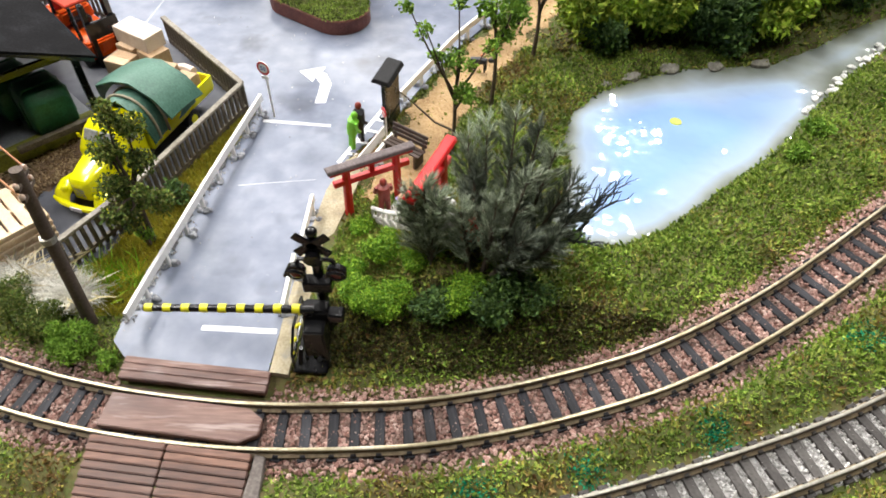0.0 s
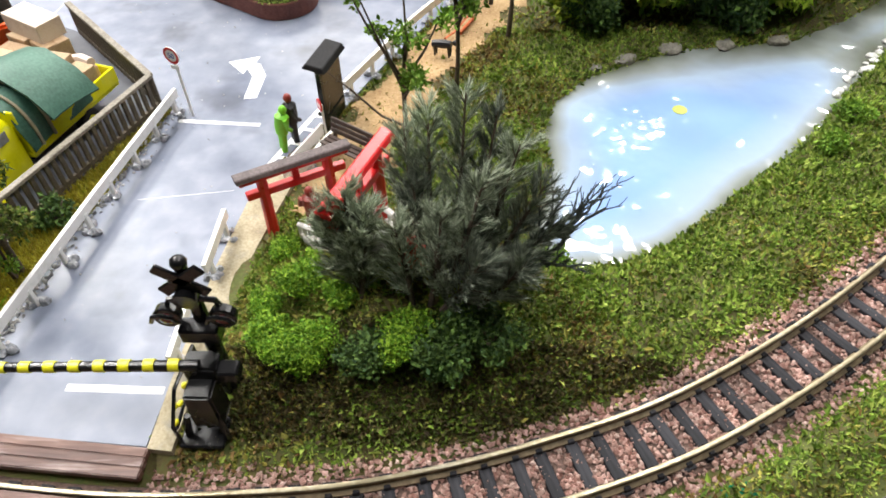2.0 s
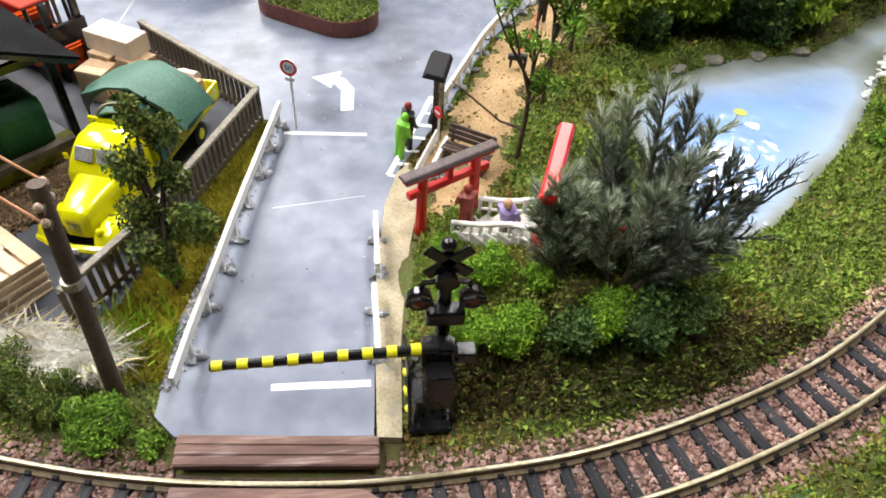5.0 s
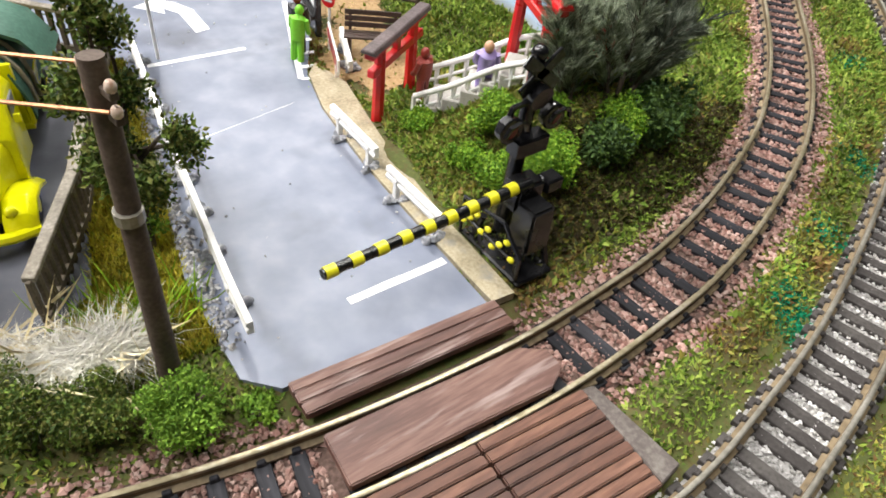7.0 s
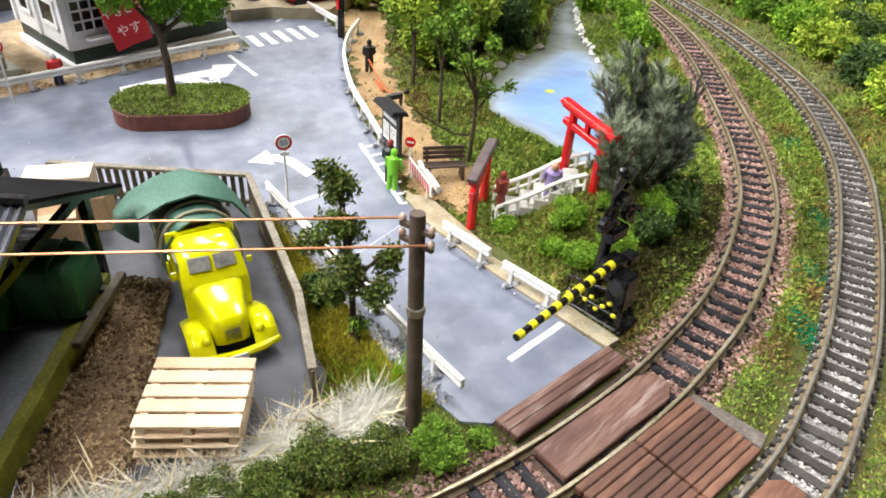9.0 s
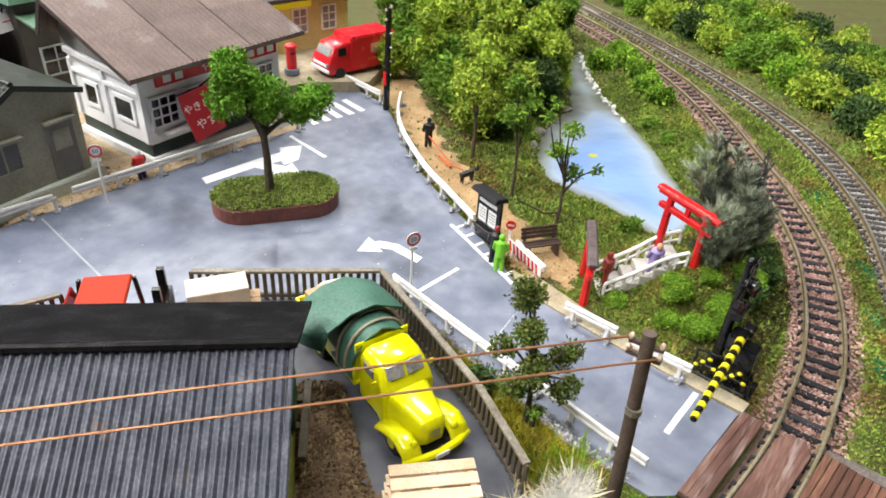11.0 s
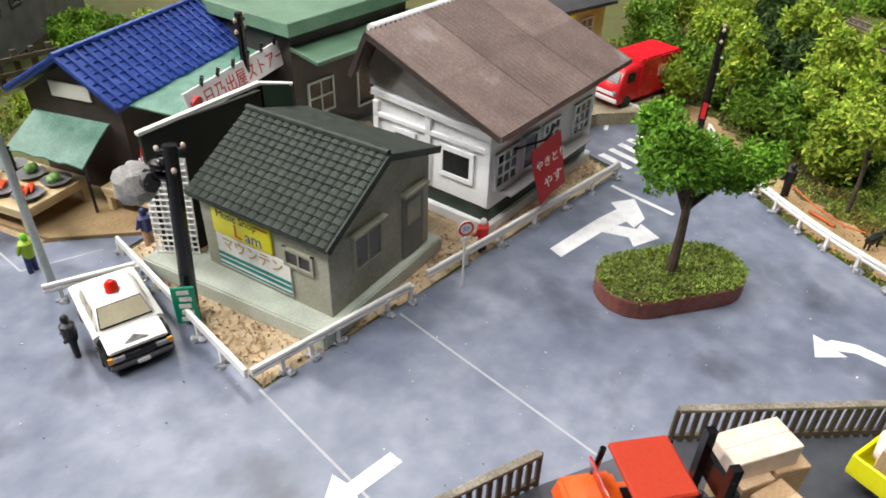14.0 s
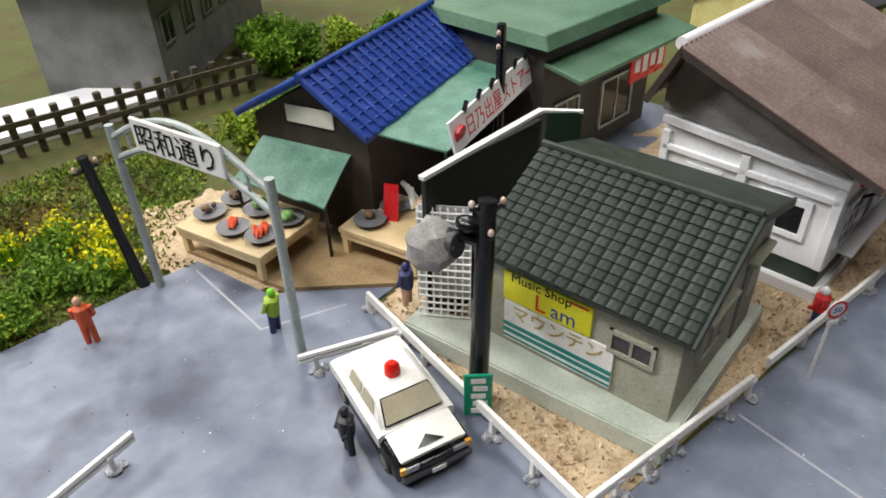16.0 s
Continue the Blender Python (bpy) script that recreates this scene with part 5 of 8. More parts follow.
part("transformer", Geo().ball((-0.05, 1.15, 3.45), (0.5, 0.55, 0.5), 12, 8, 0.13), TR, p3, "weathered lumpy grey transformer drum", smooth=True)
part("transformer_drum", Geo().cyl((0.1, 0.62, 3.62), (0.02, 1.0, 3.55), 0.26, 0.24, 12), MAT["grey_roof"], p3, bevel=0.03, smooth=True)
part("transformer_arm", Geo().tube([(0.45, 0.3, 3.7), (0.1, 0.9, 3.75)], 0.12, 8), K, p3)
part("cable_box", Geo().ball((0.3, 0.6, 4.0), (0.2, 0.25, 0.15)), K, p3, smooth=True)
p3s = part("hanging_sign", Geo().box((-0.2, -0.24, 0.72), (0.55, 0.06, 1.1), -40), paint("green_sign", (0.0, 0.28, 0.15), 0.35), p3, "green sign with white writing", bevel=0.02)
for k in range(5):
    part("text_bar", Geo().box((-0.223 + 0.03 * (k % 2), -0.268 - 0.025 * (k % 2), 1.12 - 0.2 * k), (0.28, 0.012, 0.12), -40), MAT["white"], p3s)
utility_pole(-4.9, 35.6, 5.2, "black utility pole behind the shops", (0, 0), ((0.25, 30), (0.6, 30)), K)

# ---- houses ----


def frame_of(parent, cx, cy, cz, w, h, nx, ny, mat, glass, axis="x", out=-1, bar=0.06, name="window"):
    """A window: pane, outer frame and glazing bars on a wall; axis: the wall's own direction; out: its outer side."""
    def b(u, v, su, sv, dep, off):
        if axis == "x":
            return (cx + u, cy + out * off, cz + v), (su, dep, sv)
        return (cx + out * off, cy + u, cz + v), (dep, su, sv)
    root = part(name, Geo().box(*b(0, 0, w, h, 0.04, 0.02)), glass, parent)
    fr = Geo()
    for s in (-1, 1):
        fr.box(*b(s * (w / 2), 0, bar * 1.4, h + bar * 1.4, 0.09, 0.035))
        fr.box(*b(0, s * (h / 2), w + bar * 1.4, bar * 1.4, 0.09, 0.036))
    part("frame", fr, mat, root)
    for k in range(1, nx):
        part("bar", Geo().box(*b(-w / 2 + w * k / nx, 0, bar, h, 0.06, 0.038)), mat, root)
    for k in range(1, ny):
        part("bar", Geo().box(*b(0, -h / 2 + h * k / ny, w, bar, 0.06, 0.04)), mat, root)
    return root


def gable_body(w, l, z0, z1, ridge, along="y"):
    """Walls with two gables, the ridge along y or x."""
    g = Geo()
    if along == "y":
        prof = [(-w / 2, z0), (w / 2, z0), (w / 2, z1), (0, ridge), (-w / 2, z1)]
        return g.loft([[(a, y, b) for a, b in prof] for y in (-l / 2, l / 2)])
    prof = [(-w / 2, z0), (w / 2, z0), (w / 2, z1), (0, ridge), (-w / 2, z1)]
    return g.loft([[(x, a, b) for a, b in prof] for x in (-l / 2, l / 2)])


DARKWIN = surface("dark_window", [(0.008, 0.008, 0.009), (0.02, 0.02, 0.022)], 0.5, 0.12)
GREYWALL = surface("grey_green_wall", [(0.24, 0.24, 0.18), (0.33, 0.33, 0.26), (0.42, 0.42, 0.34)], 1.0, 0.6, 0.005, 0.08)
TILE = dull(surface("roof_tile", [(0.012, 0.019, 0.015), (0.025, 0.034, 0.027), (0.05, 0.06, 0.05)], 0.35, 0.5, 0.004, 0.05, spread=0.15), 0.3)
shop = thing("music_shop", -7.1, 29.55, 0, 9, "small grey-green music shop with a dark tiled gable roof", "shop")
part("plinth", Geo().prism([(-2.75, -2.35), (2.35, -2.35), (2.35, 2.5), (-2.1, 2.6), (-2.35, 3.75), (-3.1, 3.7)], 0, 0.5), surface("plinth", [(0.36, 0.4, 0.34), (0.48, 0.52, 0.45), (0.56, 0.6, 0.53)], 0.8, 0.5, 0.005, 0.07), shop, bevel=0.04, segments=2)
part("wall", Geo().loft([[(a, y, b) for a, b in ((-2.15, 0.45), (2.0, 0.45), (2.0, 3.3), (0, 3.93), (-2.15, 2.75))] for y in (-2.1, 2.1)]), GREYWALL, shop, bevel=0.015)
ez, rzz, hw, hl = 2.72, 4.08, 2.38, 2.28
for s, wd, zz in ((-1, hw, ez), (1, 2.2, 3.4)):
    part("roof_board", Geo().add([(0, -hl, rzz - 0.04), (0, hl, rzz - 0.04), (s * wd, hl, zz - 0.04), (s * wd, -hl, zz - 0.04), (0, -hl, rzz - 0.14), (0, hl, rzz - 0.14), (s * wd, hl, zz - 0.14), (s * wd, -hl, zz - 0.14)], [(0, 1, 2, 3), (7, 6, 5, 4), (0, 4, 5, 1), (1, 5, 6, 2), (2, 6, 7, 3), (3, 7, 4, 0)]), TILE, shop)
    part("barge_board", Geo().beam((0, -hl - 0.03, rzz - 0.1), (s * wd, -hl - 0.03, zz - 0.1), 0.06, 0.18), TILE, shop)
part("ridge_tile", Geo().tube([(0, -hl, rzz + 0.0), (0, hl, rzz + 0.0)], 0.09, 8), TILE, shop, smooth=True)
slope = math.hypot(hw, rzz - ez)
pit = math.degrees(math.atan2(rzz - ez, hw))
NR, NC = 13, 17
tw, th = 2 * hl / NC, slope / NR
tile_geo = Geo().add([(-th * 0.06, -tw * 0.46, 0.0), (th * 1.06, -tw * 0.46, 0.05), (th * 1.06, -tw * 0.18, 0.075), (th * 1.06, tw * 0.3, 0.06), (th * 1.06, tw * 0.46, 0.035), (-th * 0.06, tw * 0.46, 0.0), (-th * 0.06, tw * 0.3, 0.02), (-th * 0.06, -tw * 0.18, 0.035), (th * 1.06, -tw * 0.46, -0.02), (th * 1.06, tw * 0.46, -0.02)], [(0, 1, 2, 7), (7, 2, 3, 6), (6, 3, 4, 5), (1, 8, 9, 4, 3, 2), (0, 8, 1), (5, 4, 9), (0, 5, 9, 8), (0, 7, 6, 5)])
tile_me = tile_geo.mesh("roof_tile", TILE)
for r in range(NR):
    for c in range(NC):
        d = r * th
        ob = new("roof_tile", tile_me)
        ob.parent = shop
        ob.matrix_basis = Matrix.Translation((-d * math.cos(radians(pit)) * S, (-hl + tw * (c + 0.5)) * S, (rzz - d * math.sin(radians(pit)) - 0.02) * S)) @ Euler((0, 0, radians(180))).to_matrix().to_4x4() @ Euler((0, radians(pit), 0)).to_matrix().to_4x4()
frame_of(shop, 0.55 - 1.3, -2.1, 1.85, 1.05, 0.95, 2, 1, GREYWALL, surface("grey_window", [(0.1, 0.1, 0.095), (0.17, 0.17, 0.16)], 0.5, 0.3), "x", -1)
part("window_hood", Geo().box((-0.75, -2.2, 2.42), (1.35, 0.22, 0.1)), GREYWALL, shop, bevel=0.02)
door = part("door", Geo().box((1.2, -2.12, 1.5), (0.95, 0.08, 1.9)), surface("grey_door", [(0.13, 0.13, 0.12), (0.2, 0.2, 0.19)], 0.5, 0.5), shop, bevel=0.02)
part("door_panel", Geo().box((1.2, -2.165, 1.9), (0.6, 0.03, 0.7)), GREYWALL, door)
part("door_hood", Geo().box((1.2, -2.2, 2.55), (1.1, 0.22, 0.1)), GREYWALL, shop, bevel=0.02)
frame_of(shop, -2.15, -1.2, 1.85, 0.85, 0.45, 2, 1, GREYWALL, MAT["grey_roof"], "y", -1)
YL = paint("sign_yellow", (0.75, 0.72, 0.02), 0.4)
sign = part("sign_board", Geo().box((-2.2, 0.62, 2.05), (0.06, 2.0, 0.72)), YL, shop, "yellow shop sign", bevel=0.01)
lettering("Music Shop", 0.3, sign, at_cm(-2.235, 0.75, 2.2, 90, 0, -90), K, "lettering")
lettering("L", 0.55, sign, at_cm(-2.235, 0.75, 1.76, 90, 0, -90), MAT["red"], "lettering")
lettering("am", 0.48, sign, at_cm(-2.235, 0.22, 1.76, 90, 0, -90), MAT["blue"], "lettering")
part("underline", Geo().box((-2.235, -0.1, 2.32), (0.01, 0.4, 0.04)), MAT["red"], sign)
front = part("shop_front", Geo().box((-2.19, 0.35, 1.15), (0.05, 2.5, 1.0)), MAT["white"], shop, "white shop front with striped band", bevel=0.01)
lettering("マウンテン", 0.42, front, at_cm(-2.225, 0.35, 1.28, 90, 0, -90), paint("gold", (0.45, 0.33, 0.08), 0.4), "lettering")
TEAL = paint("teal", (0.0, 0.22, 0.2), 0.4)
for k, hh in enumerate((0.1, 0.1, 0.05)):
    part("stripe", Geo().box((-2.22, 0.35, 1.05 - 0.16 * k), (0.012, 2.5, hh)), TEAL, front)
lat = thing("lattice_stand", -9.95, 32.2, 0.5, -50, "tall white wire lattice stand on the shop step", "display stand")
for k in range(8):
    part("upright", Geo().cyl((-0.56 + 0.16 * k, 0, 0), (-0.56 + 0.16 * k, 0.25, 2.7), 0.028, n=6), MAT["white"], lat)
for k in range(16):
    z = 0.05 + 0.17 * k
    part("wire", Geo().cyl((-0.58, z * 0.092 - 0.03, z), (0.58, z * 0.092 - 0.03, z), 0.026, n=6), MAT["white"], lat)
part("back_panel", Geo().box((0, 0.26, 1.6), (1.1, 0.04, 2.2), 0, -5), surface("panel", [(0.42, 0.42, 0.43), (0.6, 0.6, 0.61)], 0.5, 0.5), lat)

wall = thing("board_wall", -8.2, 32.75, 0, 5, "tall black board wall with a white top edge", "wall")
part("panel", Geo().box((0, 0, 1.95), (3.8, 0.12, 3.9)), surface("black_board", [(0.006, 0.008, 0.006), (0.014, 0.018, 0.014)], 0.8, 0.6, 0.004, 0.06), wall)
part("coping", Geo().beam((-1.95, 0, 3.95), (1.95, 0, 4.1), 0.16, 0.1), MAT["white"], wall, bevel=0.01)
part("return_panel", Geo().box((2.2, -0.45, 2.05), (0.8, 0.1, 4.1), -45), surface("green_board", [(0.01, 0.03, 0.018), (0.02, 0.05, 0.03)], 0.8, 0.5), wall)
part("return_coping", Geo().beam((1.93, -0.05, 4.12), (2.5, -0.75, 4.1), 0.12, 0.06), MAT["white"], wall)

# grill house: ridge along local x
WHITEW = surface("white_wall", [(0.7, 0.72, 0.76), (0.82, 0.83, 0.86), (0.87, 0.88, 0.9)], 1.2, 0.55, 0.004, 0.08)
DGREEN = surface("dark_green_band", [(0.012, 0.025, 0.018), (0.03, 0.05, 0.04), (0.06, 0.08, 0.07)], 0.6, 0.5)
grill = thing("grill_house", 0.05, 31.35, 0, 4, "white grill restaurant with a brown corrugated roof and red signs", "restaurant")
part("plinth", Geo().box((0, -1.75, 0.18), (6.5, 4.6, 0.36)), WHITEW, grill, bevel=0.04)
part("dark_band", Geo().box((0, -1.75, 0.62), (6.2, 4.3, 0.56)), DGREEN, grill)
part("wall", Geo().loft([[(x, a, b) for a, b in ((-3.95, 0.85), (0.45, 0.85), (0.45, 4.1), (0, 5.1), (-3.95, 3.55))] for x in (-3.15, 3.15)]), WHITEW, grill, bevel=0.015)
part("gable_panel", Geo().loft([[(x, a, b) for a, b in ((-3.94, 3.3), (0.55, 3.6), (0.55, 4.15), (0.05, 5.2))] for x in (-3.22, -3.05)]), surface("gable_grey", [(0.16, 0.155, 0.15), (0.24, 0.235, 0.23), (0.3, 0.295, 0.29)], 0.8, 0.7, 0.004, 0.06), grill, "grey gable")
part("cornice", Geo().beam((-3.22, -3.98, 3.15), (-3.22, 0.48, 3.4), 0.14, 0.22), WHITEW, grill, bevel=0.02)
BROWN = surface("brown_roof", [(0.085, 0.052, 0.043), (0.15, 0.1, 0.086), (0.24, 0.175, 0.155)], 1.4, 0.6, 0.004, 0.06, stain=((0.3, 0.27, 0.26), 1.6, 0.62), spread=0.2)
for r in range(2):
    for c in range(3):
        y0, y1 = -(0.02 + 2.3 * r), -(2.4 + 2.3 * r)
        z0, z1 = 5.42 - 0.86 * r + 0.02 * (r == 0), 5.42 - 0.86 * (r + 1) - 0.03
        part("roof_sheet", corrugated(2.66, -3.95 + 2.6 * c, y0, z0 + 0.012 * c, y1, z1 + 0.012 * c, 0.21, 0.05), BROWN, grill, smooth=True)
part("rear_sheet", corrugated(7.86, -3.95, 0.02, 5.42, 0.72, 4.05, 0.21, 0.05), BROWN, grill, smooth=True)
part("fascia", Geo().beam((-3.95, -4.68, 3.62), (3.95, -4.68, 3.62), 0.05, 0.16), BROWN, grill)
BARGE = surface("barge", [(0.035, 0.025, 0.022), (0.07, 0.055, 0.048)], 0.5, 0.7)
part("barge_board", Geo().beam((-3.9, 0, 5.33), (-3.9, -4.65, 3.58), 0.08, 0.2), BARGE, grill)
part("barge_board", Geo().beam((-3.9, 0, 5.33), (-3.9, 0.7, 3.98), 0.08, 0.16), BARGE, grill)
part("ridge_pole", Geo().cyl((-3.4, 0.28, 5.32), (3.6, 0.28, 5.32), 0.16, n=10), WHITEW, grill, "white ridge pole", smooth=True)
for y, w in ((-0.75, 0.8), (-2.75, 1.1)):
    frame_of(grill, -3.15, y, 1.95, w, 0.85, 1, 1, WHITEW, DARKWIN, "y", -1, 0.1)
for y in (-3.84, -1.7, 0.34):
    part("pilaster", Geo().box((-3.19, y, 2.0), (0.12, 0.22, 2.2)), WHITEW, grill, bevel=0.02)
part("sill_rail", Geo().box((-3.2, -1.75, 2.68), (0.1, 4.3, 0.16)), WHITEW, grill, bevel=0.02)
for x, w, nx in ((-2.4, 1.1, 3), (-1.1, 0.8, 1), (0.15, 1.0, 3), (2.2, 1.1, 3)):
    frame_of(grill, x, -3.95, 2.0, w, 1.1, nx, 3 if nx > 1 else 1, WHITEW, DARKWIN, "x", -1, 0.07)
rs = part("sign_board", Geo().box((0.15, -4.05, 3.2), (5.6, 0.1, 0.55)), MAT["red"], grill, "long red sign with white writing", bevel=0.01)
lettering("やきとり", 0.42, rs, at_cm(0.1, -4.11, 3.05, 90), MAT["white"])
for k in range(2):
    part("text_bar", Geo().box((-2.2 + 0.5 * k, -4.11, 3.2), (0.32, 0.02, 0.34)), MAT["white"], rs)
for k in range(3):
    part("text_bar", Geo().box((1.6 + 0.5 * k, -4.11, 3.2), (0.32, 0.02, 0.34)), MAT["white"], rs)
part("shelf", Geo().box((0, -4.15, 1.2), (5.2, 0.4, 0.1)), WHITEW, grill, bevel=0.02)
ban = thing("banner", -1.2, 26.45, 0, -2, "red cloth banner with white brush writing on a slanted pole", "banner")
part("pole", Geo().tube([(-0.6, 0.9, 2.3), (0.1, 0.1, 2.75), (0.8, 0.35, 2.9)], 0.04, 6), K, ban)
cloth = part("cloth", Geo().loft([[(-0.72 + 0.32 * t, -0.25 * t + 0.05 * math.sin(5 * t), 2.65 - 1.75 * t), (-0.1 + 0.3 * t, -0.2 * t + 0.06 * math.sin(6 * t), 2.78 - 1.75 * t), (0.62 + 0.3 * t, -0.2 * t, 2.9 - 1.75 * t), (0.62 + 0.3 * t, 0.03 - 0.2 * t, 2.9 - 1.75 * t), (-0.1 + 0.3 * t, 0.03 - 0.2 * t + 0.06 * math.sin(6 * t), 2.78 - 1.75 * t), (-0.72 + 0.32 * t, 0.03 - 0.25 * t + 0.05 * math.sin(5 * t), 2.65 - 1.75 * t)] for t in (0, 0.25, 0.5, 0.75, 1.0)]), paint("banner_red", (0.42, 0.01, 0.02), 0.6), ban, smooth=True)
lettering("やきとり", 0.36, cloth, at_cm(0.08, -0.16, 2.12, 84, -8, 0), MAT["white"])
lettering("やす", 0.44, cloth, at_cm(0.16, -0.27, 1.45, 84, -8, 0), MAT["white"])

# grocery with the blue roof: ridge along local x
WOODW = surface("dark_boards", [(0.02, 0.013, 0.01), (0.04, 0.028, 0.022), (0.07, 0.05, 0.04)], 0.6, 0.6, 0.006, 0.05)
BLUE = surface("blue_tile", [(0.012, 0.035, 0.2), (0.02, 0.06, 0.32), (0.05, 0.11, 0.42)], 0.5, 0.35, 0.004, 0.05)
AWN = surface("green_awning", [(0.04, 0.13, 0.09), (0.08, 0.21, 0.15), (0.15, 0.3, 0.23)], 0.5, 0.45, 0.012, 0.06)
gro = thing("grocery", -6.55, 38.95, -0.25, 22, "dark wooden grocery with a blue tiled roof and green awnings", "grocery shop")
part("wall", Geo().loft([[(x, a, b) for a, b in ((-1.6, 0), (1.95, 0), (1.95, 3.4), (0, 4.5), (-1.6, 3.4))] for x in (-3.1, 3.1)]), WOODW, gro, bevel=0.015)
for s in (-1, 1):
    dp = 2.3 if s > 0 else 1.8
    part("roof_slab", Geo().add([(-3.45, 0, 4.72), (3.45, 0, 4.72), (3.45, s * dp, 3.45), (-3.45, s * dp, 3.45), (-3.45, 0, 4.6), (3.45, 0, 4.6), (3.45, s * dp, 3.33), (-3.45, s * dp, 3.33)], [(0, 1, 2, 3), (7, 6, 5, 4), (0, 4, 5, 1), (1, 5, 6, 2), (2, 6, 7, 3), (3, 7, 4, 0)]), BLUE, gro, bevel=0.01)
    for k in range(20):
        x = -3.42 + 6.84 * k / 19
        part("roof_rib", Geo().beam((x, 0, 4.76), (x, s * dp, 3.49), 0.13, 0.1), BLUE, gro, bevel=0.02)
    for k in range(1, 7):
        t = k / 7
        part("tile_course", Geo().beam((-3.45, s * dp * t, 4.73 - 1.27 * t), (3.45, s * dp * t, 4.73 - 1.27 * t), 0.06, 0.06), BLUE, gro)
part("ridge", Geo().tube([(-3.5, 0, 4.78), (3.5, 0, 4.78)], 0.1, 8), BLUE, gro, smooth=True)
part("gable_sign", Geo().box((-3.13, 0.1, 3.6), (0.05, 1.5, 0.5)), surface("blank_sign", [(0.68, 0.66, 0.58), (0.8, 0.78, 0.7)], 0.6, 0.5), gro, "blank cream sign", bevel=0.12, segments=3)


def awning(parent, pts, label):
    g = Geo()
    a, b, c, d = (Vector(p) for p in pts)
    v, f, n, r = [], [], 10, 6
    for j in range(r + 1):
        for i in range(n + 1):
            p = (a + (b - a) * i / n) * (1 - j / r) + (d + (c - d) * i / n) * (j / r)
            v.append(p + Vector((0, 0, 0.035 * math.sin(i * 2.1) * math.sin(j * 0.8))))
    o = len(v)
    v += [p - Vector((0, 0, 0.05)) for p in v]
    w = n + 1
    for j in range(r):
        for i in range(n):
            k = j * w + i
            f += [(k, k + 1, k + w + 1, k + w), (o + k, o + k + w, o + k + w + 1, o + k + 1)]
    for i in range(n):
        f += [(i + 1, i, o + i, o + i + 1), (r * w + i, r * w + i + 1, o + r * w + i + 1, o + r * w + i)]
    for j in range(r):
        f += [(j * w, j * w + w, o + j * w + w, o + j * w), (j * w + w + n, j * w + n, o + j * w + n, o + j * w + w + n)]
    return part("awning", g.add(v, f), AWN, parent, label, smooth=True)


awning(gro, ((-3.1, 1.8, 2.75), (-3.1, -1.05, 2.75), (-4.55, -1.1, 2.0), (-4.4, 1.9, 2.0)), "weathered green canvas awning")
awning(gro, ((-2.9, -1.6, 3.4), (2.9, -1.6, 3.4), (2.5, -3.6, 3.4), (-2.9, -3.7, 3.3)), "pale green sheet awning")
for x in (-2.8, 0.2, 2.4):
    part("awning_pole", Geo().cyl((x, -3.6, 0), (x, -3.6, 3.3), 0.05, n=6), K, gro)
for y in (-1.0, 1.8):
    part("awning_pole", Geo().cyl((-4.38, y, 0), (-4.38, y, 2.05), 0.05, n=6), K, gro)
ss = part("store_sign", Geo().box((-0.2, -3.8, 3.62), (5.3, 0.08, 0.8), 0, -14), WHITEW, gro, "white sign with red lettering", bevel=0.01)
lettering("日乃出屋ストアー", 0.56, ss, at_cm(0.1, -3.9, 3.4, 76), MAT["red"])
part("sun_mark", Geo().cyl((-2.5, -3.8, 3.62), (-2.5, -3.9, 3.6), 0.24, n=14), MAT["red"], ss)
for k in range(6):
    part("spot_lamp", Geo().tube([(-2.0 + 0.8 * k, -3.72, 3.95), (-2.0 + 0.8 * k, -3.8, 4.25)], 0.06, 6), K, ss)
part("side_banner", Geo().box((-3.2, -2.2, 1.5), (0.05, 0.4, 1.3), 10, 0, 12), MAT["red"], gro, "red hanging banner")

# vegetable stalls
STALL = surface("stall_wood", [(0.55, 0.4, 0.2), (0.68, 0.52, 0.29), (0.76, 0.6, 0.37)], 0.7, 0.6, 0.006, 0.05)
BOWL = surface("bowl_grey", [(0.12, 0.12, 0.13), (0.2, 0.2, 0.21)], 0.4, 0.4)


def stall(x, y, rz, w, d, bowls, label):
    root = thing("market_stall", x, y, 0.12, rz, label, "market stall", "market stalls")
    part("top", Geo().box((0, 0, 0.72), (w, d, 0.14)), STALL, root, bevel=0.015)
    part("apron", Geo().box((0, 0, 0.58), (w * 0.97, d * 0.97, 0.2)), STALL, root)
    for sx in (-1, 1):
        for sy in (-1, 1):
            part("leg", Geo().box((sx * w * 0.44, sy * d * 0.44, 0.3), (0.16, 0.16, 0.6)), STALL, root)
    for bx, by, kind in bowls:
        bowl = thing("bowl", x + bx * math.cos(radians(rz)) - by * math.sin(radians(rz)), y + bx * math.sin(radians(rz)) + by * math.cos(radians(rz)), 0.92, 0, "grey bowl heaped with " + kind[1], "bowl", "bowls of produce")
        part("dish", Geo().tube([(0, 0, 0), (0, 0, 0.1), (0, 0, 0.13)], [0.26, 0.42, 0.44], 16), BOWL, bowl, smooth=True)
        for q in range(kind[2]):
            a = random.uniform(0, 6.28)
            r = random.uniform(0, 0.22)
            c = (r * math.cos(a), r * math.sin(a), 0.2 + random.uniform(0, 0.08))
            if kind[0] == "carrot":
                part("carrot", Geo().tube([(c[0] - 0.12, c[1] - 0.15, 0.18), (c[0], c[1], 0.26), (c[0] + 0.08, c[1] + 0.15, 0.2)], [0.02, 0.06, 0.065], 6), kind[3], bowl, smooth=True)
            else:
                part(kind[0], Geo().ball(c, kind[4], 8, 5, 0.1), kind[3], bowl, smooth=True)
    return root


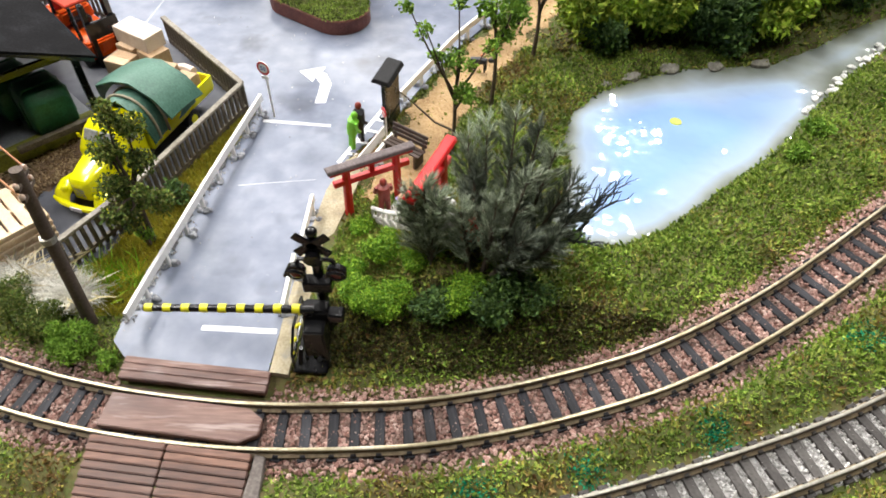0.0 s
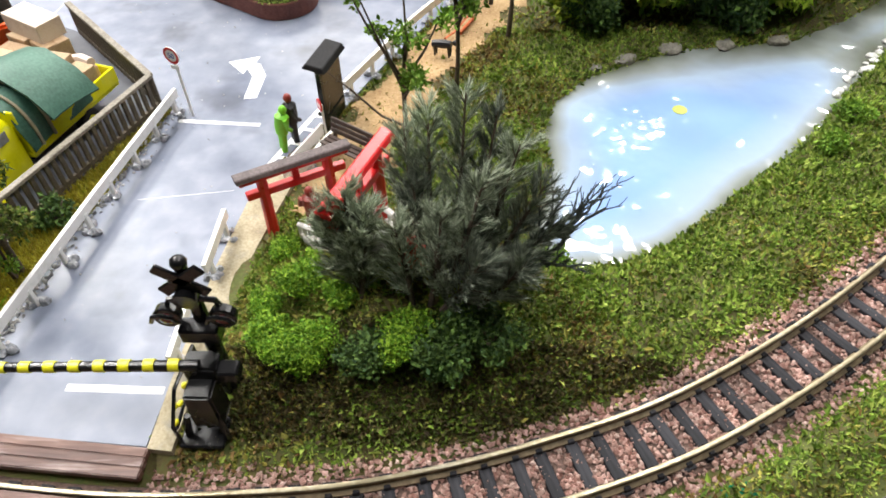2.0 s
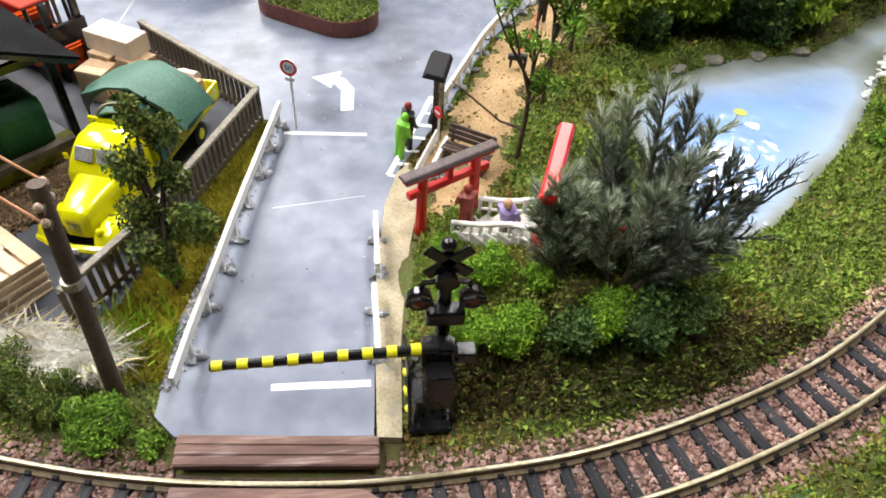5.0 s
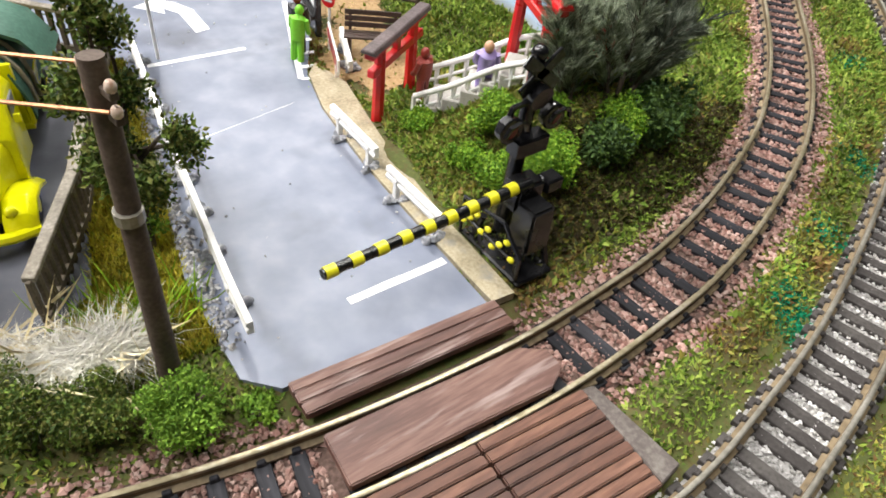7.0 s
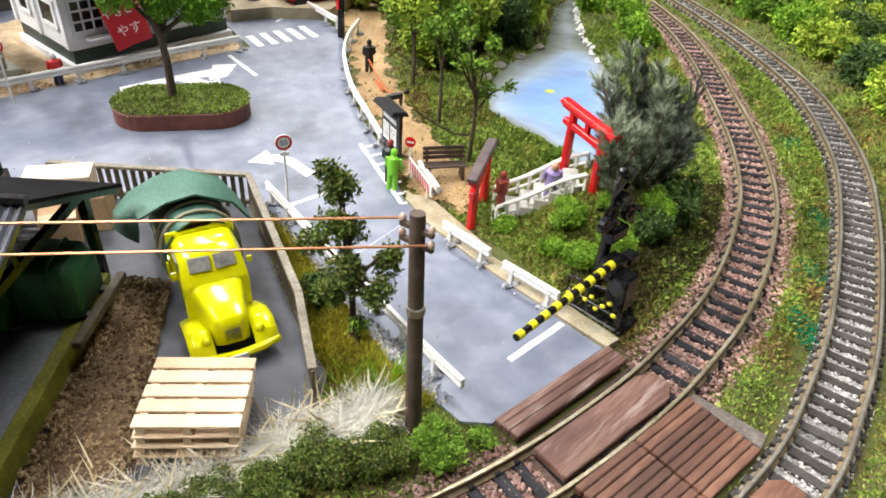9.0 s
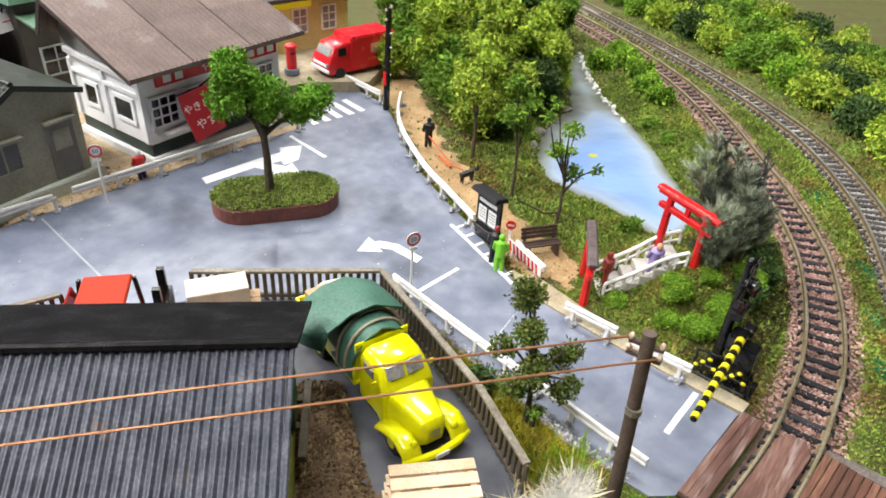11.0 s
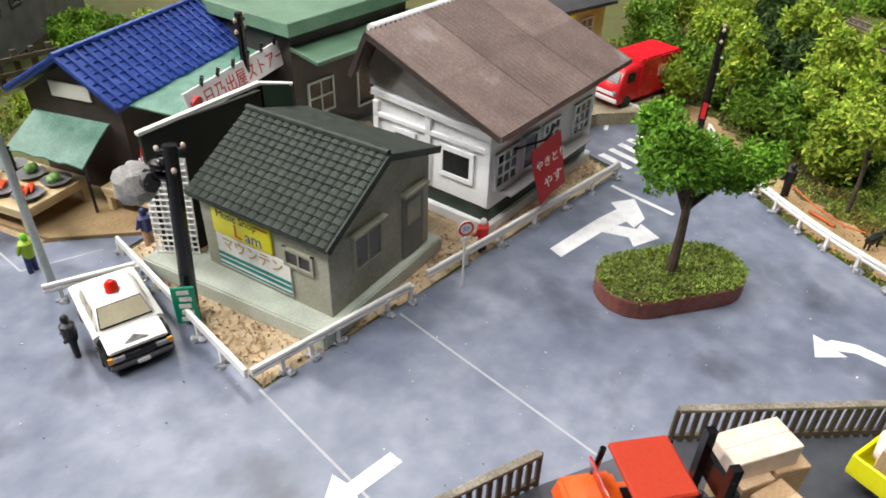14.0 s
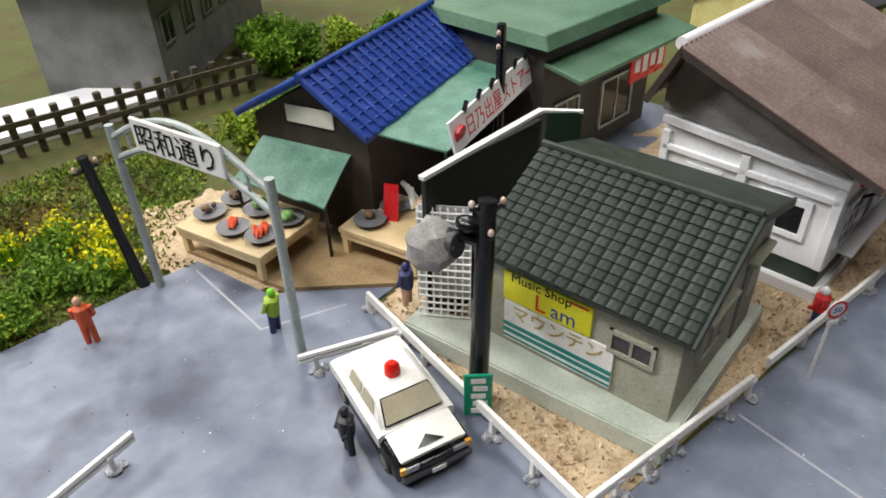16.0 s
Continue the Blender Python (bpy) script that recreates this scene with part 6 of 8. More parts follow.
CAR = ("carrot", "orange-red carrots", 7, paint("carrot", (0.65, 0.07, 0.01), 0.5))
CAB = ("cabbage", "pale green cabbages", 3, paint("cabbage", (0.22, 0.42, 0.12), 0.6), 0.15)
POT = ("potato", "brown potatoes", 8, paint("potato", (0.2, 0.12, 0.07), 0.8), 0.08)
stall(-11.5, 38.3, 18, 2.3, 3.0, ((-0.3, 1.05, POT), (0.6, 0.95, POT), (-0.55, -0.05, CAR), (-0.45, -0.95, CAR), (0.45, 0.0, CAB), (0.5, -1.0, CAB)), "low pale wooden stall with bowls of vegetables")
stall(-8.55, 35.55, 18, 2.2, 2.4, ((-0.5, 0.6, POT), (0.4, 0.4, POT)), "low pale wooden stall beside the grocery")

for k in range(4):
    solid("radish", Geo().tube([(0, 0, 0), (0.12, 0.3, 0.12), (0.2, 0.6, 0.3)], [0.03, 0.09, 0.07], 8), MAT["white"], "long white radish lying on the stall", "vegetable", (-8.1 + 0.16 * k, 35.6 + 0.1 * k, 1.0), 15 * k - 20, smooth=True, group="white radishes")
basket = thing("basket", -7.75, 35.35, 0.91, 10, "beige basket with pale vegetables on the stall", "basket")
part("bowl", Geo().tube([(0, 0, 0), (0, 0, 0.25)], [0.3, 0.42], 14), STALL, basket, smooth=True)
for k in range(5):
    part("vegetable", Geo().ball((0.2 * math.cos(k * 1.26), 0.2 * math.sin(k * 1.26), 0.3), 0.12, 8, 5, 0.15), CREAM, basket, smooth=True)
# street arch
STEEL = surface("painted_steel", [(0.28, 0.32, 0.31), (0.38, 0.43, 0.42), (0.48, 0.52, 0.51)], 0.6, 0.4, 0.004, 0.06)
arch = thing("street_arch", -12.7, 33.9, 0, 0, "grey-green steel street arch with a white name sign", "street arch")
L2 = Vector((-1.35, 4.55, 0))
for p in (Vector((0, 0, 0)), L2):
    part("post", Geo().cyl(p, p + Vector((0, 0, 4.4)), 0.11, 0.1, 10), STEEL, arch, smooth=True)
for z, rise in ((3.6, 0.75), (4.1, 0.85)):
    part("arch_tube", Geo().tube([L2 * (k / 14) + Vector((0, 0, z + rise * math.sin(math.pi * k / 14))) for k in range(15)], 0.075, 8), STEEL, arch, smooth=True)
for k in range(1, 8):
    q = L2 * (k / 8)
    r = math.sin(math.pi * k / 8)
    part("tie_bar", Geo().cyl(q + Vector((0, 0, 3.6 + 0.75 * r)), q + Vector((0, 0, 4.1 + 0.85 * r)), 0.035, n=6), STEEL, arch)
nrm = math.degrees(math.atan2(L2.y, L2.x))
plate = part("name_plate", Geo().box(L2 * 0.5 + Vector((-0.1, -0.03, 4.5)), (2.7, 0.08, 0.75), nrm), MAT["white"], arch, "white name plate with black characters", bevel=0.03)
lettering("昭和通り", 0.62, plate, at_cm(L2.x * 0.5 - 0.15, L2.y * 0.5 - 0.05, 4.27, 90, 0, nrm + 180), K)
utility_pole(-14.35, 38.75, 3.7, "black leaning utility pole beside the street arch", (-0.35, 0.1), ((0.3, 20),), K)

# green-roofed shop behind, clutter in the lot
gs = thing("green_shop", -0.2, 38.2, 0, 4, "grey shop with a flat green roof and a red banner", "shop")
part("wall", Geo().box((0, 0, 2.0), (6.0, 4.6, 4.0)), surface("old_wall", [(0.025, 0.022, 0.02), (0.05, 0.045, 0.04), (0.09, 0.085, 0.08)], 0.9, 0.7), gs)
GRF = surface("green_roof", [(0.05, 0.12, 0.07), (0.085, 0.18, 0.11), (0.13, 0.24, 0.16)], 1.2, 0.5, 0.006, 0.07)
part("roof", Geo().box((0, 0, 4.3), (6.6, 5.2, 0.4), taper=(0.95, 0.92)), GRF, gs, bevel=0.03)
part("canopy", Geo().box((0.2, -2.9, 3.5), (6.4, 1.4, 0.14), 0, 10), GRF, gs, bevel=0.02)
rb = part("red_banner", Geo().box((1.0, -3.3, 2.9), (2.0, 0.05, 1.0)), MAT["red"], gs, "red banner with white writing")
for k in range(4):
    part("text_bar", Geo().box((0.35 + 0.45 * k, -3.34, 2.9), (0.28, 0.02, 0.4 + 0.15 * (k % 2))), MAT["white"], rb)
frame_of(gs, -1.8, -2.3, 1.6, 1.2, 1.2, 2, 2, STEEL, DARKWIN, "x", -1)
frame_of(gs, 1.0, -2.3, 1.4, 1.8, 1.6, 2, 1, STEEL, DARKWIN, "x", -1)
for x, y, r in ((-4.6, 36.6, 30), (-4.0, 36.9, 20), (-4.9, 37.4, 40)):
    bike = thing("scooter", x, y, 0.03, r, "small dark blue-grey scooter parked in the lot", "scooter", "parked scooters")
    for s in (-0.38, 0.38):
        part("wheel", Geo().cyl((s, -0.04, 0.2), (s, 0.04, 0.2), 0.2, n=14), TIRE, bike)
    part("frame", Geo().tube([(-0.38, 0, 0.25), (-0.1, 0, 0.3), (0.2, 0, 0.3), (0.35, 0, 0.8)], 0.08, 8), paint("scooter_blue", (0.05, 0.09, 0.2), 0.3), bike, smooth=True)
    part("seat", Geo().box((-0.2, 0, 0.5), (0.5, 0.18, 0.14)), K, bike, bevel=0.03)
    part("handlebar", Geo().cyl((0.33, -0.22, 0.85), (0.33, 0.22, 0.85), 0.03, n=6), STEEL, bike)

# police car
PCW = surface("car_white", [(0.74, 0.73, 0.68), (0.82, 0.81, 0.77), (0.85, 0.84, 0.82)], 0.8, 0.25, 0.002, 0.08, coat=0.3)
car = thing("police_car", -12.58, 29.42, 0, -11.5, "black and white toy police car with a red roof light", "police car")


def body_section(y, w, z0, z1):
    return [(-w, y, z0), (w, y, z0), (w, y, z1 - 0.08), (w - 0.07, y, z1), (-w + 0.07, y, z1), (-w, y, z1 - 0.08)]


part("lower_body", Geo().loft([body_section(0.02, 0.66, 0.2, 0.5), body_section(0.12, 0.74, 0.16, 0.6), body_section(1.0, 0.77, 0.16, 0.64), body_section(2.5, 0.77, 0.16, 0.64), body_section(3.1, 0.72, 0.2, 0.6)]), K, car, "black lower body", smooth=True)
part("bonnet", Geo().loft([[(-0.62, y, z - 0.07), (0.62, y, z - 0.07), (0.66, y, z - 0.02), (0.55, y, z), (-0.55, y, z), (-0.66, y, z - 0.02)] for y, z in ((0.1, 0.66), (0.5, 0.71), (1.0, 0.75))]), PCW, car, "white bonnet", smooth=True)
part("shoulder", Geo().loft([[(-0.79, y, 0.45), (0.79, y, 0.45), (0.79, y, z - 0.05), (0.7, y, z), (-0.7, y, z), (-0.79, y, z - 0.05)] for y, z in ((0.75, 0.74), (1.2, 0.76), (2.6, 0.76), (3.05, 0.72))]), PCW, car, "white upper sides", smooth=True)
cabin = part("cabin", Geo().loft([[(-0.68, y - 0.0, 0.72), (0.68, y, 0.72), (w, y, z - 0.06), (w - 0.1, y, z), (-w + 0.1, y, z), (-w, y, z - 0.06)] for y, z, w in ((0.82, 0.76, 0.66), (1.28, 1.13, 0.56), (2.2, 1.17, 0.56), (2.75, 0.78, 0.64))]), PCW, car, "white roof", bevel=0.015, smooth=True)
CG = surface("car_glass", [(0.4, 0.36, 0.25), (0.5, 0.46, 0.34)], 0.6, 0.12)
part("windscreen", Geo().add([(-0.57, 0.86, 0.8), (0.57, 0.86, 0.8), (0.48, 1.22, 1.1), (-0.48, 1.22, 1.1)], [(0, 1, 2, 3)]), CG, cabin, "pale amber windscreen")
for q in cabin.children:
    q.location.z += 0.00035
    q.location.y -= 0.0003
part("windscreen_trim", Geo().tube([(-0.58, 0.84, 0.8), (0.58, 0.84, 0.8), (0.49, 1.22, 1.11), (-0.49, 1.22, 1.11), (-0.58, 0.84, 0.8)], 0.022, 6), K, cabin)
for s in (-1, 1):
    for ya, yb in ((1.32, 1.75), (1.82, 2.3)):
        part("side_window", Geo().add([(s * 0.672, ya - 0.12 * (ya < 1.5), 0.83), (s * 0.672, yb, 0.83), (s * 0.592, yb - 0.02, 1.07), (s * 0.592, ya, 1.07)], [(0, 1, 2, 3) if s > 0 else (3, 2, 1, 0)]), CG, cabin)
    part("headlight", Geo().box((s * 0.48, 0.0, 0.5), (0.28, 0.05, 0.14)), GLASSY, car, bevel=0.02)
    part("indicator", Geo().box((s * 0.66, 0.02, 0.5), (0.1, 0.06, 0.14)), paint("amber", (0.8, 0.35, 0.02), 0.3), car)
    for y in (0.6, 2.5):
        wheel = part("wheel", Geo().cyl((s * 0.79, y, 0.24), (s * 0.55, y, 0.24), 0.24, n=20), TIRE, car, bevel=0.02)
        part("hubcap", Geo().cyl((s * 0.8, y, 0.24), (s * 0.76, y, 0.24), 0.15, n=14), MAT["rail_grey"], wheel)
part("grille", Geo().box((0, -0.01, 0.48), (0.66, 0.05, 0.16)), K, car, bevel=0.01)
part("bumper", Geo().box((0, -0.02, 0.3), (1.42, 0.12, 0.12)), MAT["grey_roof"], car, bevel=0.03)
part("number_plate", Geo().box((0, -0.09, 0.31), (0.28, 0.02, 0.1)), MAT["white"], car)
part("bonnet_mark", Geo().add([(-0.28, 0.2, 0.69), (0.28, 0.2, 0.69), (0.0, 0.42, 0.715)], [(0, 1, 2)]), K, car)
part("roof_light", Geo().tube([(0, 1.7, 1.15), (0, 1.7, 1.34), (0, 1.7, 1.42)], [0.16, 0.15, 0.08], 14), paint("beacon", (0.75, 0.02, 0.01), 0.15), car, "red beacon", smooth=True)

# red van, post box and yellow house in the corner
van = thing("delivery_van", 7.2, 29.3, 0.5, -100, "red delivery van with a square body", "van")
VR = paint("van_red", (0.62, 0.015, 0.025), 0.25)
part("box_body", Geo().box((0, 2.5, 1.0), (1.6, 2.6, 1.6), taper=(0.95, 0.98)), VR, van, bevel=0.06, segments=2)
vc = part("cab", Geo().loft([[(-0.76, y, 0.2), (0.76, y, 0.2), (w, y, z - 0.1), (w - 0.12, y, z), (-w + 0.12, y, z), (-w, y, z - 0.1)] for y, z, w in ((0.0, 0.75, 0.74), (0.12, 0.95, 0.75), (0.42, 1.5, 0.66), (1.25, 1.62, 0.68))]), VR, van, bevel=0.02, smooth=True)
part("windscreen", Geo().box((0, 0.22, 1.2), (1.1, 0.03, 0.42), 0, -28), GLASSY, vc, bevel=0.01)
part("bumper", Geo().box((0, -0.04, 0.35), (1.5, 0.12, 0.16)), WHITEW, van, bevel=0.03)
part("stripe", Geo().box((0, -0.03, 0.6), (1.1, 0.06, 0.12)), WHITEW, van)
part("side_window", Geo().box((0.72, 0.75, 1.2), (0.06, 0.4, 0.35)), DARKWIN, vc)
part("side_label", Geo().box((0.79, 2.6, 1.15), (0.03, 0.5, 0.42)), paint("pink_label", (0.7, 0.35, 0.3), 0.5), van)
for s in (-1, 1):
    part("headlight", Geo().ball((s * 0.55, 0.0, 0.62), (0.12, 0.06, 0.12)), GLASSY, van, smooth=True)
    for y in (0.6, 3.0):
        part("wheel", Geo().cyl((s * 0.78, y, 0.2), (s * 0.52, y, 0.2), 0.28, n=18), TIRE, van, bevel=0.02)
slab("van_stand", [(6.3, 28.9), (8.3, 27.2), (12.6, 29.3), (12.6, 35.5), (4.7, 35.5), (4.6, 29.4)], -0.1, 0.5, MAT["kerb"], "raised rough stone lot", "paving")
post = thing("post_box", 6.3, 30.3, 0.5, 0, "round red pillar post box on a grey base", "post box")
part("base", Geo().cyl((0, 0, 0), (0, 0, 0.3), 0.35, n=18), MAT["asphalt"], post, bevel=0.03)
part("body", Geo().tube([(0, 0, 0.3), (0, 0, 1.25), (0, 0, 1.3), (0, 0, 1.38), (0, 0, 1.5)], [0.24, 0.24, 0.29, 0.28, 0.06], 18), VR, post, smooth=True)
part("slot", Geo().box((-0.1, -0.23, 1.05), (0.2, 0.06, 0.05), -20), K, post)
yh = thing("yellow_house", 9.6, 34.8, 0.5, -10, "pale yellow house with a dark roof and white windows", "house")
YW = surface("yellow_wall", [(0.5, 0.45, 0.15), (0.66, 0.6, 0.25), (0.75, 0.7, 0.35)], 1.0, 0.6, 0.005, 0.07)
part("wall", gable_body(4.4, 5.2, 0, 2.7, 3.7, "x"), YW, yh, bevel=0.015)
for s in (-1, 1):
    part("roof", Geo().add([(-2.9, 0, 4.0), (2.9, 0, 4.0), (2.9, s * 2.6, 2.75), (-2.9, s * 2.6, 2.75), (-2.9, 0, 3.85), (2.9, 0, 3.85), (2.9, s * 2.6, 2.6), (-2.9, s * 2.6, 2.6)], [(0, 1, 2, 3), (7, 6, 5, 4), (0, 4, 5, 1), (1, 5, 6, 2), (2, 6, 7, 3), (3, 7, 4, 0)]), MAT["grey_roof"], yh)
for x in (-1.7, -0.3, 1.4):
    frame_of(yh, x, -2.2, 1.5, 0.8, 1.2, 2, 3, WHITEW, GLASSY, "x", -1)
part("balcony", Geo().box((-1.0, -2.4, 2.4), (2.4, 0.4, 0.3)), YL, yh, bevel=0.02)
# ---- greenery ----
GREENS = {
    "turf": leafy("turf_flock", [(0.13, 0.08, 0.025), (0.2, 0.18, 0.04), (0.13, 0.18, 0.03), (0.24, 0.26, 0.06), (0.1, 0.14, 0.022), (0.18, 0.22, 0.04), (0.1, 0.08, 0.025)], 0.9),
    "dark": leafy("dark_leaf", [(0.025, 0.0562, 0.015), (0.0562, 0.106, 0.025), (0.1, 0.175, 0.0312), (0.0375, 0.0813, 0.0312)]),
    "verge": leafy("verge_leaf", [(0.05, 0.1, 0.02), (0.11, 0.21, 0.025), (0.2, 0.36, 0.035), (0.08, 0.15, 0.025), (0.28, 0.42, 0.05)]),
    "hedge": leafy("hedge_leaf", [(0.03, 0.06, 0.012), (0.08, 0.14, 0.022), (0.15, 0.22, 0.03), (0.2, 0.2, 0.05), (0.045, 0.08, 0.015)]),
    "mid": leafy("mid_leaf", [(0.08, 0.18, 0.015), (0.15, 0.29, 0.025), (0.23, 0.38, 0.04), (0.1, 0.2, 0.025)]),
    "bright": leafy("bright_leaf", [(0.0587, 0.167, 0.00977), (0.167, 0.352, 0.0195), (0.332, 0.508, 0.0391), (0.0978, 0.225, 0.0293)]),
    "wild": leafy("wild_leaf", [(0.1, 0.2, 0.015), (0.26, 0.4, 0.03), (0.4, 0.55, 0.05), (0.5, 0.56, 0.08), (0.14, 0.26, 0.03)]),
    "island": leafy("island_leaf", [(0.08, 0.22, 0.012), (0.14, 0.33, 0.02), (0.21, 0.42, 0.035), (0.07, 0.18, 0.015)]),
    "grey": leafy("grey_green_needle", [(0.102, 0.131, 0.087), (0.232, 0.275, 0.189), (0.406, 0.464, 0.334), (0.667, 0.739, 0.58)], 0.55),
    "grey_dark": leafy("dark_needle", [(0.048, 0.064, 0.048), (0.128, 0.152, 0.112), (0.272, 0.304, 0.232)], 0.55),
    "straw": leafy("straw", [(0.5, 0.42, 0.25), (0.68, 0.6, 0.42), (0.6, 0.5, 0.25), (0.75, 0.7, 0.55)]),
    "wool": leafy("pale_fibre", [(0.68, 0.65, 0.57), (0.8, 0.78, 0.7), (0.85, 0.83, 0.78)]),
    "blade": leafy("grass_blade", [(0.16, 0.36, 0.01), (0.28, 0.5, 0.02), (0.2, 0.3, 0.02)]),
    "flower": leafy("yellow_flower", [(0.7, 0.65, 0.0), (0.8, 0.75, 0.02)]),
    "emerald": leafy("emerald_flock", [(0.0, 0.16, 0.07), (0.01, 0.24, 0.12)]),
}
BARK = surface("bark", [(0.03, 0.022, 0.014), (0.07, 0.05, 0.035), (0.12, 0.09, 0.06)], 0.25, 0.85, 0.015, 0.04)


def fibre_mesh(name, points, dirs, length, width, mat, bend=0.25):
    """Thin blades of two pieces each, from the points along the directions."""
    p, d = np.asarray(points, float), np.asarray(dirs, float)
    n = len(p)
    d = d / (np.linalg.norm(d, axis=1)[:, None] + 1e-9)
    e = np.cross(d, RNG.normal(size=(n, 3)))
    e /= np.linalg.norm(e, axis=1)[:, None] + 1e-9
    f = np.cross(d, e)
    s = (length * RNG.uniform(0.6, 1.3, n))[:, None]
    mid = p + d * s * 0.55 + f * s * bend * 0.3
    tip = p + d * s + f * s * bend * RNG.uniform(-0.5, 1, n)[:, None]
    w = e * width / 2
    v = np.stack([p - w, p + w, mid + w * 0.8, mid - w * 0.8, tip], 1).reshape(-1, 3)
    k = np.arange(n)[:, None] * 5
    faces = np.concatenate([k + [0, 1, 2], k + [0, 2, 3], k + [3, 2, 4]])
    return bare_mesh(name, v, faces, mat)


def free_turf(x, y):
    ok = np.ones(len(x), bool)
    for poly in ALL_PAVED + (POND, [(-4, 0.9), (0.8, 0.9), (0.8, -8), (-4.2, -8)]):
        ok &= ~inside(poly, x, y)
    ok &= ~inside([(-3.4, 6.7), (0.45, 6.5), (0.45, 2.9), (-3.5, 3.2)], x, y)
    ok &= ~inside([(0.0, 6.4), (0.45, 6.4), (0.6, 8.4), (1.2, 12.9), (0.9, 13.7), (0.0, 12)], x, y)
    ok &= ~(inside(PATHWAY, x, y) & (RNG.random(len(x)) < 0.93))
    ok &= ~inside([(-11.2, 26.8), (4.6, 26.2), (4.6, 35), (-10.6, 34.1)], x, y)
    ok &= ~inside([(-13.4, 39.6), (-11.9, 36), (-9.6, 34.2), (-4, 34), (12, 29), (12, 45), (-9, 45)], x, y)
    ok &= line_distance(TA, x, y) > RNG.uniform(0.8, 1.15, len(x))
    ok &= line_distance(TB, x, y) > RNG.uniform(0.7, 0.95, len(x))
    return ok


def scatter(n, x0, x1, y0, y1):
    x, y = RNG.uniform(x0, x1, n), RNG.uniform(y0, y1, n)
    k = free_turf(x, y)
    return x[k], y[k]


TURF = {
    "green": leafy("turf_green", [(0.0675, 0.124, 0.0168), (0.135, 0.225, 0.0281), (0.225, 0.326, 0.045), (0.315, 0.383, 0.0788), (0.113, 0.192, 0.0248)], 0.9),
    "yellow": leafy("turf_yellow", [(0.158, 0.135, 0.0225), (0.293, 0.259, 0.0506), (0.383, 0.372, 0.09), (0.203, 0.225, 0.0338), (0.135, 0.101, 0.0281)], 0.9),
    "brown": leafy("turf_brown", [(0.09, 0.0506, 0.0168), (0.192, 0.113, 0.0394), (0.27, 0.169, 0.0675), (0.135, 0.135, 0.0281)], 0.9),
}
for n, box, size in ((380000, (-14, 20, -6, 20), 0.06), (90000, (0, 32, 4, 34), 0.09), (45000, (-30, -9, 38, 47), 0.09)):
    x, y = scatter(n, *box)
    pick = 0.7 * wave(x, y, 0.75, 1.1) + 0.5 * wave(x, y, 1.9, 3.0) + RNG.normal(size=len(x)) * 0.45 - 0.4 * (x > 9) * (y > 9)
    for key, k in (("green", pick < 0.25), ("yellow", (pick >= 0.25) & (pick < 0.85)), ("brown", pick >= 0.85)):
        tagged(new("turf", leaf_mesh("turf", np.stack([x[k], y[k], ground_height(x[k], y[k]) - 0.005], 1), size, TURF[key], 1.9, 0.35)), "coarse scenic turf fibres in " + key, "turf", kind="stuff")
x, y = RNG.uniform(-11.3, 3.5, 22000), RNG.uniform(26.7, 34, 22000)
k = inside([(-11.1, 27.0), (-3.2, 26.75), (3.3, 26.4), (3.6, 27.6), (-4, 28), (-5, 33), (-10.4, 34.0)], x, y) & ~inside([(-9.4, 26.8), (-4.4, 27.6), (-5.2, 33), (-10.7, 32.7)], x, y)
tagged(new("wood_chips", leaf_mesh("wood_chips", np.stack([x[k], y[k], np.full(k.sum(), 0.0)], 1), 0.085, leafy("chips", [(0.4, 0.28, 0.16), (0.6, 0.46, 0.3), (0.7, 0.58, 0.42), (0.3, 0.2, 0.1)], 0.9), 1.5)), "pale tan chips strewn round the shop", "chips", kind="stuff")
x, y = RNG.uniform(0, 13, 16000), RNG.uniform(12, 30, 16000)
k = inside(PATHWAY, x, y)
tagged(new("grit", stone_mesh("grit", np.stack([x[k], y[k], np.maximum(ground_height(x[k], y[k]), -0.09) + 0.04], 1), 0.035, leafy("grit", [(0.3, 0.19, 0.09), (0.46, 0.32, 0.17), (0.6, 0.46, 0.28)], 0.9))), "coarse sandy grit on the footpath", "grit", kind="stuff")
# fine dark-green growth on the mound and the banks
x, y = RNG.uniform(-1, 16, 90000), RNG.uniform(5.8, 15, 90000)
k = free_turf(x, y) & (wave(x, y, 1.3, 2.0) + RNG.normal(size=len(x)) * 0.5 > 0.25) & (y > 6.6)
x, y = x[k], y[k]
tagged(new("moss", leaf_mesh("moss", np.stack([x, y, ground_height(x, y)], 1), 0.07, leafy("moss", [(0.065, 0.117, 0.0156), (0.13, 0.221, 0.0286), (0.221, 0.312, 0.039), (0.169, 0.143, 0.039)]), 1.4, 0.3)), "darker green moss tufts on the mound", "moss", kind="stuff")
for cx, cy in ((9.6, 5.6), (4.6, 4.0), (4.2, 3.6), (13.5, 8.2), (6.8, 4.6)):
    a = RNG.normal(size=(420, 2)) * 0.22 + (cx, cy)
    tagged(new("emerald_tuft", leaf_mesh("emerald_tuft", np.column_stack([a, ground_height(a[:, 0], a[:, 1]) + 0.02]), 0.06, GREENS["emerald"], 1.2)), "small tuft of emerald green flock", "tuft", group="emerald tufts")


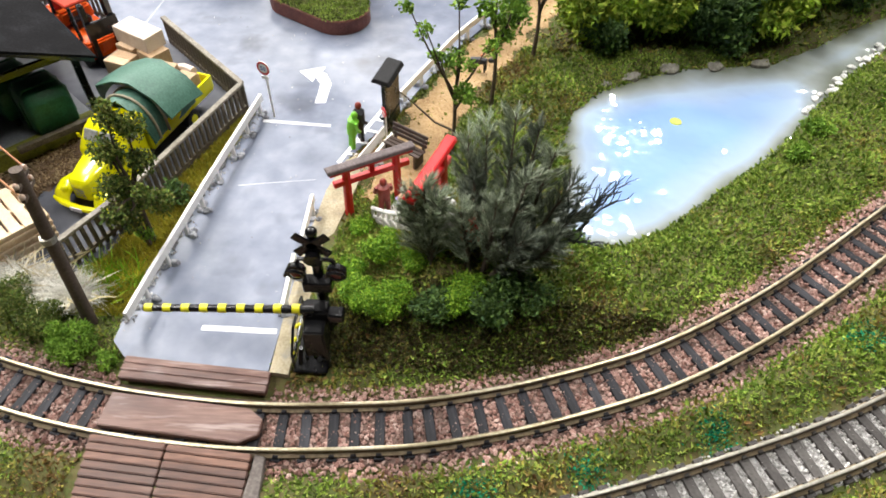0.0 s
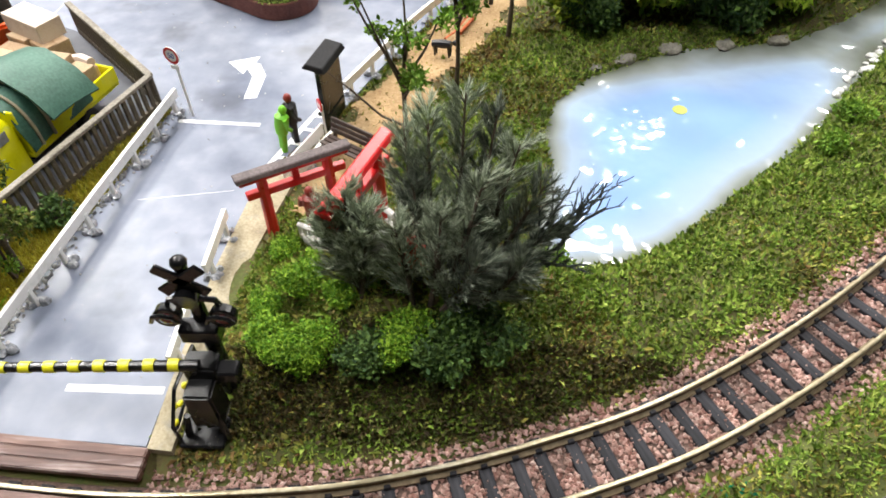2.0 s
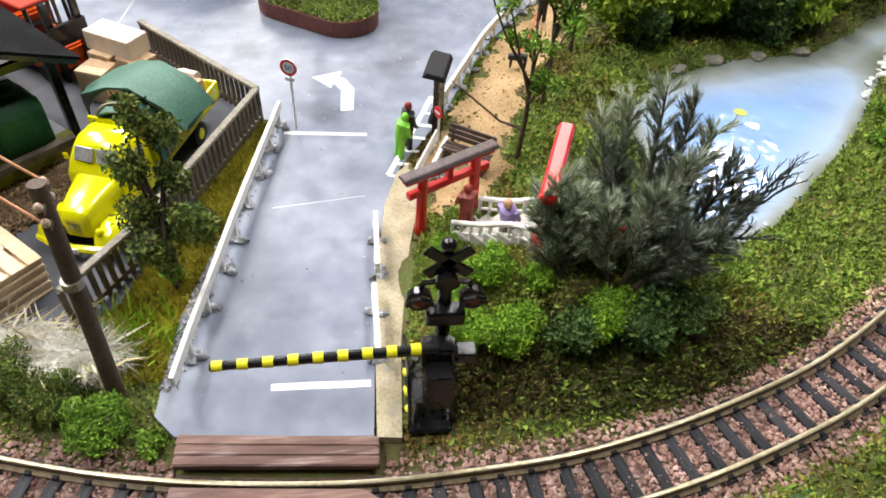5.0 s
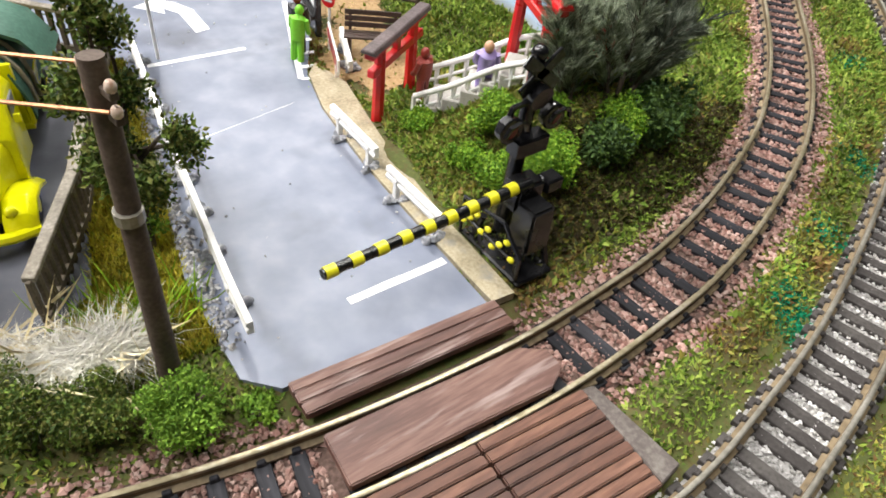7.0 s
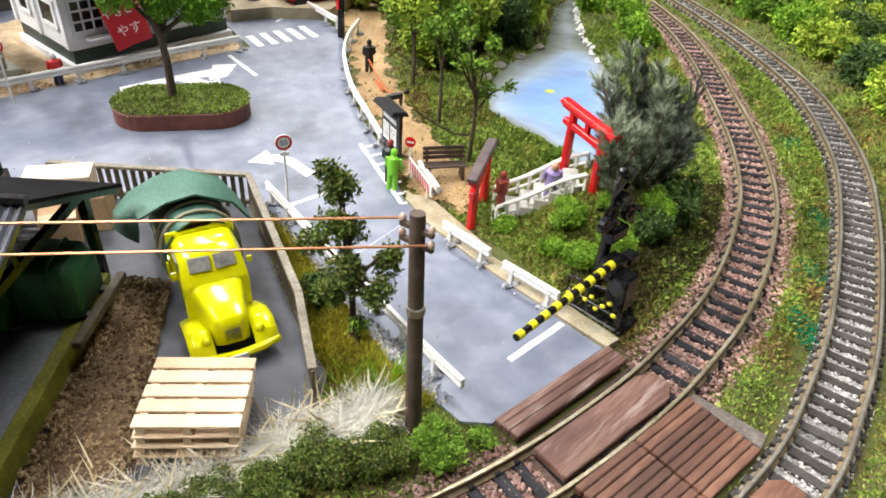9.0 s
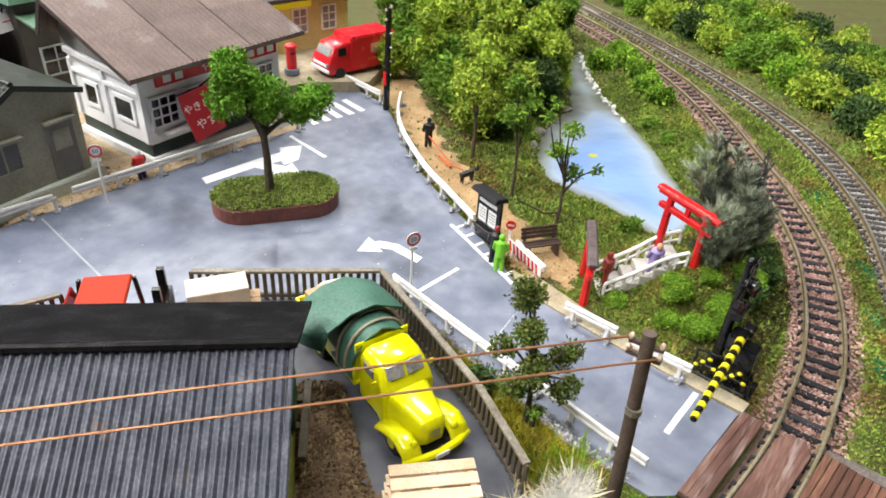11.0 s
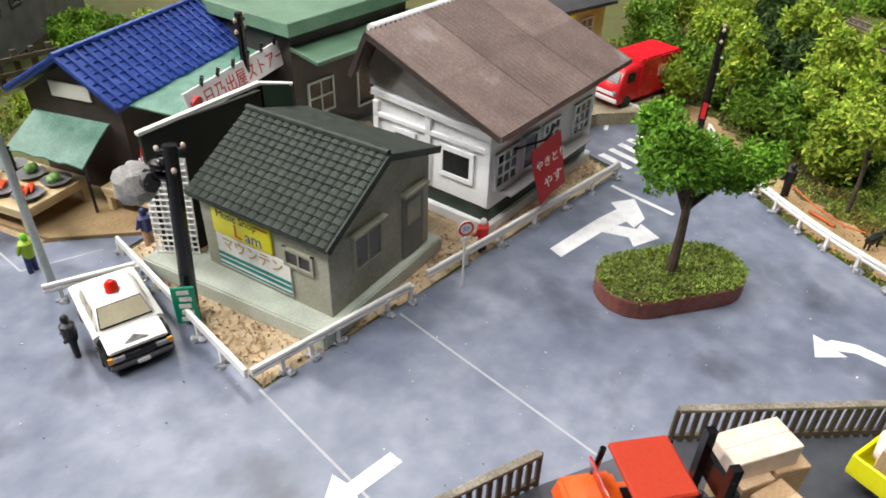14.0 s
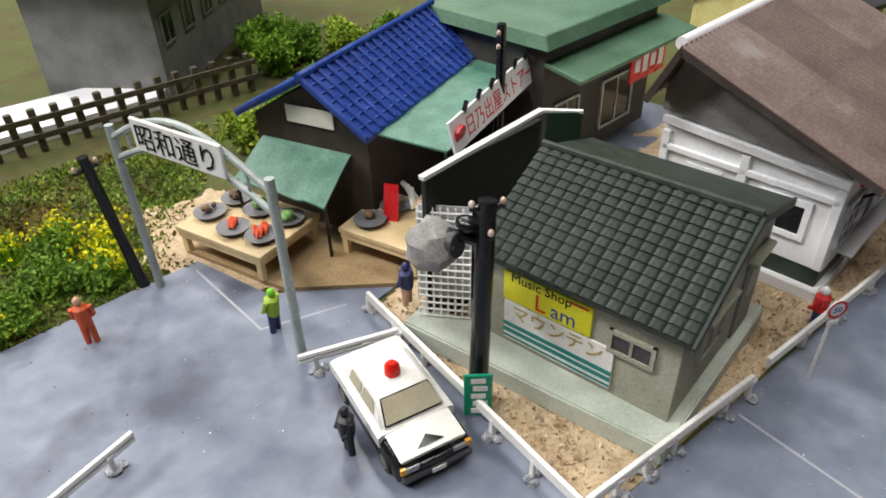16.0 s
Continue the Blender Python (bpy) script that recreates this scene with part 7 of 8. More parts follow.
def cloud(balls, per):
    """Points in and near the skins of balls (x, y, z, r)."""
    out = []
    for bx, by, bz, r in balls:
        n = int(per * r * r)
        d = RNG.normal(size=(n, 3))
        d /= np.linalg.norm(d, axis=1)[:, None]
        q = r * (RNG.random(n) ** 0.33) * (1 + 0.18 * np.sin(5 * d[:, 0] + bx * 3) * np.sin(4 * d[:, 1] + by * 2))
        out.append(np.array((bx, by, bz)) + d * q[:, None])
    return np.concatenate(out)


def shrub(x, y, r, h, mat, label, size=0.09, per=900, lumps=7, name="shrub", z=None, group="", length=1.5):
    z0 = float(ground_height(np.array([x]), np.array([y]))[0]) if z is None else z
    root = thing(name, x, y, z0, 0, label, name, group)
    balls = [(0, 0, h * 0.45, r * 0.75)]
    for k in range(lumps):
        a = random.uniform(0, 6.28)
        q = r * random.uniform(0.35, 0.75)
        balls.append((q * math.cos(a), q * math.sin(a), h * random.uniform(0.3, 0.85), r * random.uniform(0.3, 0.55)))
    pts = cloud(balls, per)
    pts = pts[pts[:, 2] > -0.05]
    crown = new("crown", leaf_mesh("crown", pts, size, GREENS[mat], length))
    crown.parent = root
    g = Geo()
    for k in range(4):
        a = random.uniform(0, 6.28)
        g.tube([(0, 0, -0.05), (0.2 * r * math.cos(a), 0.2 * r * math.sin(a), h * 0.4), (0.55 * r * math.cos(a), 0.55 * r * math.sin(a), h * 0.75)], [0.06, 0.04, 0.015], 5)
    part("stem", g, BARK, root)
    return root


# bright bushes on the mound's slope
for x, y, r, h in ((1.45, 10.7, 0.34, 0.25), (2.3, 9.3, 0.5, 0.42), (1.5, 9.2, 0.36, 0.28), (1.75, 8.4, 0.5, 0.42), (2.5, 8.05, 0.58, 0.45), (3.0, 8.75, 0.32, 0.3), (4.1, 8.05, 0.55, 0.5), (5.1, 8.35, 0.32, 0.3)):
    shrub(x, y, r, h, "bright", "bright green mossy bush on the mound", 0.042, 9500, 10, group="bright bushes")
for x, y, r, h in ((3.6, 7.8, 0.6, 0.6), (4.7, 7.9, 0.7, 0.7), (5.6, 8.2, 0.6, 0.6)):
    shrub(x, y, r, h, "dark", "dark green bush at the foot of the mound", 0.07, 3000, 6, group="dark bushes")

# grey-green juniper-like bush on top of the mound
JUN = thing("conifer_bush", 4.9, 9.0, 1.2, 0, "large feathery grey-green conifer bush with dark twigs", "bush")
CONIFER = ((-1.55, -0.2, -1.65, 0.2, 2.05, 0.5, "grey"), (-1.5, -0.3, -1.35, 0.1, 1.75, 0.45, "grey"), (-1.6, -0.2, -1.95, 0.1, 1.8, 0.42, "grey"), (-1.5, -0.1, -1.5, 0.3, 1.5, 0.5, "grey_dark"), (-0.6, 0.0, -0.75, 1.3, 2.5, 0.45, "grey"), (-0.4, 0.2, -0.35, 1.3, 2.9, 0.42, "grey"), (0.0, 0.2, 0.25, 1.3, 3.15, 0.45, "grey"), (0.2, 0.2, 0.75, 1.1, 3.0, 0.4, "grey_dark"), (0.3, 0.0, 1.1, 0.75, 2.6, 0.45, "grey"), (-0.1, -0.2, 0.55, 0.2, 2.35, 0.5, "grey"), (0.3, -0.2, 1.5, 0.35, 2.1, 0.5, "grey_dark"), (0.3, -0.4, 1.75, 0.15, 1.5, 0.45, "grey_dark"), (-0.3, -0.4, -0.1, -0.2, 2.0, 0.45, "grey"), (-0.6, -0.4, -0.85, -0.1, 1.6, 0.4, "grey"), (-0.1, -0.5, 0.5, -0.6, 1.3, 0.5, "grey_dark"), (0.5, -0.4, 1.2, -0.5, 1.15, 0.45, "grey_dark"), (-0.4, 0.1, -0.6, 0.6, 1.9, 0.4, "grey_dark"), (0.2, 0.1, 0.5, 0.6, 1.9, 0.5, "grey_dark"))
for bx, by, tx, ty, tz, r, m in CONIFER:
    a, b = np.array((bx, by, 0.0)), np.array((tx, ty, tz))
    span = np.linalg.norm(b - a)
    ax = (b - a) / span
    n, per = 50, 64
    t = np.linspace(0.12, 0.97, n)
    out = RNG.normal(size=(n, 3))
    out -= (out @ ax)[:, None] * ax
    out /= np.linalg.norm(out, axis=1)[:, None]
    start = a + (b - a) * t[:, None]
    way = ax * 1.35 + out
    way /= np.linalg.norm(way, axis=1)[:, None]
    reach = r * 1.55 * (1.05 - 0.55 * t) * RNG.uniform(0.6, 1.15, n)
    u = RNG.random((n, per, 1)) ** 0.8
    pts = start[:, None] + way[:, None] * reach[:, None, None] * u
    pts[..., 2] -= 0.1 * u[..., 0] ** 2 * reach[:, None]
    dirs = way[:, None] * 1.3 + RNG.normal(size=(n, per, 3)) * 0.3
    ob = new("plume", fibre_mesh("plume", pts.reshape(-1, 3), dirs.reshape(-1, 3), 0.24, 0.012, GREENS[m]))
    ob.parent = JUN
    g = Geo().tube([a, a + (b - a) * 0.5 + (0.05, 0, 0), b], [0.06, 0.04, 0.012], 6)
    for k in range(0, n, 2):
        g.tube([start[k], start[k] + way[k] * reach[k]], [0.014, 0.006], 4, False)
    part("stem", g, BARK, JUN)
tw = Geo()
random.seed(11)


def twig(g, p, d, length, r, depth):
    q = p + d * length
    g.tube([p, (p + q) / 2 + Vector((random.uniform(-1, 1), random.uniform(-1, 1), random.uniform(-1, 1))) * length * 0.08, q], [r, r * 0.85, r * 0.65], 5)
    if depth:
        for k in range(3):
            e = (d + Vector((random.uniform(-1, 1), random.uniform(-1, 1), random.uniform(-0.5, 0.9))) * 0.65).normalized()
            twig(g, p + (q - p) * (0.45 + 0.27 * k), e, length * random.uniform(0.55, 0.75), r * 0.65, depth - 1)


twig(tw, Vector((0.9, 0.0, 0.6)), Vector((0.75, 0.2, 0.75)).normalized(), 1.1, 0.05, 4)
twig(tw, Vector((0.8, -0.2, 0.4)), Vector((0.85, 0.1, 0.5)).normalized(), 0.9, 0.045, 4)
part("twig_spray", tw, surface("dark_twig", [(0.015, 0.02, 0.018), (0.035, 0.045, 0.04)], 0.3, 0.6), JUN, "dark forked twigs")


def tree(x, y, h, crowns, mat, label, size=0.1, per=700, trunk=0.09, lean=(0, 0), limbs=True, z=None, name="tree", group="", length=1.6):
    z0 = float(ground_height(np.array([x]), np.array([y]))[0]) if z is None else z
    root = thing(name, x, y, z0, 0, label, "tree", group)
    top = Vector((lean[0], lean[1], h))
    fork = top * 0.45
    g = Geo().tube([(0, 0, -0.08), fork * 0.5 + Vector((0.03, -0.02, 0)), fork], [trunk, trunk * 0.8, trunk * 0.7], 8)
    part("trunk", g, BARK, root, smooth=True)
    for cx, cy, cz, r in crowns:
        c = Vector((cx, cy, cz))
        mid = fork + (c - fork) * 0.5 + Vector((random.uniform(-0.1, 0.1), random.uniform(-0.1, 0.1), -0.08))
        part("limb", Geo().tube([fork * random.uniform(0.75, 1), mid, c + Vector((0, 0, r * 0.3))], [trunk * 0.6, trunk * 0.4, 0.015], 6), BARK, root, smooth=True)
    pts = cloud([(cx + RNG.normal() * r * 0.3, cy + RNG.normal() * r * 0.3, cz + RNG.normal() * r * 0.2, r * q) for cx, cy, cz, r in crowns for q in (1.0, 0.6, 0.6)], per)
    ob = new("crown", leaf_mesh("crown", pts, size, GREENS[mat], length))
    ob.parent = root
    return root


# roundabout island with its tree
isl = thing("traffic_island", -1.5, 21.95, 0, -33, "oval planted traffic island with a red-brown kerb wall", "traffic island")


def stadium(l, r, n=14):
    return [(l / 2 + r * math.cos(a), r * math.sin(a)) for a in [-math.pi / 2 + math.pi * k / n for k in range(n + 1)]] + [(-l / 2 + r * math.cos(a), r * math.sin(a)) for a in [math.pi / 2 + math.pi * k / n for k in range(n + 1)]]


isl.scale = (0.89, 0.89, 1.0)
part("kerb_wall", Geo().prism(stadium(2.3, 1.22), 0, 0.52), surface("red_brown_wall", [(0.1, 0.03, 0.022), (0.17, 0.055, 0.04), (0.24, 0.09, 0.065)], 0.6, 0.6, 0.01, 0.06), isl, bevel=0.03)
part("soil", Geo().loft([[(x, y, z) for x, y in stadium(2.3, r)] for z, r in ((0.5, 1.15), (0.62, 1.08), (0.72, 0.8), (0.76, 0.3))]), MAT["turf"], isl, smooth=True)
pts = []
while len(pts) < 5200:
    x, y = random.uniform(-2.4, 2.4), random.uniform(-1.25, 1.25)
    d = math.hypot(max(0, abs(x) - 1.15), y)
    if d < 1.24:
        pts.append((x, y, 0.5 + 0.27 * (1 - (d / 1.3) ** 3) + random.uniform(0, 0.07)))
ob = new("planting", leaf_mesh("planting", pts, 0.07, leafy("island_turf", [(0.12, 0.18, 0.025), (0.22, 0.31, 0.05), (0.32, 0.4, 0.09), (0.16, 0.25, 0.03)]), 1.3, 0.3))
ob.parent = isl
tree(-1.78, 21.9, 5.2, ((-0.75, 0.75, 3.4, 0.62), (-0.3, 0.95, 4.1, 0.6), (-0.75, 0.4, 3.9, 0.55), (0.25, 0.25, 3.2, 0.62), (0.2, -0.25, 2.85, 0.45), (1.15, -1.0, 3.05, 0.6), (0.85, -0.65, 2.75, 0.45), (-0.05, 0.5, 3.6, 0.5)), "island", "leafy green tree with forked trunk on the island", 0.085, 3600, 0.15, (-0.15, 0.0), z=0.7)

# roadside tree on the verge
tree(-3.85, 10.2, 4.1, ((0.0, 0.3, 3.75, 0.33), (0.2, 0.55, 3.3, 0.34), (-0.25, 0.1, 2.95, 0.36), (0.2, 0.3, 2.5, 0.34), (-0.15, -0.15, 2.05, 0.38), (0.15, 0.1, 1.6, 0.34), (0.05, -0.9, 1.9, 0.26), (0.0, -0.6, 1.45, 0.26), (-0.2, 0.2, 1.2, 0.34), (-0.4, 0.5, 2.4, 0.28), (0.75, -0.25, 1.75, 0.3), (0.6, -0.5, 2.3, 0.24)), "hedge", "slender green tree with clumped leaves on the grass verge", 0.065, 3600, 0.08, (0.05, 0.1))
shrub(-3.85, 10.0, 0.3, 1.2, "mid", "light green undergrowth round the verge tree", 0.06, 1500, 5)
shrub(-3.6, 11.6, 0.45, 0.9, "dark", "small dark green bush on the verge", 0.08, 2000, 5)

# thin trees along the footpath
path_tree = tree(3.7, 14.1, 4.8, ((0.35, -0.2, 2.3, 0.3), (-0.4, 0.1, 3.2, 0.22), (0.9, 0.3, 3.4, 0.25), (-0.7, -0.3, 4.2, 0.22), (0.2, 0.1, 3.0, 0.32), (0.5, -0.9, 2.6, 0.18), (-1.2, 0.2, 4.6, 0.2), (0.1, 0.6, 4.4, 0.2)), "mid", "thin bare-branched tree with few green leaves", 0.09, 1300, 0.07, (0.15, -0.1), group="path trees")
tree(4.85, 16.6, 4.6, ((0.2, 0.1, 2.6, 0.4), (-0.3, 0.2, 3.2, 0.4), (0.5, -0.1, 3.6, 0.4), (0.0, 0.2, 4.2, 0.35), (0.6, 0.5, 3.0, 0.3)), "mid", "thin young tree with light leaves", 0.1, 1100, 0.07, (0.1, 0.1), group="path trees")
tree(6.3, 19.5, 4.2, ((0.2, 0.1, 2.7, 0.5), (-0.3, 0.3, 3.2, 0.5), (0.5, 0.2, 3.7, 0.5), (0.6, 0.6, 3.0, 0.4)), "wild", "thin young tree with light leaves", 0.1, 1100, 0.08, (0.1, 0.1), group="path trees")
part("bare_branch", Geo().tube([(0, 0, 0.9), (-0.5, 0.2, 1.0), (-1.2, 0.5, 1.5), (-1.7, 0.6, 1.9)], [0.035, 0.03, 0.025, 0.012], 5), BARK, path_tree)

# woods north of the pond
WOOD = [(8.2, 20.6), (9.2, 22.2), (10.8, 20.9), (12.6, 20.8), (14.4, 21.4), (10.2, 24.2), (12.2, 23.2), (14.2, 23.6), (16.2, 22.9), (11.8, 26.2), (14.0, 26.4), (16.4, 25.2), (18.2, 24.2), (13.2, 28.8), (16.0, 28.5), (18.6, 27.2), (20.6, 26.0), (22.4, 25.6), (20.0, 29.6), (23.6, 28.4), (10.6, 28.2), (15.0, 31.5), (18.5, 32.0), (22.5, 31.6)]
for k, (x, y) in enumerate(WOOD):
    h = 2.1 + 1.2 * ((k * 37) % 10) / 10
    shrub(x, y, 1.15 + 0.25 * ((k * 13) % 5) / 5, h, ("wild", "mid", "wild", "dark")[k % 4], "tangled green woodland bush beside the pond", 0.13, 1300, 9, group="woodland bushes", length=2.0)
    if k % 3 == 0:
        shrub(x + 0.5, y - 0.7, 0.75, 1.2, "dark", "dark green bush at the wood's edge", 0.11, 1900, 6, group="woodland bushes")
for x, y, h in ((8.9, 21.3, 3.8), (11.4, 22.0, 4.1), (13.5, 22.3, 3.7), (10.2, 25.4, 4.0), (15.3, 24.4, 4.0)):
    tree(x, y, h, [(random.uniform(-0.7, 0.7), random.uniform(-0.7, 0.7), h * random.uniform(0.55, 1.0), 0.45) for k in range(7)], "wild", "wispy light green tree of the wood", 0.12, 1100, 0.08, group="woodland trees", length=2.2)

# scrub beyond the outer track
for k in range(44):
    t = k / 43
    p = TB[int(len(TB) * (0.60 + 0.36 * t))]
    q = TB[min(len(TB) - 1, int(len(TB) * (0.60 + 0.36 * t)) + 3)]
    d = Vector((q.y - p.y, p.x - q.x)).normalized()
    o = 2.9 + (k % 4) * 1.7
    shrub(p.x + d.x * o, p.y + d.y * o, 1.5, 1.2 + 0.3 * (k % 4), ("mid", "wild", "wild", "bright", "dark")[(k * 3) % 5], "loose green scrub beyond the outer track", 0.13, 1000, 8, group="trackside scrub", length=1.9)
for x, y in ((20.5, 19.2), (21.8, 20.6), (19.2, 18.0), (20.2, 21.3), (23.2, 21.8), (17.9, 16.9)):
    shrub(x, y, 0.8, 0.8, "bright", "bright green ground cover on the pond bank", 0.12, 1300, 7, group="bank bushes", length=1.8)
for x, y in ((14.8, 15.8), (13.9, 14.6), (7.0, 10.6), (5.9, 12.4)):
    shrub(x, y, 0.4, 0.35, "mid", "small green tuft on the pond bank", 0.08, 2600, 5, group="bank tufts")
for x, y, r in ((8.7, 18.3, 0.28), (9.6, 18.75, 0.4), (11.0, 19.3, 0.42), (12.6, 19.55, 0.36), (14.2, 19.8, 0.4)):
    solid("bank_stone", Geo().ball((0, 0, 0), (r, r * 0.7, r * 0.32), 10, 6, 0.2), surface("pale_stone", [(0.08, 0.075, 0.06), (0.18, 0.17, 0.14), (0.32, 0.3, 0.26)], 0.3, 0.7, 0.02, 0.06), "pale stone at the water's edge", "stone", (x, y, WATER_Z + 0.05), random.uniform(0, 90), smooth=True, group="bank stones")
white_stone = surface("white_stone", [(0.4, 0.4, 0.38), (0.62, 0.62, 0.6), (0.78, 0.78, 0.77)], 0.2, 0.35, 0.02, 0.05)
for k in range(46):
    f = k / 45
    x = np.interp(f, (0, 0.35, 0.7, 1), (14.9, 17.8, 20.2, 22.1)) + random.uniform(-0.15, 0.15)
    y = np.interp(f, (0, 0.35, 0.7, 1), (17.1, 20.2, 22.2, 23.6)) + random.uniform(-0.15, 0.15)
    r = random.uniform(0.08, 0.2)
    solid("bank_stone", Geo().ball((0, 0, 0), (r, r * 0.75, r * 0.5), 8, 5, 0.25), white_stone, "small white stone on the track side of the pond", "stone", (x, y, WATER_Z + 0.04), random.uniform(0, 90), smooth=True, group="white bank stones")
x, y = RNG.uniform(-20, 8, 900), RNG.uniform(7, 38, 900)
k = inside(ROAD, x, y)
tagged(new("crumbs", stone_mesh("crumbs", np.stack([x[k], y[k], np.full(k.sum(), 0.012)], 1), 0.028, leafy("crumbs_pale", [(0.1, 0.1, 0.11), (0.5, 0.5, 0.5), (0.7, 0.7, 0.68), (0.3, 0.28, 0.24)], 0.8))), "tiny pale crumbs scattered on the road", "crumbs", kind="stuff")
solid("lily_leaf", Geo().cyl((0, 0, 0), (0, 0, 0.015), 0.2, n=9), paint("lily", (0.4, 0.45, 0.08), 0.5), "floating yellow-green leaf on the pond", "leaf", (10.7, 16.4, WATER_Z))

# hedge and straw south of the yard
for k in range(9):
    shrub(-5.5 - 0.85 * k, 7.45 + 0.27 * k + 0.15 * (k % 2), 0.56, 0.55 + 0.1 * (k % 3), "hedge", "low dark green hedge bush beside the track", 0.038, 8500, 11, group="hedge by the yard")
shrub(-4.55, 6.95, 0.55, 0.75, "mid", "round fresh green bush under the pole", 0.04, 9500, 9)
shrub(-3.75, 6.6, 0.3, 0.25, "mid", "small green tuft at the road edge", 0.06, 3600, 4)


def tuft(x, y, n, length, width, mat, label, spread=0.2, up=1.0, z=0.0):
    a = RNG.normal(size=(n, 2)) * spread
    dirs = np.column_stack([RNG.normal(size=(n, 2)) * 0.5 + a * 0.8, np.full(n, up)])
    ob = new("grass_tuft", fibre_mesh("grass_tuft", np.column_stack([a, np.full(n, 0.0)]), dirs, length, width, GREENS[mat]))
    ob.matrix_basis = place(x, y, z)
    return tagged(ob, label, "grass tuft", group="grass tufts")


tuft(-8.3, 7.0, 120, 0.9, 0.035, "blade", "spiky fresh green grass tuft")
tuft(-4.25, 8.75, 90, 0.65, 0.03, "blade", "spiky fresh green grass tuft", 0.3)
tuft(-5.0, 8.9, 60, 0.5, 0.03, "blade", "spiky fresh green grass tuft", 0.3)
tuft(-11.5, 8.4, 120, 0.8, 0.035, "blade", "spiky fresh green grass tuft", 0.3)
for x, y, n in ((-5.9, 8.6, 90), (-7.0, 8.75, 90), (-8.4, 9.0, 110), (-9.6, 9.3, 90), (-5.2, 8.1, 60)):
    tuft(x, y, n // 2, 0.8, 0.045, "straw", "loose dry straw stalks", 0.35, 0.2, 0.25)
for x, y, r in ((-5.7, 8.3, 0.34), (-6.6, 8.6, 0.3), (-8.2, 8.75, 0.32), (-9.2, 9.1, 0.46), (-10.4, 9.6, 0.5), (-5.1, 8.25, 0.24)):
    a = RNG.normal(size=(2600, 3)) * (r, r * 0.5, 0.09)
    d = RNG.normal(size=(2600, 3)) * (1, 0.6, 0.15)
    ob = new("dry_grass", fibre_mesh("dry_grass", a, d, 0.55, 0.01, GREENS["wool"], 0.8))
    ob.matrix_basis = place(x, y, 0.2)
    tagged(ob, "fluffy bundle of pale dry grass fibre", "dry grass", group="dry grass bundles")
# grey grit at the road's edge behind the guard rail
y = np.concatenate([RNG.uniform(7.6, 15.4, 420), RNG.normal(9.4, 0.6, 140)])
x = np.interp(y, (7.6, 8.1, 9.56, 11.2, 15.4), (-3.78, -3.7, -3.6, -3.3, -2.6)) + np.abs(RNG.normal(size=len(y))) * 0.16
tagged(new("road_grit", stone_mesh("road_grit", np.stack([x, y, np.full(len(y), 0.015)], 1), 0.05, leafy("road_grit", [(0.16, 0.16, 0.17), (0.32, 0.32, 0.33), (0.5, 0.5, 0.51), (0.22, 0.2, 0.18)], 0.9))), "loose grey grit along the road edge", "grit", kind="stuff")
# grit on the dirt strip of the yard
x, y = RNG.uniform(-10.6, -5.6, 9000), RNG.uniform(9.4, 15.1, 9000)
k = inside([(-10.4, 10.6), (-7.1, 14.9), (-6.4, 14.9), (-5.85, 14.2), (-7.1, 12.3), (-8.05, 10.7), (-8.95, 9.75)], x, y)
tagged(new("dirt_crumbs", stone_mesh("dirt_crumbs", np.stack([x[k], y[k], np.full(k.sum(), 0.1)], 1), 0.06, leafy("crumbs", [(0.07, 0.04, 0.02), (0.16, 0.1, 0.05), (0.28, 0.2, 0.11), (0.36, 0.27, 0.16), (0.11, 0.065, 0.035)], 0.95))), "loose crumbs of brown dirt in the yard", "dirt", kind="stuff")
# grass verge beside the yard fence
x, y = RNG.uniform(-6, -2.2, 46000), RNG.uniform(7.8, 15.8, 46000)
k = free_turf(x, y)
tagged(new("verge_grass", fibre_mesh("verge_grass", np.stack([x[k], y[k], ground_height(x[k], y[k])], 1), np.stack([RNG.normal(size=k.sum()) * 0.5, RNG.normal(size=k.sum()) * 0.5, np.ones(k.sum())], 1), 0.19, 0.022, leafy("verge", [(0.2, 0.15, 0.02), (0.38, 0.31, 0.03), (0.48, 0.44, 0.045), (0.28, 0.31, 0.03)]))), "short yellow-green static grass on the verge", "grass", kind="stuff")
# field with yellow flowers at the street arch
for x, y in ((-15.2, 39.6), (-16.3, 40.4), (-17.3, 39.3), (-18.6, 40.8), (-15.6, 41.6), (-19.8, 39.4), (-16.9, 42.6)):
    shrub(x, y, 0.75, 0.55, "mid", "low green field plants", 0.1, 1500, 7, group="field plants")
for x, y in ((-14.6, 39.6), (-14.9, 40.6), (-14.3, 41.4), (-16.6, 42.4), (-18.0, 39.2), (-15.3, 42.3)):
    a = RNG.normal(size=(130, 3)) * (0.3, 0.3, 0.16)
    ob = new("flower_clump", leaf_mesh("flower_clump", a, 0.12, GREENS["flower"], 1.0))
    ob.matrix_basis = place(x, y, 0.5)
    tagged(ob, "clump of bright yellow flowers", "flowers", group="yellow flower clumps")
    tuft(x, y - 0.3, 60, 0.7, 0.035, "blade", "fresh green leaves under the flowers")

x, y = RNG.normal(2.2, 0.75, 16000), RNG.normal(9.6, 1.0, 16000)
k = free_turf(x, y) & (x > 0.7)
tagged(new("mound_moss", leaf_mesh("mound_moss", np.stack([x[k], y[k], ground_height(x[k], y[k]) + 0.01], 1), 0.05, leafy("mound_moss", [(0.16, 0.17, 0.03), (0.26, 0.26, 0.06), (0.2, 0.23, 0.035), (0.3, 0.22, 0.09), (0.12, 0.15, 0.02)], 0.9), 1.3, 0.3)), "olive moss on the road side of the mound", "moss", kind="stuff")
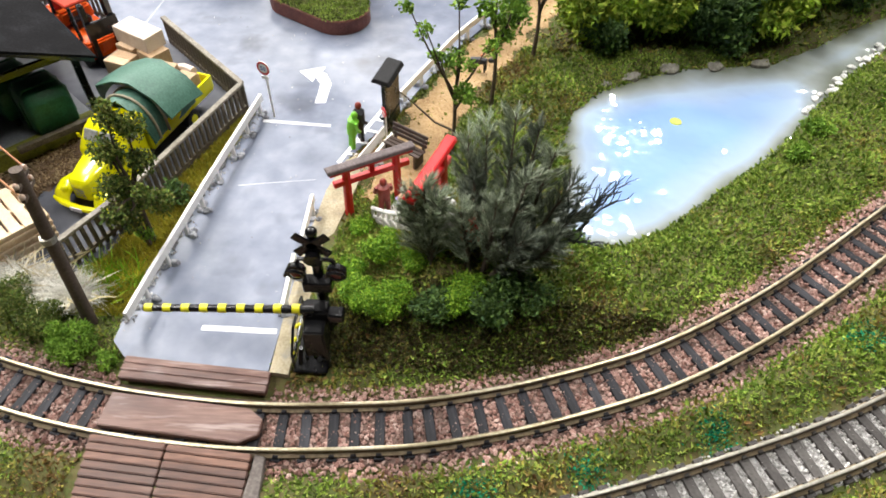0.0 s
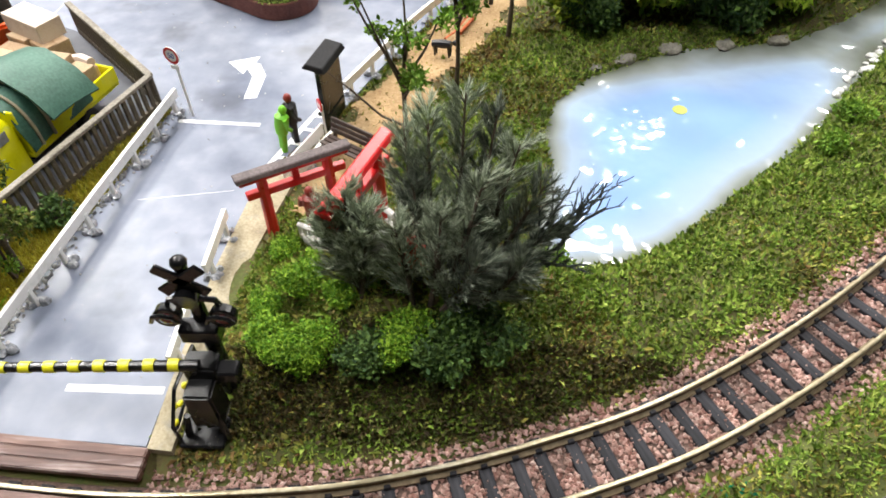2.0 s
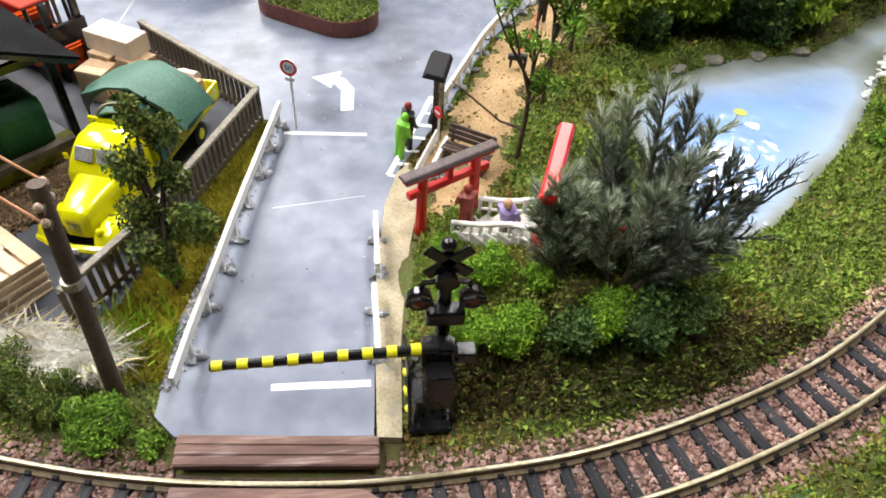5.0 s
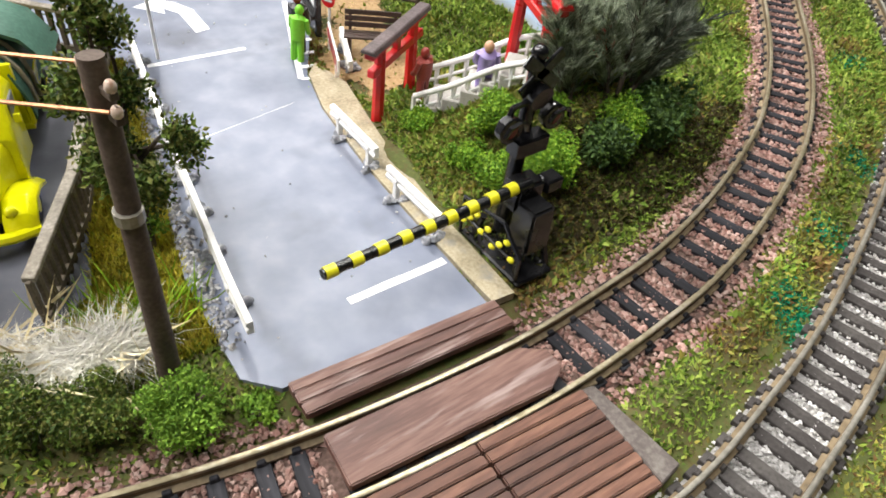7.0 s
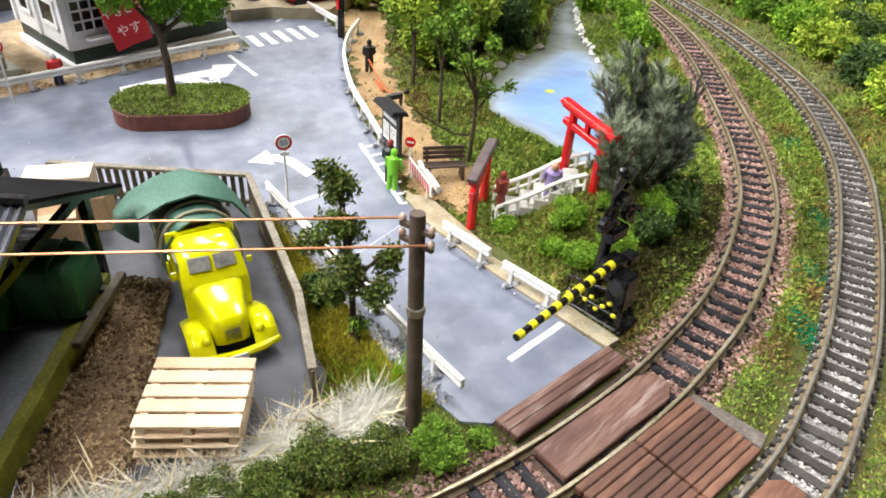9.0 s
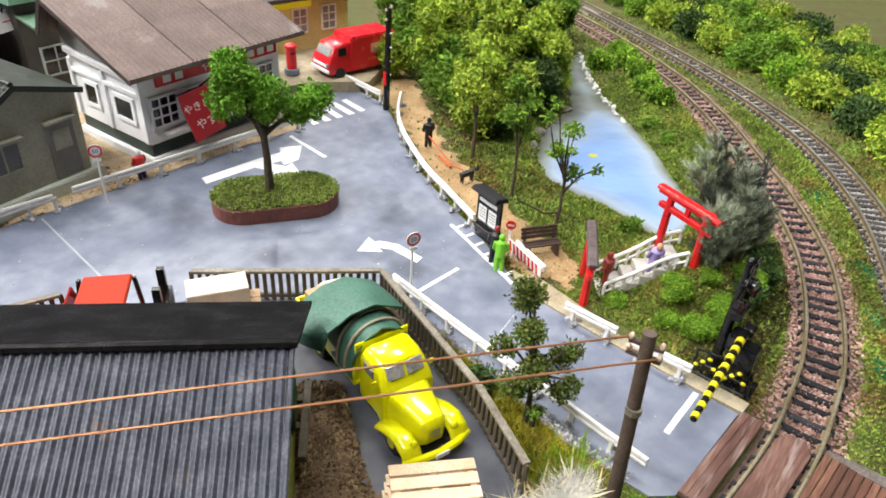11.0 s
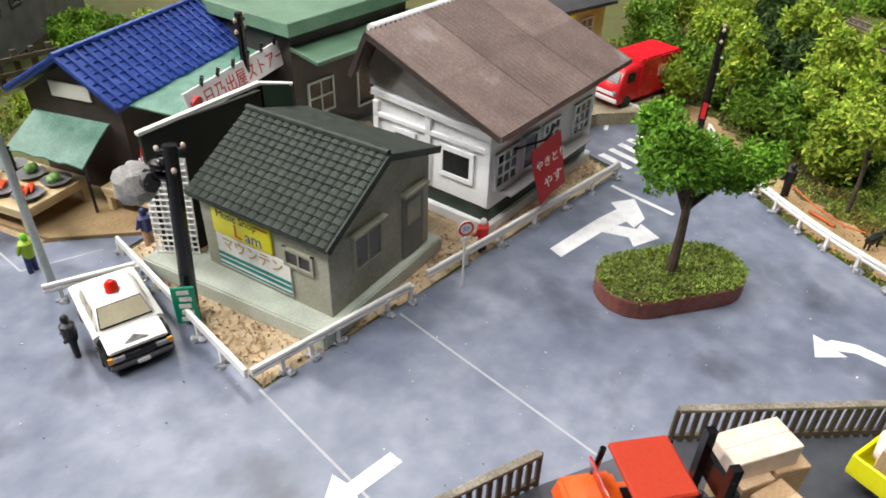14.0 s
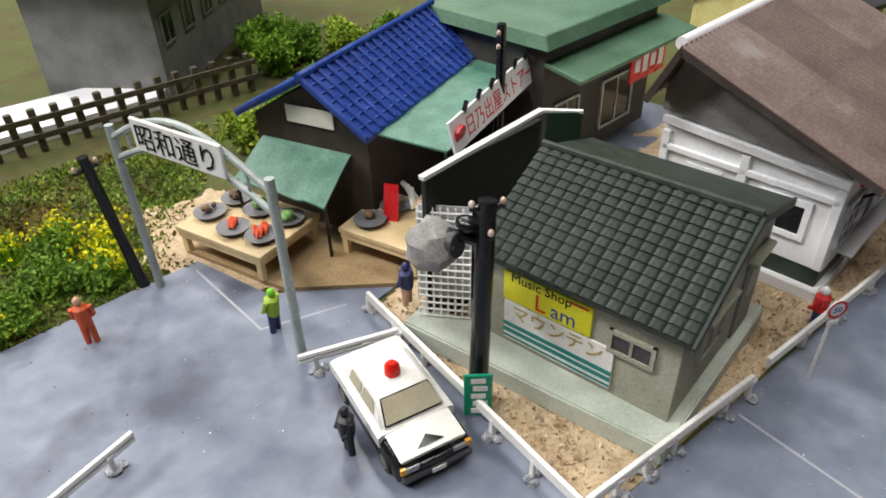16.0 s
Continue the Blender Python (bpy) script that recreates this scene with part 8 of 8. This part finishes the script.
# brown earth and dark tufts on the mound's steep side
x, y = RNG.uniform(0.8, 9.5, 26000), RNG.uniform(6.7, 8.4, 26000)
k = free_turf(x, y) & (RNG.random(26000) < 0.75)
tagged(new("undergrowth", leaf_mesh("undergrowth", np.stack([x[k], y[k], ground_height(x[k], y[k])], 1), 0.095, leafy("undergrowth", [(0.036, 0.027, 0.0144), (0.09, 0.072, 0.027), (0.054, 0.081, 0.018), (0.144, 0.099, 0.036)]), 1.3, 0.3)), "dark brown and green undergrowth below the mound", "undergrowth", kind="stuff")
# bushes behind the grocery
for k, (x, y) in enumerate(((-3.0, 44.0), (-4.8, 44.6), (-1.2, 44.4), (0.8, 43.8), (-6.6, 44.4), (2.8, 44.2), (-8.4, 43.6), (-4.2, 49.6), (-2.6, 50.4), (-0.8, 49.6), (-3.4, 52.4), (1.2, 48.6))):
    shrub(x, y, 1.1, 1.5, ("wild", "bright", "mid")[k % 3], "yellow-green bush behind the shops", 0.13, 1100, 8, group="bushes behind the shops", length=1.8)

# station edge far behind
slab("platform", [(-32, 50.2), (-9.6, 49.3), (-8.2, 50.6), (-9.6, 52.2), (-32, 53.2)], -0.1, 0.5, WHITEW, "long white station platform", "platform")
sf = thing("station_fence", -15, 48.75, 0, -1, "dark brown station fence of posts and rails", "fence")
for k in range(26):
    part("post", Geo().box((-9 + 0.72 * k, 0, 0.75), (0.24, 0.2, 1.5)), MAT["fence"], sf, bevel=0.02)
for z in (0.55, 1.15):
    part("rail", Geo().box((0, -0.13, z), (18.6, 0.1, 0.2)), MAT["fence"], sf, bevel=0.01)
st = thing("station_building", -6.3, 55.7, 0, 44, "grey weathered station building with dark windows", "station building")
GB = surface("grey_boards", [(0.14, 0.14, 0.14), (0.24, 0.24, 0.24), (0.33, 0.33, 0.33)], 0.9, 0.7)
part("wall", Geo().box((0, 0, 2.2), (12, 5, 4.4)), GB, st)
for k in range(6):
    frame_of(st, -5 + 2 * k, -2.5, 2.6, 1.0, 1.1, 2, 1, GB, DARKWIN, "x", -1)
part("roof", Geo().box((0, 0, 4.6), (13, 6.4, 0.4), taper=(0.96, 0.5)), MAT["grey_roof"], st)

# the hall around the layout
HALL = surface("hall_wall", [(0.1, 0.1, 0.1), (0.14, 0.14, 0.14)], 60, 0.9, 0, 5)
for name, c, s in (("wall_north", (0, 420, 40), (900, 10, 290)), ("wall_south", (0, -400, 40), (900, 10, 290)), ("wall_east", (445, 10, 40), (10, 830, 290)), ("wall_west", (-445, 10, 40), (10, 830, 290)), ("hall_floor", (0, 10, -100), (900, 850, 10)), ("ceiling", (0, 10, 190), (900, 850, 10))):
    solid(name, Geo().box(c, s), HALL, "plain dim grey hall " + name.split("_")[0], "hall", kind="structure")

# ---- lettering into meshes ----
made = []
for body, size, parent, m, mat, name, align, flat in TEXTS:
    cu = bpy.data.curves.new(name, "FONT")
    cu.body, cu.size, cu.align_x, cu.extrude, cu.resolution_u = body, size * S, align, flat * S, 2
    ob = new(name, cu)
    made.append((ob, cu, parent, m, mat, name))
bpy.context.view_layer.update()
graph = bpy.context.evaluated_depsgraph_get()
for ob, cu, parent, m, mat, name in made:
    me = bpy.data.meshes.new_from_object(ob.evaluated_get(graph))
    me.materials.clear()
    me.materials.append(mat)
    q = new("lettering", me)
    q.parent = parent
    q.matrix_basis = m
    bpy.data.objects.remove(ob)
